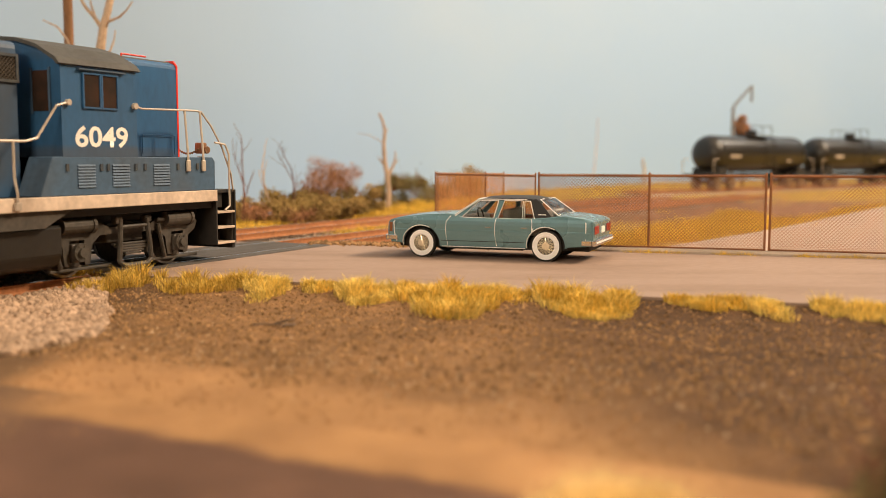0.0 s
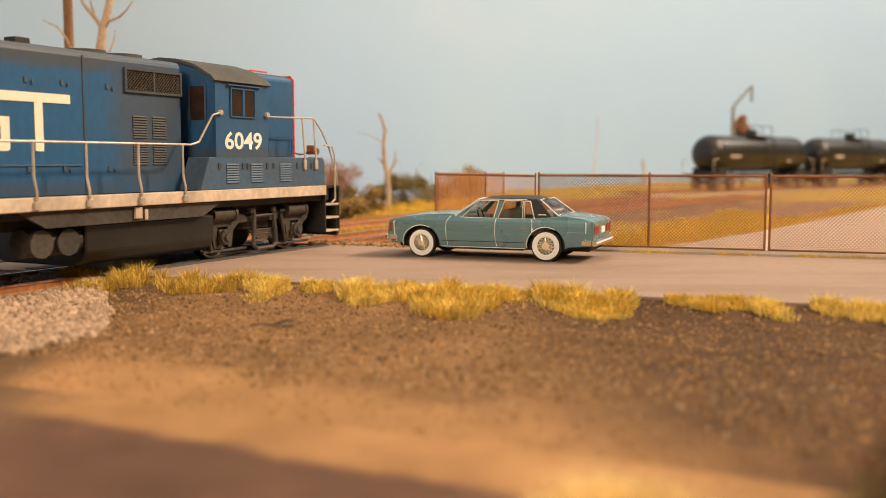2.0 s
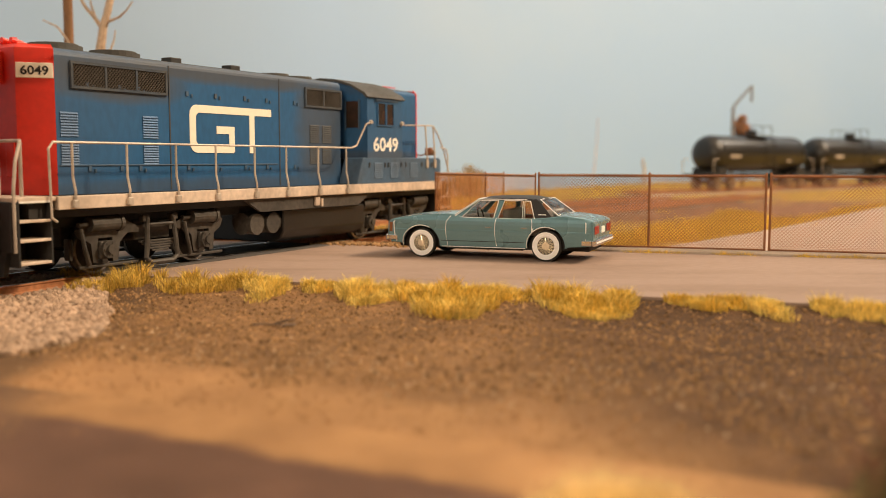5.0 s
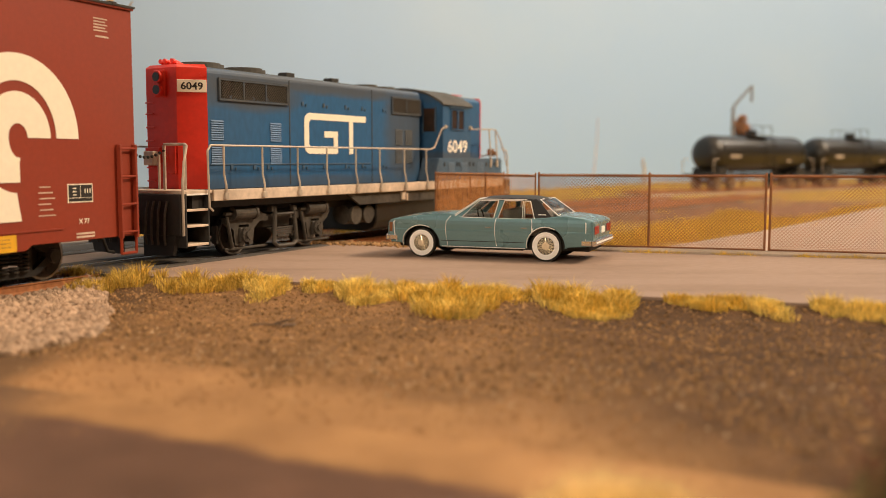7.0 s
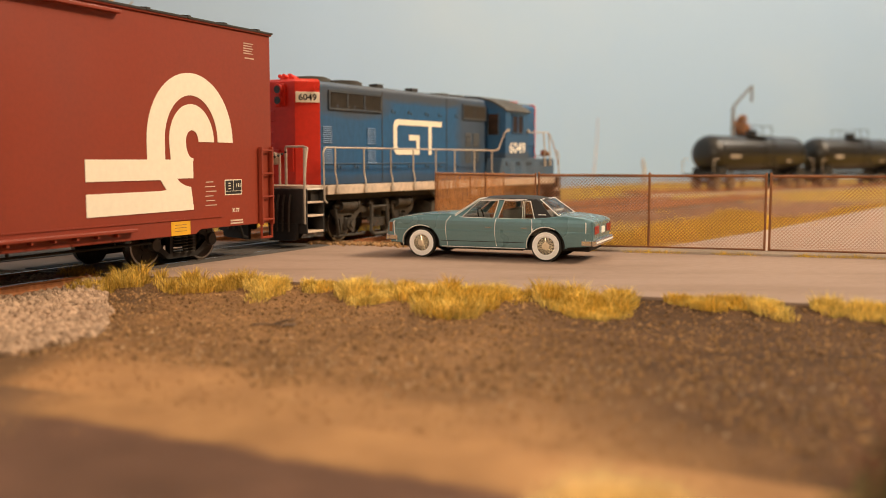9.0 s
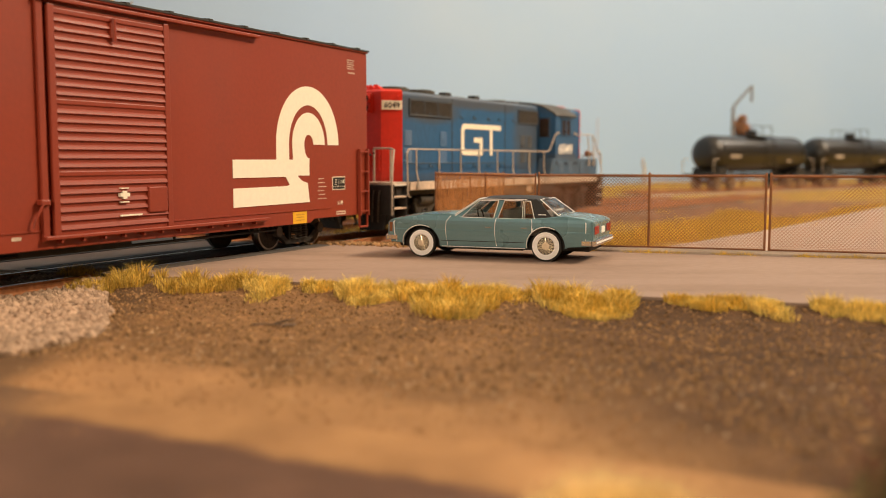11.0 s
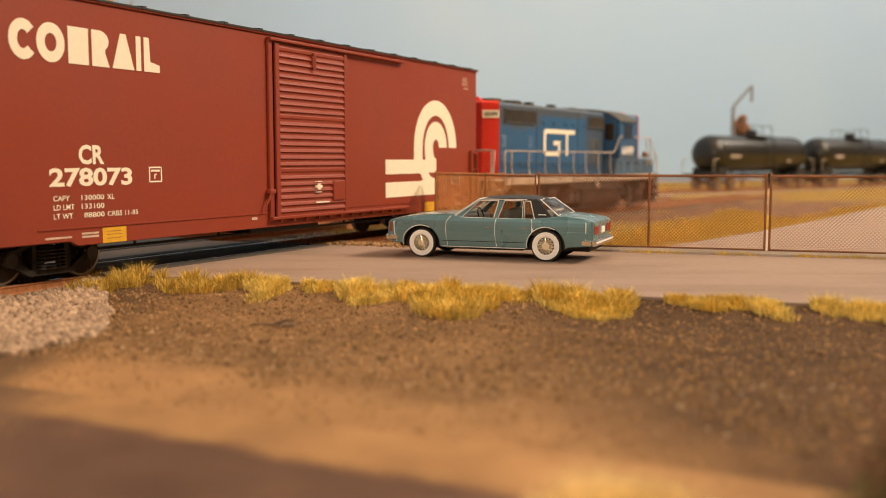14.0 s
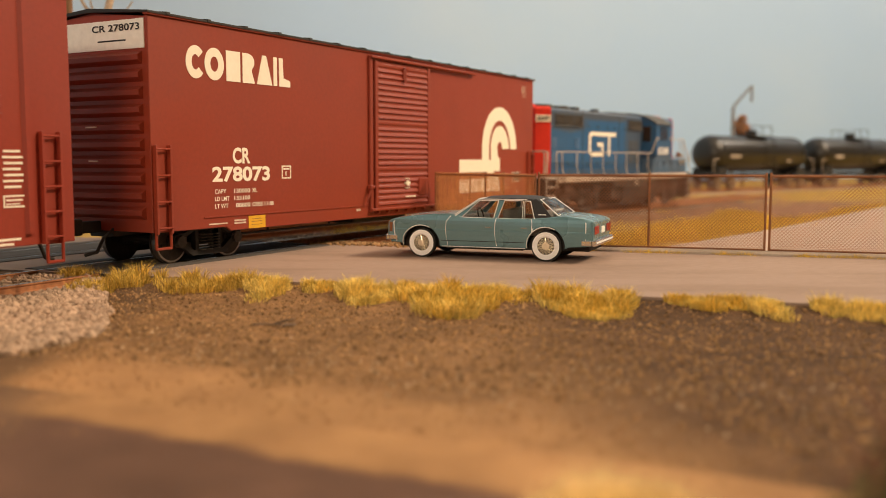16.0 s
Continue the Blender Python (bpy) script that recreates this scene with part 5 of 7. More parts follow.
def build_boxcar():
    C = thing("boxcar", "clean oxide-brown high-cube boxcar with cream lettering, coupled in the train", "boxcar")
    body = boxcar_body(C, OXIDE, False)
    y = -1.60
    for s in (-1, 1):
        ys = s * 1.60
        # corrugated sliding door with its tracks
        door = part("door", box(bmesh.new(), (-1.12, min(ys, ys + s * 0.06), 0.88), (1.84, max(ys, ys + s * 0.06), 4.90), 0.015), OXIDE, C, "ribbed sliding door")
        for i in range(24):
            z = 1.02 + i * 0.158
            if i in (6, 14):
                continue
            bm = bmesh.new()
            slab(bm, [(ys + s * 0.055, z - 0.055), (ys + s * 0.10, z - 0.03), (ys + s * 0.085, z + 0.02), (ys + s * 0.055, z + 0.055)], 0, -0.98, 1.70)
            part("door_rib", bm, OXIDE, door)
        for xa, xb in ((-1.12, -0.98), (1.70, 1.84)):
            part("door_stile", box(bmesh.new(), (xa, min(ys, ys + s * 0.10), 0.88), (xb, max(ys, ys + s * 0.10), 4.90), 0.015), OXIDE, door)
        for z in (1.98, 3.24, 4.80):
            part("door_rail", box(bmesh.new(), (-1.0, min(ys, ys + s * 0.085), z - 0.05), (1.72, max(ys, ys + s * 0.085), z + 0.05), 0.02), OXIDE, door)
        part("lock_plate", box(bmesh.new(), (1.15, min(ys, ys + s * 0.13), 1.20), (1.66, max(ys, ys + s * 0.13), 1.70), 0.02), OXIDE, door)
        bm = box(bmesh.new(), (0.30, min(ys, ys + s * 0.14), 4.45), (0.42, max(ys, ys + s * 0.14), 4.75), 0.02)
        cyl(bm, (0.36, ys + s * 0.13, 4.4), (0.36, ys + s * 0.13, 4.82), 0.04, 8)
        part("door_lever", bm, OXIDE, door)
        part("door_post", box(bmesh.new(), (-1.34, min(ys, ys + s * 0.07), 0.80), (-1.20, max(ys, ys + s * 0.07), 5.02), 0.015), OXIDE, C)
        part("door_track", box(bmesh.new(), (-1.34, min(ys, ys + s * 0.14), 4.95), (4.75, max(ys, ys + s * 0.14), 5.02), 0.015), OXIDE, C, "upper door track")
        lt = part("door_track", box(bmesh.new(), (-1.34, min(ys, ys + s * 0.14), 0.83), (5.0, max(ys, ys + s * 0.14), 0.90), 0.015), OXIDE, C, "lower door track")
        for i in range(12):
            part("track_bracket", box(bmesh.new(), (-1.0 + i * 0.5, min(ys, ys + s * 0.11), 0.77), (-0.95 + i * 0.5, max(ys, ys + s * 0.11), 0.84)), OXIDE, lt)
        bm = tube(bmesh.new(), [(-1.25, ys + s * 0.10, 1.5), (-1.38, ys + s * 0.12, 1.45), (-1.52, ys + s * 0.10, 1.2), (-1.55, ys + s * 0.08, 1.05)], 0.025)
        box(bm, (-1.42, min(ys, ys + s * 0.14), 1.44), (-1.22, max(ys, ys + s * 0.14), 1.54), 0.02)
        part("door_chain", bm, OXIDE, C)
        ladder(C, -9.12, -8.68, 0.72, 2.52, ys, s, 4, OXIDE)
        ladder(C, 9.06, 9.52, 0.72, 2.52, ys, s, 4, OXIDE)
        for x0 in (-9.1, 9.1):
            part("sill_step", tube(bmesh.new(), [(x0, ys + s * 0.03, 0.9), (x0, ys + s * 0.03, 0.42), (x0 + 0.4, ys + s * 0.03, 0.42), (x0 + 0.4, ys + s * 0.03, 0.9)], 0.03, 6), OXIDE, C)
        for xa in (-6.27, 6.08):
            lab = part("warning_label", box(bmesh.new(), (xa, min(ys, ys + s * 0.008), 0.67), (xa + 0.58, max(ys, ys + s * 0.008), 0.955)), YELLOW, C, "yellow consolidated label")
            bm = bmesh.new()
            for z in (0.75, 0.82, 0.88):
                box(bm, (xa + 0.10, min(ys, ys + s * 0.012), z), (xa + 0.46, max(ys, ys + s * 0.012), z + 0.009))
            loose("print_bar", bm, POLE_WOOD, lab)
    # cream emblem: arches over two bars
    bm = bmesh.new()
    cx, cz = 6.78, 2.60
    y0, y1 = -1.600, -1.611

    def band(r0, r1, k, a0, a1, n=22):
        return arc(cx, cz, r1, r1 * k, a0, a1, n) + arc(cx, cz, r0, r0 * k, a1, a0, n)
    em = part("emblem", (lambda b: slab(b, [(cx + 1.34, cz)] + arc(cx, cz, 1.34, 1.42, 0, 180, 26)[1:] + [(cx - 1.34, 2.2), (cx - 0.83, 2.2)] + arc(cx, cz, 0.83, 0.96, 180, 0, 26), 1, y1, y0))(bm), CREAM, C, "cream arched railway emblem")
    bm = bmesh.new()
    slab(bm, arc(cx, cz, 0.70, 0.78, 0, 180, 24) + [(cx - 0.66, 2.2), (cx + 0.02, 2.2), (cx + 0.02, 2.26)] + arc(cx, 2.60, 0.20, 0.34, 270, 180, 8)[1:] + arc(cx, cz, 0.20, 0.24, 180, 0, 16), 1, y1, y0)
    part("inner_arch", bm, CREAM, em)
    bm = bmesh.new()
    slab(bm, [(3.84, 1.82), (3.84, 2.23), (6.78, 2.23), (6.78, 1.84)] + arc(6.78, 2.0, 0.56, 0.34, 208, 262, 8) + [(6.78, 1.18), (3.84, 1.165), (3.84, 1.59), (5.85, 1.60), (5.96, 1.62), (5.80, 1.82)], 1, y1 - 0.005, y0)
    part("emblem_base", bm, CREAM, em)
    # wordmark as plain blocks
    def block(*outlines):
        b = bmesh.new()
        for o in outlines:
            slab(b, [(-8.14 + (x + 8.18) * 0.887, z) for x, z in o], 1, y1, y0)
        return part("wordmark_block", b, CREAM, C, "cream block shape")

    def strip(xa, xb, za=3.94, zb=4.60):
        return [(xa, za), (xb, za), (xb, zb), (xa, zb)]
    block(arc(-7.86, 4.27, 0.32, 0.345, 40, 320, 18) + arc(-7.86, 4.27, 0.13, 0.16, 320, 40, 18))
    block(arc(-7.22, 4.27, 0.335, 0.345, 0, 180, 14) + arc(-7.22, 4.27, 0.14, 0.16, 180, 0, 12), arc(-7.22, 4.27, 0.335, 0.345, 180, 360, 14) + arc(-7.22, 4.27, 0.14, 0.16, 360, 180, 12))
    block(strip(-6.80, -6.29))
    block([(-6.20, 3.94), (-5.74, 3.94), (-5.86, 4.22)] + arc(-6.0, 4.41, 0.25, 0.19, -50, 90, 8) + [(-6.20, 4.60)])
    block([(-5.66, 3.94), (-5.05, 3.94), (-5.28, 4.60), (-5.43, 4.60)])
    block(strip(-4.99, -4.85))
    block([(-4.76, 3.94), (-4.30, 3.94), (-4.30, 4.08), (-4.58, 4.14), (-4.61, 4.60), (-4.76, 4.60)])
    lettering("reporting_mark", "CR", C, CREAM, -6.77, 2.14, 0.36, 0.59, -1.608, weight=0.034)
    lettering("car_number", "278073", C, CREAM, -7.43, 1.74, 0.34, 1.93, -1.608, weight=0.034)
    for i, words in enumerate(((("CAPY", -7.36, 0.36), ("130000", -6.74, 0.53), ("XL", -6.14, 0.18)), (("LD LMT", -7.36, 0.46), ("133100", -6.74, 0.53)),
                               (("LT WT", -7.36, 0.42), ("88800", -6.69, 0.48), ("CRBS 11-85", -6.14, 0.76)))):
        for word, x, w in words:
            lettering("data_line", word, C, CREAM, x, 1.49 - i * 0.16, 0.095, w, -1.608, weight=0.012)
    sq = bmesh.new()
    for a, b in (((-5.06, 1.78), (-5.03, 2.09)), ((-4.74, 1.78), (-4.71, 2.09)), ((-5.06, 1.78), (-4.71, 1.81)), ((-5.06, 2.06), (-4.71, 2.09)), ((-5.0, 1.99), (-4.77, 2.03)), ((-4.92, 1.85), (-4.89, 1.95)), ((-4.92, 1.93), (-4.85, 1.95))):
        box(sq, (a[0], -1.607, a[1]), (b[0], -1.60, b[1]))
    part("clearance_plate", sq, CREAM, C)
    bars = bmesh.new()
    for i in range(6):
        box(bars, (7.16 + 0.03 * (i % 2), -1.607, 1.24 + i * 0.10), (7.53 - 0.05 * (i % 3), -1.60, 1.26 + i * 0.10))
    for i in range(5):
        box(bars, (8.58, -1.607, 4.60 + i * 0.055), (8.92 - 0.05 * (i % 2), -1.60, 4.622 + i * 0.055))
    box(bars, (8.62, -1.607, 4.49), (8.95, -1.60, 4.52))
    for i in range(2):
        box(bars, (8.0, -1.607, 0.80 + i * 0.06), (8.44, -1.60, 0.835 + i * 0.06))
        box(bars, (-6.75, -1.607, 0.80 + i * 0.06), (-6.36, -1.60, 0.835 + i * 0.06))
    box(bars, (-7.55, -1.607, 0.82), (-6.98, -1.60, 0.85))
    box(bars, (-1.95, -1.607, 0.86), (-1.76, -1.60, 0.92))
    loose("print_bar", bars, SILL, C)
    lettering("class_mark", "X 77", C, CREAM, 8.06, 1.06, 0.09, 0.26, -1.607)
    pl = part("data_plate", box(bmesh.new(), (7.82, -1.608, 1.45), (8.42, -1.60, 1.79)), CREAM, C, "black and white data plate")
    bm = box(box(box(bmesh.new(), (7.84, -1.611, 1.54), (8.115, -1.605, 1.77)), (8.13, -1.611, 1.54), (8.40, -1.605, 1.77)), (7.84, -1.611, 1.47), (8.40, -1.605, 1.53))
    loose("plate_field", bm, BLACK, pl)
    bm = bmesh.new()
    for k in range(3):
        box(bm, (7.94, -1.614, 1.58 + k * 0.06), (8.02, -1.605, 1.60 + k * 0.06))
        box(bm, (8.22 + k * 0.06, -1.614, 1.62), (8.24 + k * 0.06, -1.605, 1.70))
    loose("plate_mark", bm, CREAM, pl)
    dm = bmesh.new()
    box(dm, (0.42, -1.725, 1.68), (0.62, -1.66, 1.70)), box(dm, (0.42, -1.725, 1.42), (0.62, -1.66, 1.44)), box(dm, (0.40, -1.725, 1.53), (0.64, -1.66, 1.60)), box(dm, (0.47, -1.726, 1.49), (0.57, -1.66, 1.64))
    box(dm, (0.40, -1.725, 1.16), (0.95, -1.66, 1.19))
    part("door_stencil", dm, CREAM, C)
    # white upper panel on the trailing end, with the number
    ep = part("end_nameplate", box(bmesh.new(), (-9.17, -1.50, 4.44), (-9.14, 1.50, 5.02)), WHITE, C, "white end panel with the car number")
    t = lettering("end_number", "CR 278073", ep, BLACK, 0.0, 4.80, 0.14, 1.35, 0)
    t.data.transform(Matrix.Scale(1 / K, 4))
    t.data.transform(Matrix.Scale(K, 4) @ Matrix(((0, 0, 0, -9.182), (-1, 0, 0, -0.05), (0, 0, 1, 0), (0, 0, 0, 1))) @ Matrix.Identity(4))
    bm = box(bmesh.new(), (-9.176, -1.0, 4.60), (-9.16, -0.2, 4.63))
    part("print_bar", bm, BLACK, ep)
    bm = box(box(bmesh.new(), (-9.288, -0.20, 2.875), (-9.262, 0.12, 2.905)), (-9.288, -0.20, 2.18), (-9.262, 0.06, 2.21))
    loose("print_bar", bm, CREAM, C)
    bogie(C, -7.0)
    bogie(C, 7.05)
    return C


def build_ribbed_boxcar():
    C = thing("boxcar", "brighter oxide-red ribbed boxcar following in the train", "boxcar")
    body = boxcar_body(C, OXIDE_RED, True)
    for s in (-1, 1):
        ys = s * 1.60
        for i in range(13):
            x = 8.55 - i * 1.40
            bm = bmesh.new()
            slab(bm, [(x - 0.10, ys), (x - 0.05, ys + s * 0.06), (x + 0.05, ys + s * 0.06), (x + 0.10, ys)], 2, 0.95, 5.0)
            part("side_post", bm, OXIDE_RED, body)
        bm = bmesh.new()
        for z in (4.5, 4.3, 3.4, 3.25, 3.1, 2.95):
            box(bm, (7.5, min(ys, ys + s * 0.03), z), (8.05, max(ys, ys + s * 0.03), z + 0.05), 0.012)
        loose("pressed_rib", bm, OXIDE_RED, body)
        ladder(C, 8.80, 9.25, 0.75, 2.72, ys, s, 5, OXIDE_RED)
        part("sill_step", tube(bmesh.new(), [(8.9, ys + s * 0.03, 0.9), (8.9, ys + s * 0.03, 0.42), (9.25, ys + s * 0.03, 0.42), (9.25, ys + s * 0.03, 0.9)], 0.03, 6), OXIDE_RED, C)
        bm = bmesh.new()
        for i in range(7):
            box(bm, (8.05 - 0.02 * (i % 2), min(ys, ys + s * 0.008), 1.75 + i * 0.10), (8.40 + 0.05 * (i % 3), max(ys, ys + s * 0.008), 1.79 + i * 0.10))
        for a, b in (((8.02, 1.42), (8.50, 1.45)), ((8.02, 1.60), (8.50, 1.63)), ((8.02, 1.45), (8.05, 1.60)), ((8.47, 1.45), (8.50, 1.60)), ((8.08, 1.53), (8.42, 1.56)), ((8.08, 1.47), (8.36, 1.49))):
            box(bm, (a[0], min(ys, ys + s * 0.008), a[1]), (b[0], max(ys, ys + s * 0.008), b[1]))
        box(bm, (7.3, min(ys, ys + s * 0.008), 0.86), (8.35, max(ys, ys + s * 0.008), 0.90))
        box(bm, (7.3, min(ys, ys + s * 0.008), 0.78), (8.2, max(ys, ys + s * 0.008), 0.82))
        loose("print_bar", bm, CREAM, C)
    bogie(C, -7.0)
    bogie(C, 7.0)
    return C


loco = build_locomotive()
boxcar = build_boxcar()
boxcar_next = build_ribbed_boxcar()


# ---- the sedan on the road ----
def build_sedan():
    S = thing("sedan_car", "teal sedan with black vinyl roof and whitewall tyres, on the road", "car",
              m=placed(1.207, 22.31, -0.014, 0, 0, 159.05))

    def side_y(z):
        return 0.885 - max(0, (z - 0.93)) * 0.52

    def lean(bm, pts, s, out=0.0, thick=0.04):
        a = [bm.verts.new((x, s * (side_y(z) + out), z)) for x, z in pts]
        b = [bm.verts.new((x, s * (side_y(z) + out - thick), z)) for x, z in pts]
        n = len(pts)
        fs = [bm.faces.new(a), bm.faces.new(b[::-1])] + [bm.faces.new((a[i], b[i], b[(i + 1) % n], a[(i + 1) % n])) for i in range(n)]
        bmesh.ops.recalc_face_normals(bm, faces=fs)
        return bm

    # how far the side tucks in at each height: rocker, door, crease, shoulder
    SECTION_Z = (0.25, 0.34, 0.44, 0.56, 0.64, 0.66, 0.78, 0.86, 0.93, 1.01)
    SECTION_IN = (0.060, 0.034, 0.014, 0.002, 0.0, 0.012, 0.010, 0.018, 0.042, 0.085)
    front_arch = [(1.485 + 0.455 * math.cos(radians(a)), 0.335 + 0.41 * math.sin(radians(a))) for a in range(-8, 189, 14)]
    rear_arch = [(-1.470 + 0.435 * math.cos(radians(a)), 0.345 + 0.42 * math.sin(radians(a))) for a in range(-8, 189, 14)]
    outline = [(2.24, 0.34), (2.31, 0.52), (2.30, 0.80), (2.24, 0.86), (1.9, 0.915), (1.42, 0.975), (0.80, 1.005), (0.60, 0.985), (0.45, 0.945), (-1.10, 0.945), (-1.45, 0.965), (-1.75, 1.005), (-1.95, 1.005), (-2.30, 0.965), (-2.47, 0.91),
               (-2.50, 0.62), (-2.47, 0.36)]
    core = box(bmesh.new(), (-2.40, -0.62, 0.22), (2.15, 0.62, 0.80), 0.04)
    box(core, (-0.95, -0.86, 0.22), (0.90, 0.86, 0.60), 0.03)
    body = part("body", core, BLACK, S, "black chassis and wheel wells")
    for s in (-1, 1):
        bm = bmesh.new()
        low = [(-1.99, 0.33)] + [(p[0], p[1]) for p in reversed(rear_arch)] + [(-1.0, 0.27), (1.0, 0.255)] + [(p[0], p[1]) for p in reversed(front_arch)] + [(1.97, 0.32)]
        shape = outline + low
        slab(bm, shape, 1, s * 0.80, s * 0.945, 0.014)
        for z in SECTION_Z[1:-1]:
            bmesh.ops.bisect_plane(bm, geom=bm.verts[:] + bm.edges[:] + bm.faces[:], plane_co=(0, 0, z), plane_no=(0, 0, 1))
        bmesh.ops.triangulate(bm, faces=[f for f in bm.faces if len(f.verts) > 4])
        side = part("body_side", bm, TEAL, S, "teal fender and door side")
        for a, b in (((1.0, 0.645), (-1.0, 0.655)), ((-1.92, 0.66), (-2.36, 0.66))):
            part("side_moulding", cyl(bmesh.new(), (a[0], s * 0.945, a[1]), (b[0], s * 0.945, b[1]), 0.010, 6), TEAL, side)
        part("lower_crease", box(bmesh.new(), (-1.0, min(s * 0.94, s * 0.952), 0.40), (0.98, max(s * 0.94, s * 0.952), 0.412), 0.003), BLACK, side, "dark lower body line")
        # Bright strip draws the thin highlight along the body's lower edge.
        part("rocker_trim", box(bmesh.new(), (-1.0, min(s * 0.94, s * 0.955), 0.265), (0.98, max(s * 0.94, s * 0.955), 0.282), 0.004), ALU, side)
        for x, top, bend in ((0.86, 0.97, -0.10), (-0.31, 0.94, -0.02), (-1.165, 0.94, 0.03)):
            bot = 0.31 if x > -1 else 0.74
            bm = tube(bmesh.new(), [(x + bend, s * 0.945, top), (x, s * 0.950, 0.84), (x + 0.01, s * 0.950, 0.62), (x - 0.03, s * 0.948, bot)], 0.0075, 6)
            part("door_edge_trim", bm, ALU, side, "bright door edge trim")
        for arch in (front_arch, rear_arch):
            bm = tube(bmesh.new(), [(p[0], s * 0.945, p[1]) for p in arch[0:10]], 0.011, 6)
            part("arch_trim", bm, ALU, side, "bright wheel arch trim")
        bm = tube(bmesh.new(), [(2.12, s * 0.93, 0.86), (2.16, s * 0.948, 0.80), (2.14, s * 0.948, 0.55), (2.09, s * 0.945, 0.36)], 0.011, 6)
        part("fender_trim", bm, ALU, side)
        bm = tube(bmesh.new(), [(-2.33, s * 0.90, 0.93), (-2.37, s * 0.948, 0.86), (-2.37, s * 0.948, 0.40)], 0.014, 6)
        part("fender_trim", bm, ALU, side)
        part("side_marker", box(bmesh.new(), (2.19, min(s * 0.93, s * 0.953), 0.58), (2.27, max(s * 0.93, s * 0.953), 0.80), 0.008), LAMP_AMBER, side)
        for x in (-0.14, -0.98):
            part("door_handle", box(bmesh.new(), (x - 0.07, min(s * 0.935, s * 0.958), 0.725), (x + 0.07, max(s * 0.935, s * 0.958), 0.745), 0.006), CHROME, side)
        for ob in (side, *side.children):
            for v in ob.data.vertices:
                if abs(v.co.y) > 0.90 * K:
                    v.co.y -= math.copysign(K, v.co.y) * float(np.interp(v.co.z / K, SECTION_Z, SECTION_IN))
        # greenhouse
        for pts in ([(0.50, 0.945), (0.14, 1.315), (-0.32, 1.325), (-0.26, 0.93)], [(-0.36, 0.93), (-0.46, 1.325), (-0.89, 1.325), (-0.93, 0.93)], [(-0.97, 0.93), (-0.93, 1.325), (-1.06, 1.32), (-1.21, 0.93)]):
            g = part("side_window", lean(bmesh.new(), pts, s, -0.015, 0.006), GLAZING, S, "clear side window")
            ring = [(x, s * (side_y(z) + 0.005), z) for x, z in pts]
            part("window_trim", tube(bmesh.new(), ring + [ring[0], ring[1]], 0.010, 6), ALU, g)
        part("pillar", lean(bmesh.new(), [(-0.27, 0.92), (-0.33, 1.33), (-0.45, 1.33), (-0.35, 0.92)], s, -0.01), TEAL, S)
        part("pillar", lean(bmesh.new(), [(0.66, 0.955), (0.16, 1.36), (0.08, 1.36), (0.50, 0.95)], s, -0.01), TEAL, S)
        q = part("quarter_panel", lean(bmesh.new(), [(-1.22, 0.92), (-1.07, 1.34), (-1.18, 1.37), (-1.26, 1.33), (-1.58, 0.99), (-1.56, 0.93)], s, 0.004), VINYL, S, "black vinyl rear quarter")
        part("script_badge", box(bmesh.new(), (-1.46, s * side_y(1.03) + (0.006 if s > 0 else -0.016), 1.02), (-1.28, s * side_y(1.03) + (0.016 if s > 0 else -0.006), 1.04)), ALU, q)
        part("drip_rail", tube(bmesh.new(), [(0.66, s * 0.88, 0.97), (0.13, s * 0.672, 1.35), (-0.98, s * 0.672, 1.355)], 0.011, 6), ALU, S)
        part("belt_panel", box(bmesh.new(), (-1.72, min(s * 0.80, s * 0.89), 0.88), (0.60, max(s * 0.80, s * 0.89), 0.945), 0.01), TEAL, S)

    def loft(name, rows, mat, label="", parent=S):
        """Rows of (x, z, half width, crown, drop of the edge) make a crowned panel."""
        bm = bmesh.new()
        rings = []
        for x, z, w, crown in rows:
            rings.append([bm.verts.new((x, w * k, z + crown * (1 - k * k))) for k in (-1, -0.93, -0.7, -0.35, 0, 0.35, 0.7, 0.93, 1)])
            rings[-1] += [bm.verts.new((x, w * k, z - 0.05)) for k in (1, -1)]
        for a, b in zip(rings, rings[1:]):
            n = len(a)
            for i in range(n):
                bm.faces.new((a[i], a[(i + 1) % n], b[(i + 1) % n], b[i]))
        bm.faces.new(rings[0]), bm.faces.new(rings[-1])
        bmesh.ops.recalc_face_normals(bm, faces=bm.faces[:])
        return part(name, bm, mat, parent, label)

    loft("hood", [(2.28, 0.82, 0.86, 0.02), (2.20, 0.875, 0.86, 0.03), (1.9, 0.93, 0.86, 0.035), (1.42, 0.985, 0.86, 0.04), (0.85, 1.015, 0.86, 0.04), (0.62, 0.99, 0.86, 0.05)], TEAL, "long teal bonnet")
    loft("trunk_lid", [(-1.62, 0.985, 0.86, 0.045), (-1.9, 1.01, 0.86, 0.04), (-2.25, 0.97, 0.86, 0.04), (-2.46, 0.925, 0.86, 0.035), (-2.52, 0.86, 0.84, 0.02)], TEAL, "flat teal boot lid")
    loft("roof", [(0.16, 1.335, 0.655, 0.03), (0.02, 1.365, 0.665, 0.045), (-0.5, 1.38, 0.67, 0.05), (-0.95, 1.375, 0.67, 0.05), (-1.18, 1.35, 0.66, 0.045), (-1.26, 1.315, 0.655, 0.04)], VINYL, "black vinyl roof")

    def pane(name, a, b):
        bm = bmesh.new()
        rows = []
        for x, z, w in (a, b):
            rows.append([bm.verts.new((x - 0.06 * k * k, w * k, z)) for k in (-1, -0.5, 0, 0.5, 1)])
        for i in range(4):
            bm.faces.new((rows[0][i], rows[0][i + 1], rows[1][i + 1], rows[1][i]))
        bmesh.ops.solidify(bm, geom=bm.faces[:], thickness=0.006)
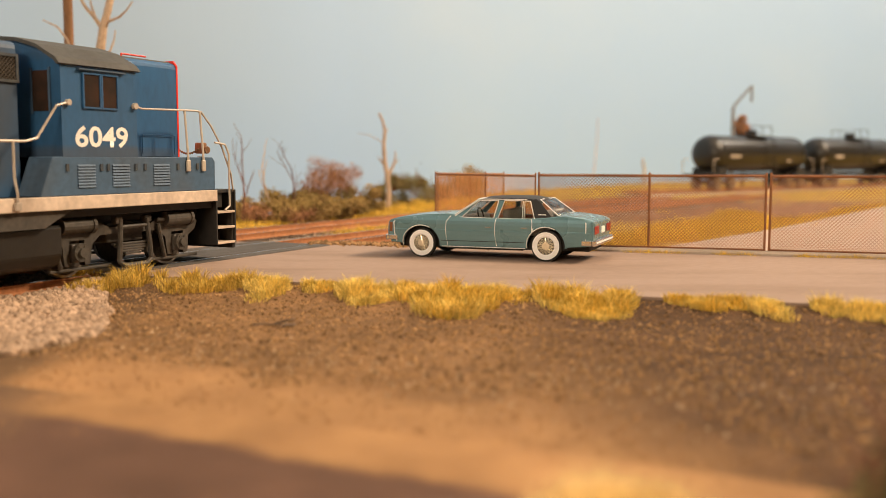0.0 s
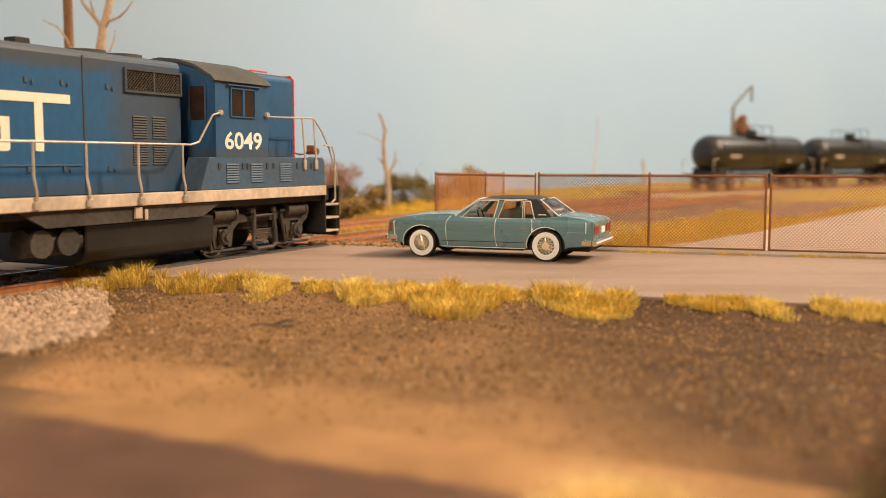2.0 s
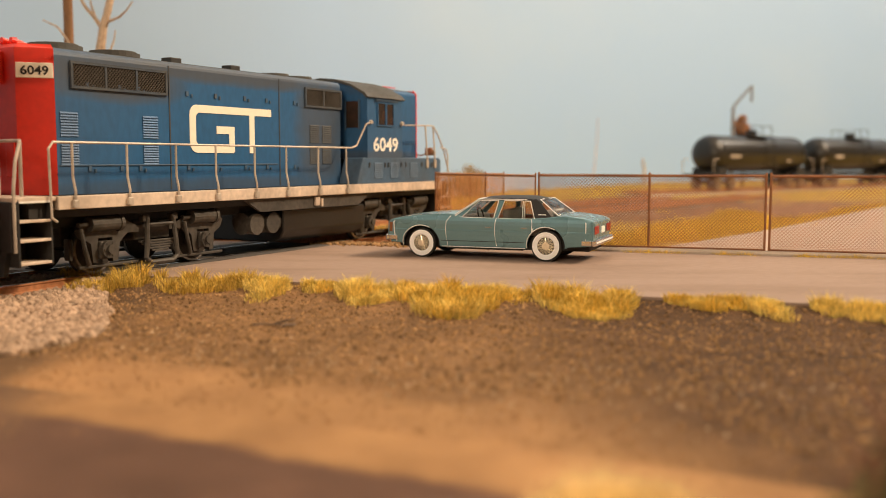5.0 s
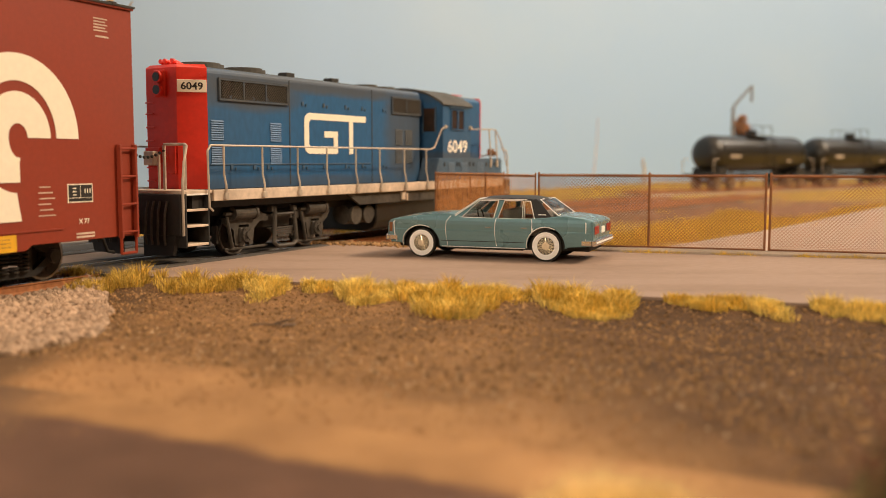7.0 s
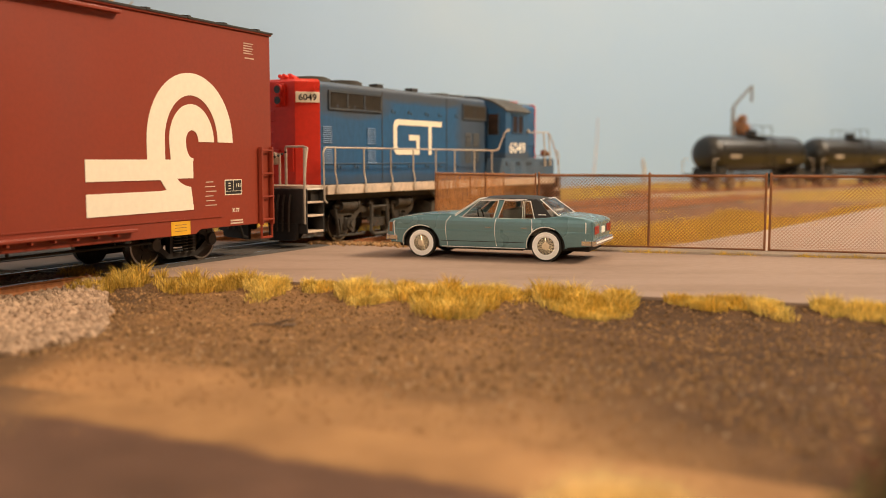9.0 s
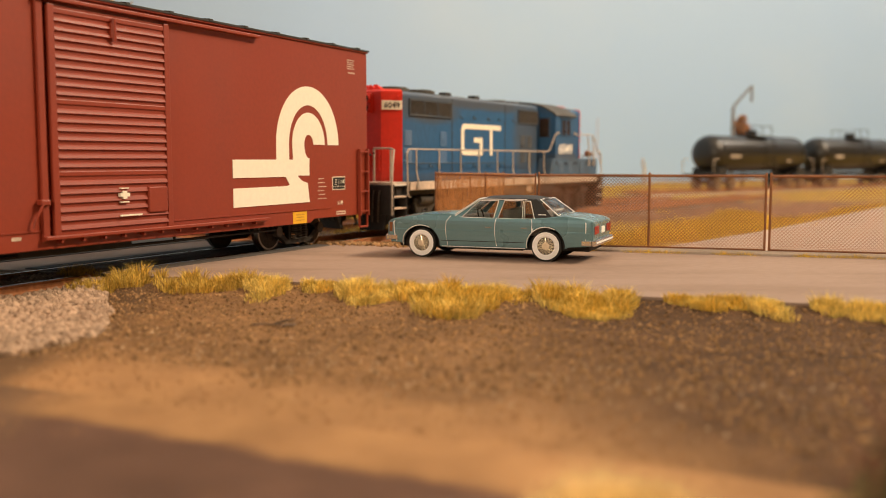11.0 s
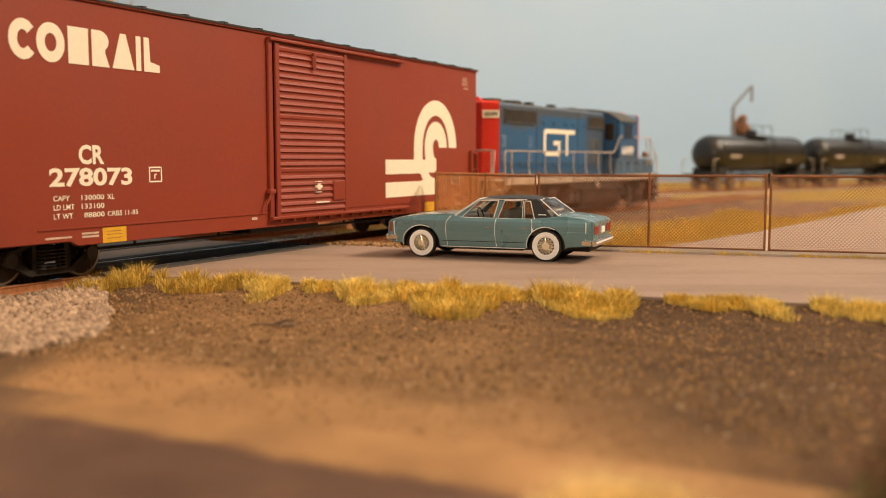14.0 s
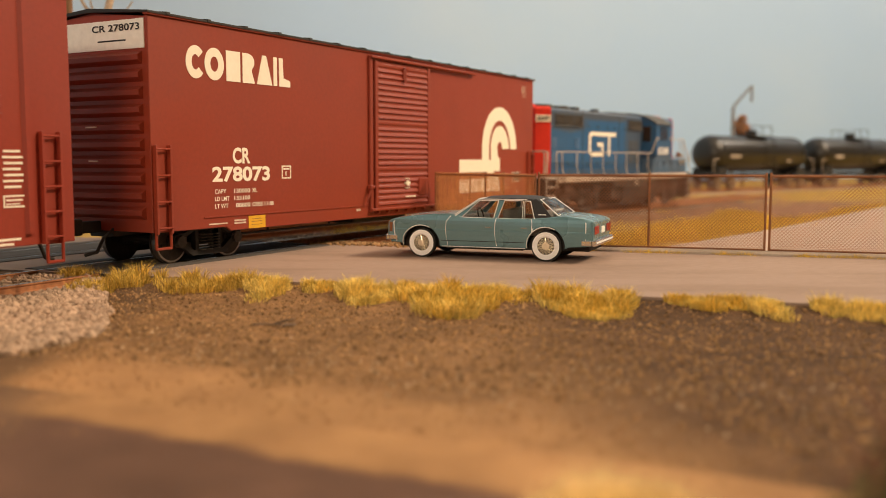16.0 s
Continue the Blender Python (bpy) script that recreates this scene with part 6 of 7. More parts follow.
        g = part(name, bm, GLAZING, S, "clear plastic screen")
        ring = [(a[0] - 0.06, -a[2], a[1]), (b[0] - 0.06, -b[2], b[1]), (b[0], 0, b[1]), (b[0] - 0.06, b[2], b[1]), (a[0] - 0.06, a[2], a[1]), (a[0], 0, a[1]), (a[0] - 0.06, -a[2], a[1])]
        part("screen_trim", tube(bmesh.new(), ring, 0.011, 6), ALU, g)
    pane("windscreen", (0.74, 1.00, 0.82), (0.22, 1.36, 0.63))
    pane("rear_window", (-1.66, 1.02, 0.78), (-1.22, 1.355, 0.63))
    # tail
    part("tail_panel", box(bmesh.new(), (-2.53, -0.90, 0.42), (-2.42, 0.90, 0.90), 0.02), TEAL, S)
    part("tail_trim", box(bmesh.new(), (-2.545, -0.86, 0.56), (-2.525, 0.86, 0.86), 0.008), TEAL, S)
    for s in (-1, 1):
        for k in range(3):
            y = s * (0.80 - k * 0.15)
            part("tail_lamp", box(bmesh.new(), (-2.565, y - 0.055, 0.62), (-2.535, y + 0.055, 0.80), 0.012), LAMP_RED, S, "rectangular tail lamp")
    part("number_plate", box(bmesh.new(), (-2.565, -0.15, 0.62), (-2.54, 0.15, 0.76), 0.005), WHITE, S)

    def bumper(x0, x1, z0, z1, e):
        bm = box(bmesh.new(), (min(x0, x1), -0.95, z0), (max(x0, x1), 0.95, z1), 0.03)
        for s in (-1, 1):
            box(bm, (min(x0, x0 - e * 0.22), min(s * 0.90, s * 0.965), z0 + 0.01), (max(x0, x0 - e * 0.22), max(s * 0.90, s * 0.965), z1 - 0.01), 0.02)
        b = part("bumper", bm, CHROME, S, "chrome bumper")
        part("bumper_strip", box(bmesh.new(), (min(x1, x1 + e * 0.012), -0.9, (z0 + z1) / 2 - 0.02), (max(x1, x1 + e * 0.012), 0.9, (z0 + z1) / 2 + 0.02), 0.004), ALU, b)
    bumper(-2.50, -2.60, 0.37, 0.51, -1)
    bumper(2.28, 2.37, 0.38, 0.52, 1)
    part("grille", box(bmesh.new(), (2.25, -0.45, 0.55), (2.33, 0.45, 0.80), 0.01), CHROME, S)
    for s in (-1, 1):
        part("headlamp", box(bmesh.new(), (2.26, min(s * 0.48, s * 0.86), 0.60), (2.33, max(s * 0.48, s * 0.86), 0.79), 0.015), WHITE, S, "paired square headlamps")
    part("nose_panel", box(bmesh.new(), (2.10, -0.88, 0.40), (2.28, 0.88, 0.82), 0.02), TEAL, S)
    # interior
    for x, mat in ((0.05, SEAT), (-0.95, SEAT)):
        bm = box(bmesh.new(), (x - 0.55, -0.7, 0.55), (x + 0.05, 0.7, 0.78), 0.05)
        box(bm, (x - 0.62, -0.68, 0.70), (x - 0.45, 0.68, 1.13), 0.05, None)
        part("seat", bm, SEAT, S, "grey bench seat")
    part("dashboard", box(bmesh.new(), (0.35, -0.78, 0.75), (0.70, 0.78, 0.97), 0.04), SEAT, S)
    part("door_lining", box(bmesh.new(), (-1.2, -0.79, 0.6), (0.5, -0.76, 0.93)), SEAT_RED, S, "salmon door lining")
    bm = bmesh.new()
    ring = [(0.22 + 0.04 * math.sin(a), 0.36 + 0.17 * math.cos(a), 0.98 + 0.16 * math.sin(a)) for a in np.linspace(0, 6.283, 15)]
    tube(bm, ring, 0.015, 6)
    part("steering_wheel", bm, BLACK, S)
    # wheels
    for x, r in ((1.485, 0.335), (-1.470, 0.345)):
        for s in (-1, 1):
            bm = bmesh.new()
            cyl(bm, (0, -0.095, 0), (0, 0.085, 0), r, 36)
            bmesh.ops.bevel(bm, geom=[e for e in bm.edges if len(e.link_faces) == 2 and any(len(f.verts) > 4 for f in e.link_faces)], offset=0.03, segments=2, affect="EDGES")
            w = part("wheel", bm, RUBBER, S, "whitewall tyre")
            w.matrix_local = placed(x, s * 0.80, r, 0, 0, 0 if s > 0 else 180)

            def ringface(r0, r1, y0, y1, mat, name, label):
                b = bmesh.new()
                n = 40
                va = [b.verts.new((r0 * math.cos(i * 6.2832 / n), y0, r0 * math.sin(i * 6.2832 / n))) for i in range(n)]
                vb = [b.verts.new((r1 * math.cos(i * 6.2832 / n), y1, r1 * math.sin(i * 6.2832 / n))) for i in range(n)]
                vc = [b.verts.new((r1 * math.cos(i * 6.2832 / n), y1 - 0.03, r1 * math.sin(i * 6.2832 / n))) for i in range(n)]
                for i in range(n):
                    b.faces.new((va[i], va[(i + 1) % n], vb[(i + 1) % n], vb[i]))
                    b.faces.new((vb[i], vb[(i + 1) % n], vc[(i + 1) % n], vc[i]))
                bmesh.ops.recalc_face_normals(b, faces=b.faces[:])
                return part(name, b, mat, w, label)
            ringface(r * 0.66, r * 0.89, 0.094, 0.094, WHITEWALL, "whitewall", "white sidewall band")
            ringface(r * 0.56, r * 0.66, 0.085, 0.104, ALU, "rim", "bright wheel rim")
            b = cyl(bmesh.new(), (0, 0.06, 0), (0, 0.083, 0), r * 0.58, 32)
            part("wheel_disc", b, DISC, w)
            b = bmesh.new()
            for i in range(28):
                a = i * 6.2832 / 28
                a2 = a + 0.30 * (1 if i % 2 else -1)
                cyl(b, (0.11 * r * math.cos(a) * 2, 0.105, 0.11 * r * math.sin(a) * 2), (0.56 * r * math.cos(a2), 0.088, 0.56 * r * math.sin(a2)), 0.010, 4)
            part("wire_spokes", b, GOLD, w, "golden wire spokes")
            part("hub", cyl(cyl(bmesh.new(), (0, 0.07, 0), (0, 0.112, 0), r * 0.25, 20), (0, 0.11, 0), (0, 0.125, 0), r * 0.12, 14), GOLD, w)
    return S


# ---- tank cars on the far track ----
def build_tank_car():
    T = thing("tank_car", "dusty black tank car with dome platform on the far track", "tank car", "tank cars on the far track")
    R, H, Z = 1.38, 6.25, 2.62
    bm = bmesh.new()
    n = 40
    rings = []
    for x, r in [(-H, 0.02), (-H + 0.02, 0.45), (-H + 0.12, 0.85), (-H + 0.32, 1.15), (-H + 0.62, 1.33), (-H + 0.85, R), (H - 0.85, R), (H - 0.62, 1.33), (H - 0.32, 1.15), (H - 0.12, 0.85), (H - 0.02, 0.45), (H, 0.02)]:
        rings.append([bm.verts.new((x, r * math.cos(i * 6.2832 / n), Z + r * math.sin(i * 6.2832 / n))) for i in range(n)])
    for a, b in zip(rings, rings[1:]):
        for i in range(n):
            bm.faces.new((a[i], a[(i + 1) % n], b[(i + 1) % n], b[i]))
    bmesh.ops.recalc_face_normals(bm, faces=bm.faces[:])
    tank = part("tank", bm, TANK, T, "dusty black tank shell", smooth=True)
    for x in (-5.2, 0.2, 5.2):
        part("tank_band", cyl(bmesh.new(), (x - 0.05, 0, Z), (x + 0.05, 0, Z), R + 0.02, 40), TANK, tank)
    bm = cyl(cyl(bmesh.new(), (0, 0, Z + R - 0.1), (0, 0, Z + R + 0.38), 0.42, 20), (0, 0, Z + R + 0.38), (0, 0, Z + R + 0.46), 0.47, 20)
    part("dome", bm, BLACK, T, "valve dome")
    pf = part("platform", box(bmesh.new(), (-1.3, -1.0, Z + R - 0.03), (1.3, 1.0, Z + R + 0.04), 0.01), BLACK, T, "walkway platform round the dome")
    for y in (-0.98, 0.98):
        bm = tube(bmesh.new(), [(-1.25, y, Z + R), (-1.25, y, Z + R + 0.75), (1.25, y, Z + R + 0.75), (1.25, y, Z + R)], 0.03, 6)
        tube(bm, [(0, y, Z + R), (0, y, Z + R + 0.75)], 0.03, 6)
        part("platform_rail", bm, BLACK, pf)
    for s in (-1, 1):
        part("label_panel", box(bmesh.new(), (-4.6, min(s * 1.37, s * 1.395), Z - 0.28), (-3.3, max(s * 1.37, s * 1.395), Z - 0.08)), RAILING, tank, "pale stencilled marking")
        part("side_marking", box(bmesh.new(), (3.0, min(s * 1.30, s * 1.33), Z - 0.62), (3.5, max(s * 1.30, s * 1.33), Z - 0.45)), RAILING, tank)
        bm = tube(bmesh.new(), [(0.9, s * 1.45, 1.1), (0.9, s * 1.2, Z + R)], 0.03, 6)
        tube(bm, [(1.3, s * 1.45, 1.1), (1.3, s * 1.2, Z + R)], 0.03, 6)
        part("ladder", bm, BLACK, T)
        bm = tube(bmesh.new(), [(-6.6, s * 1.4, 1.15), (-6.6, s * 1.4, 2.2), (-6.0, s * 1.4, 2.2)], 0.03, 6)
        tube(bm, [(6.6, s * 1.4, 1.15), (6.6, s * 1.4, 2.2), (6.0, s * 1.4, 2.2)], 0.03, 6)
        part("end_rail", bm, RAILING, T)
    bm = box(bmesh.new(), (-6.7, -0.35, 0.8), (6.7, 0.35, 1.15), 0.02)
    for x in (-5.2, 5.2):
        box(bm, (x - 1.4, -1.45, 0.95), (x + 1.4, 1.45, 1.12), 0.02)
        box(bm, (x - 0.5, -1.2, 1.1), (x + 0.5, 1.2, 1.6), 0.02)
    part("underframe", bm, BLACK, T)
    for x in (-4.7, 4.7):
        tr = part("truck", box(bmesh.new(), (x - 1.2, -1.05, 0.35), (x + 1.2, 1.05, 0.65), 0.04), BLACK, T)
        for ax in (-0.89, 0.89):
            b = bmesh.new()
            for s in (-1, 1):
                cyl(b, (x + ax, s * 0.69, 0.46), (x + ax, s * 1.06, 0.46), 0.46, 22)
            part("wheel", b, STEEL, tr, "bright wheel face")
    for e in (-1, 1):
        part("coupler", box(bmesh.new(), (min(e * 6.5, e * 7.25), -0.14, 0.72), (max(e * 6.5, e * 7.25), 0.14, 1.0), 0.03), BLACK, T)
    return T


TANK_DIR = radians(38)
TX, TY = math.cos(TANK_DIR), math.sin(TANK_DIR)
T0 = (19.25 + 6.25 * TX, 71.5 + 6.25 * TY)
first_tank = build_tank_car()
first_tank.matrix_world = placed(T0[0], T0[1], 0.05, 0, 0, 38)
for i in (1, 2):
    copy_thing(first_tank, placed(T0[0] + i * 14.6 * TX, T0[1] + i * 14.6 * TY, 0.05, 0, 0, 38))


def build_far_track():
    track = thing("railway_track", "far siding under the tank cars", "railway track", kind="structure", m=placed(T0[0], T0[1], 0.05, 0, 0, 38))
    for y in (-0.755, 0.755):
        part("rail", box(bmesh.new(), (-14, y - 0.04, -0.18), (46, y + 0.04, 0.0), 0.01), RUST_RAIL, track)
    bm = bmesh.new()
    slab(bm, [(-2.3, -0.5), (2.3, -0.5), (1.5, -0.22), (-1.5, -0.22)], 0, -14, 46)
    part("roadbed", bm, KERB, track)
    first = part("sleeper", box(bmesh.new(), (-0.115, -1.3, -0.15), (0.115, 1.3, 0), 0.015), TIE, track)
    for i in range(100):
        ob = first if i == 0 else new("sleeper", first.data)
        ob.parent = track
        ob.matrix_local = placed(-13.6 + i * 0.58, 0, -0.17)


build_far_track()


def build_loading_arm():
    A = thing("loading_arm", "thin grey loading arm standing behind the tank cars", "loading arm")
    bm = tube(bmesh.new(), [(25.6, 85, -0.3), (25.6, 85, 6.9)], 0.16, 12)
    part("post", bm, ARM_GREY, A)
    part("boom", tube(bmesh.new(), [(25.6, 85, 6.9), (27.2, 85, 8.7)], 0.11, 10), ARM_GREY, A)
    part("drop_pipe", tube(bmesh.new(), [(27.2, 85, 8.7), (27.2, 85, 7.3)], 0.11, 10), ARM_GREY, A)


build_loading_arm()


# ---- plants and poles ----
def limbs(bm, rng, base, way, length, r, depth, spread=0.55, tips=None):
    """A forked, tapering, crooked branch."""
    p, d = Vector(base), Vector(way).normalized()
    steps = 4
    for i in range(steps):
        q = p + d * (length / steps)
        cyl(bm, p, q, r * (1 - 0.13 * i), 6 if depth > 1 else 5, r * (1 - 0.13 * (i + 1)))
        p = q
        d = (d + Vector((rng.uniform(-1, 1), rng.uniform(-1, 1), rng.uniform(-0.4, 0.7))) * 0.17).normalized()
        if depth > 0 and i >= 1:
            side = (d + Vector((rng.uniform(-1, 1), rng.uniform(-1, 1), rng.uniform(-0.2, 0.6))) * spread * 1.6).normalized()
            limbs(bm, rng, p, side, length * rng.uniform(0.4, 0.65), r * 0.5, depth - 1, spread, tips)
    if tips is not None:
        tips.append(p.copy())


def bare_tree(x, y, tall, r, seed, mat, label, lean=(0, 0, 1), depth=2, name="dead_tree"):
    t = thing(name, label, "tree", m=placed(x, y, SOIL - 0.02))
    rng = random.Random(seed)
    bm = bmesh.new()
    limbs(bm, rng, (0, 0, 0), lean, tall, r, depth)
    part("trunk", bm, mat, t, "bare forked trunk")
    return t


def leaf_cloud(name, rng, lumps, size, count, mat, parent, label=""):
    """Many small leaves in uneven lumps of (x, y, z, rx, ry, rz)."""
    verts, faces = [], []
    for lx, ly, lz, rx, ry, rz in lumps:
        for _ in range(count):
            v = Vector((rng.gauss(0, 1), rng.gauss(0, 1), rng.gauss(0, 1))).normalized() * (rng.random() ** 0.4)
            c = Vector((lx + v.x * rx, ly + v.y * ry, lz + v.z * rz))
            c += Vector((rng.gauss(0, 1), rng.gauss(0, 1), rng.gauss(0, 1))) * 0.10 * rx
            a = Vector((rng.gauss(0, 1), rng.gauss(0, 1), rng.gauss(0, 1))).normalized()
            b = a.orthogonal().normalized()
            s = size * rng.uniform(0.5, 1.3)
            n = len(verts)
            verts += [c - a * s, c + b * s * 0.5, c + a * s, c - b * s * 0.5]
            faces.append((n, n + 1, n + 2, n + 3))
    me = bpy.data.meshes.new(name)
    me.from_pydata([tuple(v * K) for v in verts], [], faces)
    me.materials.append(mat)
    ob = new(name, me)
    ob.parent = parent
    if label:
        ob["label"] = label
    return ob


def bush(x, y, wide, tall, seed, mat, label, twigs=None, count=170, leaf=0.07, name="bush"):
    b = thing(name, label, "bush", m=placed(x, y, SOIL - 0.02))
    rng = random.Random(seed)
    bm = bmesh.new()
    tips = []
    for i in range(6):
        a = i * 1.05 + rng.random()
        limbs(bm, rng, (0.1 * math.cos(a), 0.1 * math.sin(a), 0), (0.5 * math.cos(a) * wide / tall, 0.5 * math.sin(a) * wide / tall, 1), tall * rng.uniform(0.4, 0.62), 0.035, 2, 0.7, tips)
    part("stem", bm, twigs or TWIG, b, "thin forked stems")
    lumps = []
    for _ in range(9):
        a, d = rng.uniform(0, 6.28), rng.random() ** 0.5
        r = wide * (rng.uniform(0.34, 0.55) if name == "shrub" else rng.uniform(0.2, 0.38))
        lumps.append((wide * 0.62 * d * math.cos(a), wide * 0.62 * d * math.sin(a), tall * (rng.uniform(0.45, 0.9) if name == "shrub" else rng.uniform(0.2, 0.78)), r, r, r * 0.8))
    leaf_cloud("foliage", rng, lumps, leaf, count, mat, b, "uneven clumps of small leaves")
    return b


def build_plants():
    # hedge row left of the crossing
    for x, y, w, h, seed, mat, label in (
            (-7.6, 37.0, 0.9, 0.95, 1, LEAF, "low olive foam bush on the bank"), (-6.6, 38.2, 1.1, 1.25, 2, LEAF, "olive foam bush beside the track"),
            (-6.0, 40.0, 1.2, 1.5, 3, LEAF_DARK, "dark green bush in the hedge row"), (-5.2, 39.0, 1.1, 1.35, 4, LEAF, "olive bush in the hedge row"),
            (-4.3, 40.5, 1.1, 1.4, 5, LEAF_DARK, "dark green bush beside the reddish shrub"), (-3.6, 43.5, 1.0, 1.35, 6, LEAF, "olive bush near the dead tree"),
            (-2.9, 48.0, 1.1, 1.7, 7, LEAF_DARK, "dark green bush by the dead tree"), (-1.7, 50.0, 1.3, 1.9, 8, LEAF_DARK, "dark green bush in the far hedge"), (-0.4, 56.0, 1.5, 1.5, 9, LEAF_DARK, "low dark bush far behind the fence"),
            (1.2, 60.0, 1.5, 1.6, 21, LEAF_DARK, "low dark bush far behind the fence"), (1.7, 62.0, 1.3, 2.2, 22, LEAF, "rounded olive bush far behind the fence"), (-8.6, 36.6, 0.8, 0.8, 10, LEAF, "low olive bush on the bank"),
            (-6.2, 36.6, 1.0, 1.0, 11, LEAF, "olive foam bush on the bank"), (-5.0, 37.2, 1.1, 1.05, 12, LEAF, "olive foam bush on the bank"), (-3.9, 38.6, 1.0, 1.0, 13, LEAF, "olive foam bush on the bank")):
        bush(x, y, w * 1.2, h * 1.08, seed, mat, label, None, 420, 0.055)
    bush(-5.1, 39.6, 1.25, 2.7, 31, LEAF_RUST, "reddish brown twiggy shrub with thin leaves", TWIG, 420, 0.034, "shrub")
    bush(-4.3, 40.2, 1.05, 2.3, 32, LEAF_RUST, "rusty twiggy shrub beside the hedge", TWIG, 420, 0.034, "shrub")
    bush(-7.0, 36.2, 0.8, 0.7, 33, LEAF_RUST, "low rusty brush beside the track", TWIG, 100, 0.05, "shrub")
    bush(-5.6, 36.6, 0.9, 0.65, 34, LEAF_RUST, "low rusty brush by the ballast", TWIG, 100, 0.05, "shrub")
    bush(27.5, 88.0, 1.0, 7.0, 35, LEAF_RUST, "tall narrow rusty brown shrub behind the tank cars", TWIG, 420, 0.15, "shrub")
    snag = thing("dead_tree", "pale dead tree with broken forked top", "tree", m=placed(-2.70, 47.0, SOIL - 0.02))
    bm = bmesh.new()
    for line_pts, r0, r1 in (([(0, 0, 0), (0.03, 0.02, 0.9), (-0.02, 0, 1.6), (-0.16, 0.03, 2.4), (-0.20, 0, 3.2), (-0.14, 0.02, 3.9), (-0.24, 0, 4.35), (-0.42, 0, 4.75)], 0.15, 0.05),
                             ([(-0.02, 0, 1.6), (0.18, 0.05, 2.05), (0.32, 0.05, 2.35), (0.38, 0, 2.9)], 0.09, 0.03), ([(-0.10, 0.02, 2.1), (-0.38, 0, 2.5), (-0.50, 0, 2.65)], 0.06, 0.02),
                             ([(-0.2, 0, 3.3), (-0.9, 0.1, 3.7), (-1.5, 0.1, 3.8)], 0.02, 0.008), ([(-0.16, 0, 3.7), (0.02, 0, 4.0)], 0.04, 0.02), ([(0.3, 0.05, 2.3), (0.55, 0.1, 2.5)], 0.04, 0.015)):
        n = len(line_pts) - 1
        for i in range(n):
            cyl(bm, line_pts[i], line_pts[i + 1], r0 + (r1 - r0) * i / n, 8, r0 + (r1 - r0) * (i + 1) / n)
    part("trunk", bm, BARK, snag, "bare crooked trunk")
    bare_tree(-7.55, 36.0, 2.1, 0.05, 42, TWIG, "small crooked pale dead tree", (0.05, 0, 1), 2)
    bare_tree(-6.6, 37.0, 2.2, 0.05, 43, BARK, "thin pale dead sapling", (-0.1, 0, 1), 1)
    bare_tree(-5.9, 39.0, 2.2, 0.045, 46, TWIG, "bent brown dead sapling", (-0.25, 0, 1), 2)
    tall_tree = thing("dead_tree", "tall pale dead tree with bent branches behind the train", "tree", m=placed(-11.9, 33.2, SOIL - 0.02))
    bm = bmesh.new()
    for pts, r0, r1 in (([(0, 0, 0), (0.05, 0.05, 2.2), (-0.02, 0, 4.4), (0.13, 0, 6.0), (0.20, 0, 6.45), (0.29, 0, 7.0), (0.45, 0, 7.5), (0.58, 0.05, 8.1), (0.55, 0.1, 9.2)], 0.22, 0.10),
                        ([(0.24, 0, 6.97), (-0.04, 0.05, 7.37), (-0.32, 0.1, 7.67), (-0.54, 0.1, 8.05), (-0.70, 0.1, 8.8)], 0.085, 0.03), ([(0.02, 0.05, 7.3), (-0.12, 0.1, 7.7), (-0.21, 0.1, 8.1)], 0.05, 0.02),
                        ([(0.50, 0, 7.2), (0.87, -0.05, 7.33), (1.14, -0.1, 7.56), (1.36, -0.1, 7.87)], 0.05, 0.02), ([(0.12, 0, 5.9), (0.50, 0, 6.2), (0.63, 0.05, 6.57), (0.68, 0.05, 6.9)], 0.04, 0.02),
                        ([(-0.02, 0, 4.4), (-1.0, 0.1, 6.6), (-1.31, 0.1, 7.02), (-1.8, 0.1, 7.25)], 0.05, 0.02)):
        n = len(pts) - 1
        for i in range(n):
            cyl(bm, pts[i], pts[i + 1], r0 + (r1 - r0) * i / n, 8, r0 + (r1 - r0) * (i + 1) / n)
    part("trunk", bm, BARK, tall_tree, "bare bent trunk")
    bare_tree(13.0, 84.0, 6.2, 0.075, 45, material("pale_painted_tree", (0.62, 0.53, 0.52), 0.9, 0, 4, 0.1), "faint pale bare tree far off", (0.16, 0, 1), 0)
    bare_tree(18.5, 88.0, 2.6, 0.22, 47, RAILING, "faint grey stub far off", (0.02, 0, 1), 0)
    pole = thing("utility_pole", "brown wooden utility pole behind the train", "pole", m=placed(-12.95, 33.6, SOIL - 0.05))
    part("shaft", cyl(bmesh.new(), (0, 0, 0), (0, 0, 14.5), 0.17, 14, 0.15), POLE_WOOD, pole)
    part("crossarm", box(bmesh.new(), (-1.4, -0.08, 13.4), (1.4, 0.08, 13.65), 0.02), POLE_WOOD, pole)
    stick = thing("twig", "small dark dead twig lying on the soil", "twig", m=placed(-2.42, 14.0, soil_height(-2.42, 14.0)))
    bm = tube(bmesh.new(), [(-0.42, 0.06, 0.03), (-0.1, 0.0, 0.04), (0.2, -0.03, 0.03)], 0.012, 6)
    tube(bm, [(-0.1, 0, 0.04), (0.12, 0.08, 0.09), (0.22, 0.10, 0.10)], 0.016, 6)
    box(bm, (0.05, -0.06, 0.005), (0.24, 0.05, 0.05), 0.02)
    part("stem", bm, TIE, stick, "dark crooked twig")
    # dark scrub at the very front
    bush(2.42, 5.0, 0.55, 1.35, 51, LEAF_DARK, "dark scrub close to the camera", TWIG, 260, 0.05, "scrub")


build_sedan()
build_plants()


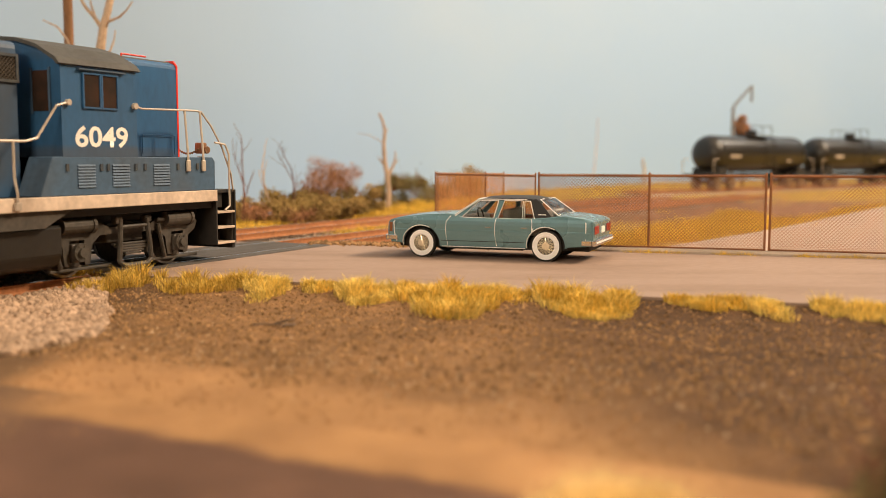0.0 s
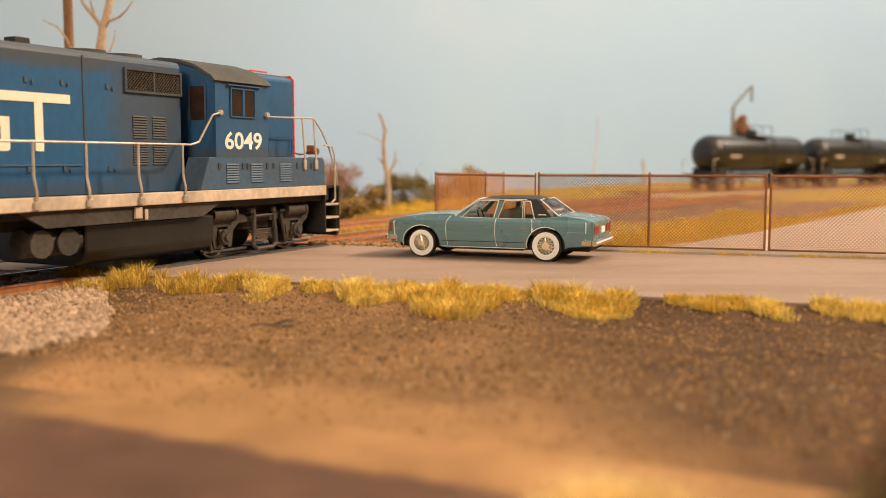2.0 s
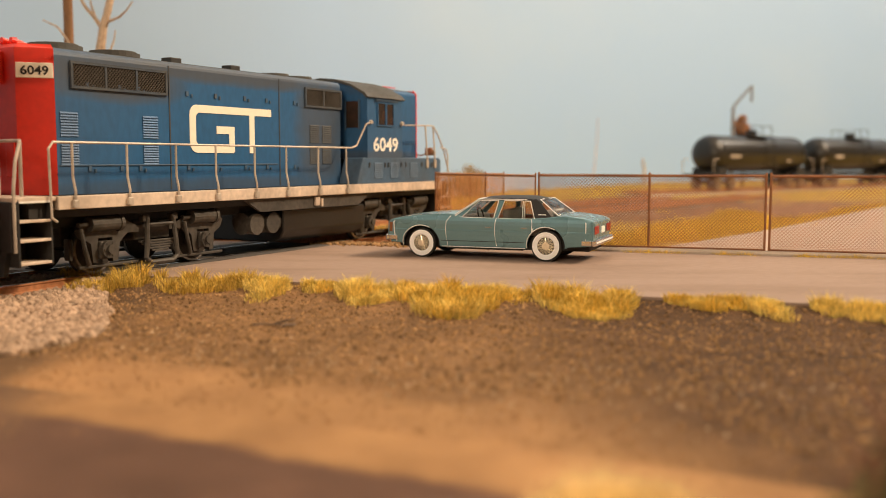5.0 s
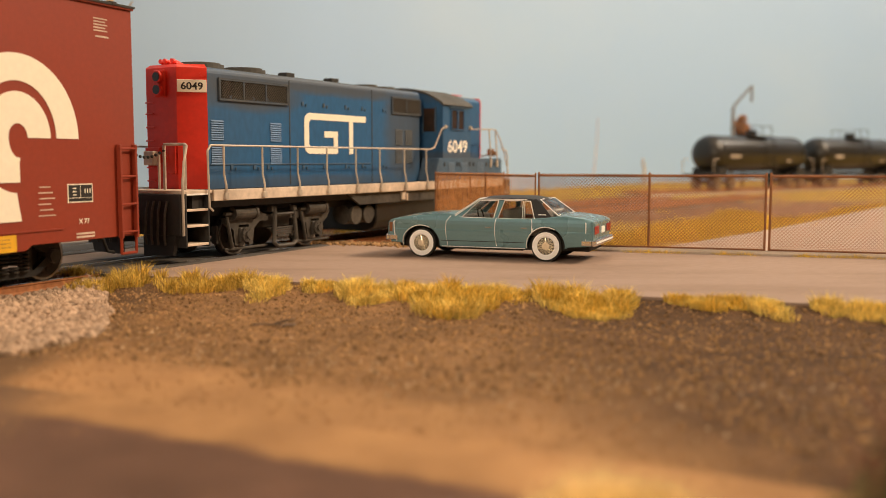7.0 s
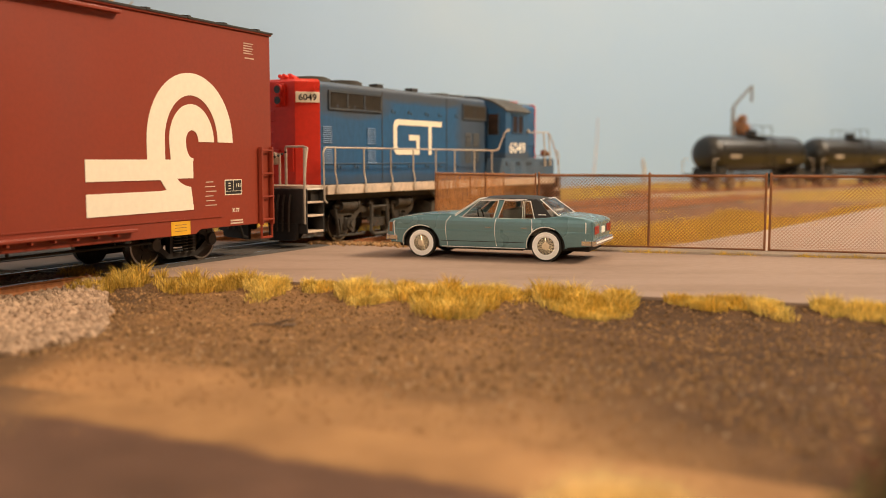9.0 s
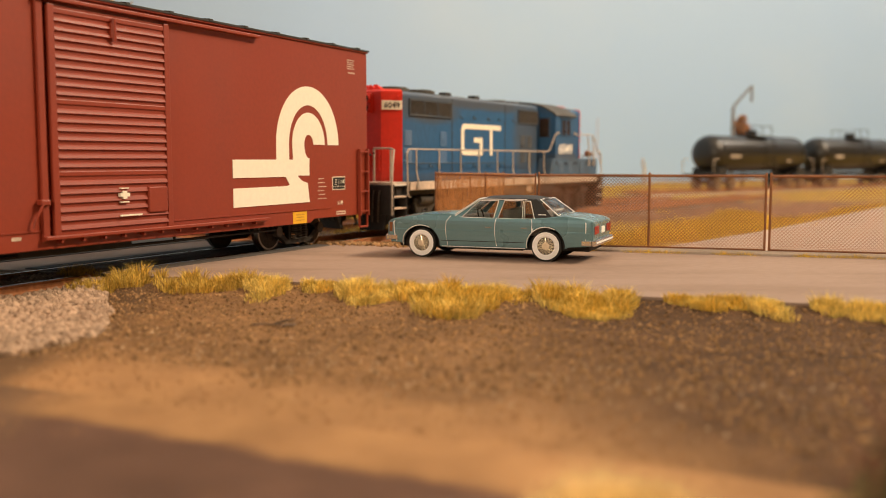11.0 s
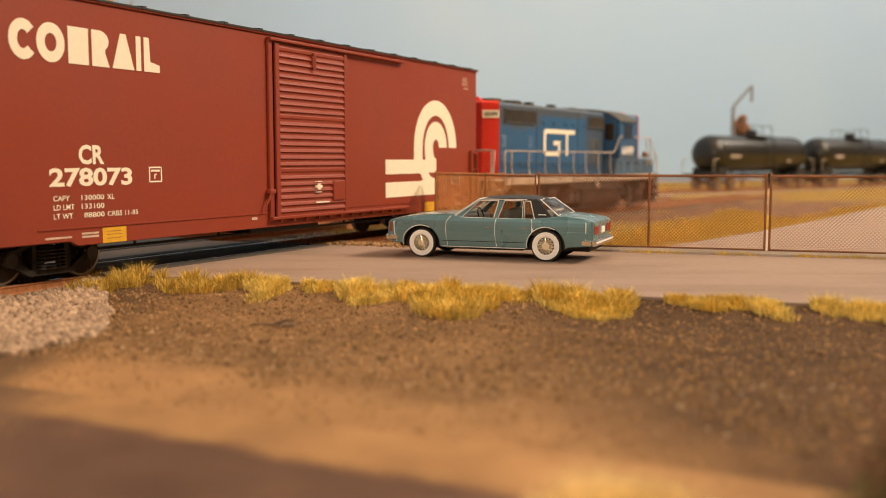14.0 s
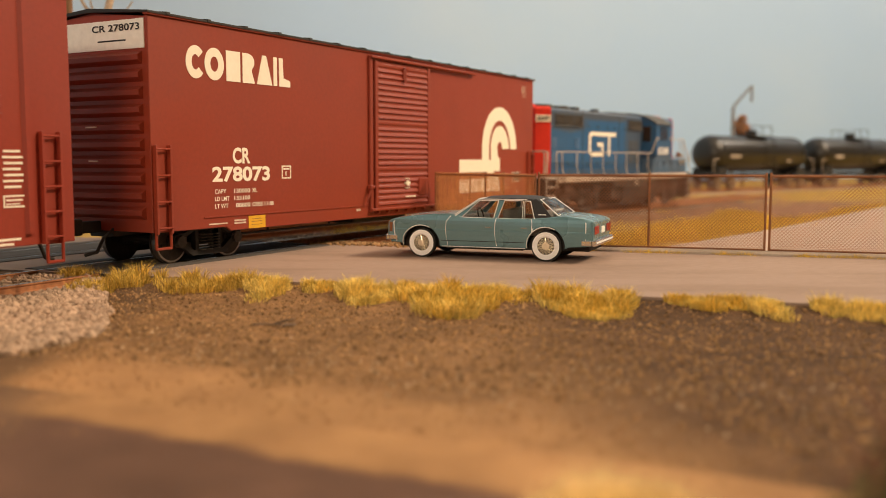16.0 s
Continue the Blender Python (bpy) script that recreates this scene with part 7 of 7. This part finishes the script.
# ---- what moves ----
def motions():
    for ob, back in ((loco, 0.0), (boxcar, -19.45), (boxcar_next, -40.27)):
        rows = []
        for t, s in RUN:
            x, y, a = line(s + back)
            rows.append((t, placed(x, y, 0, 0, 0, math.degrees(a))))
        walk(ob, rows)
    steps = [i * 0.25 for i in range(65)]
    for ob, x, r in wheels:
        start = RUN[0][1]
        walk(ob, [(t, placed(x, 0, r, 0, math.degrees((run_at(t) - start) / r), 0)) for t in steps])


motions()
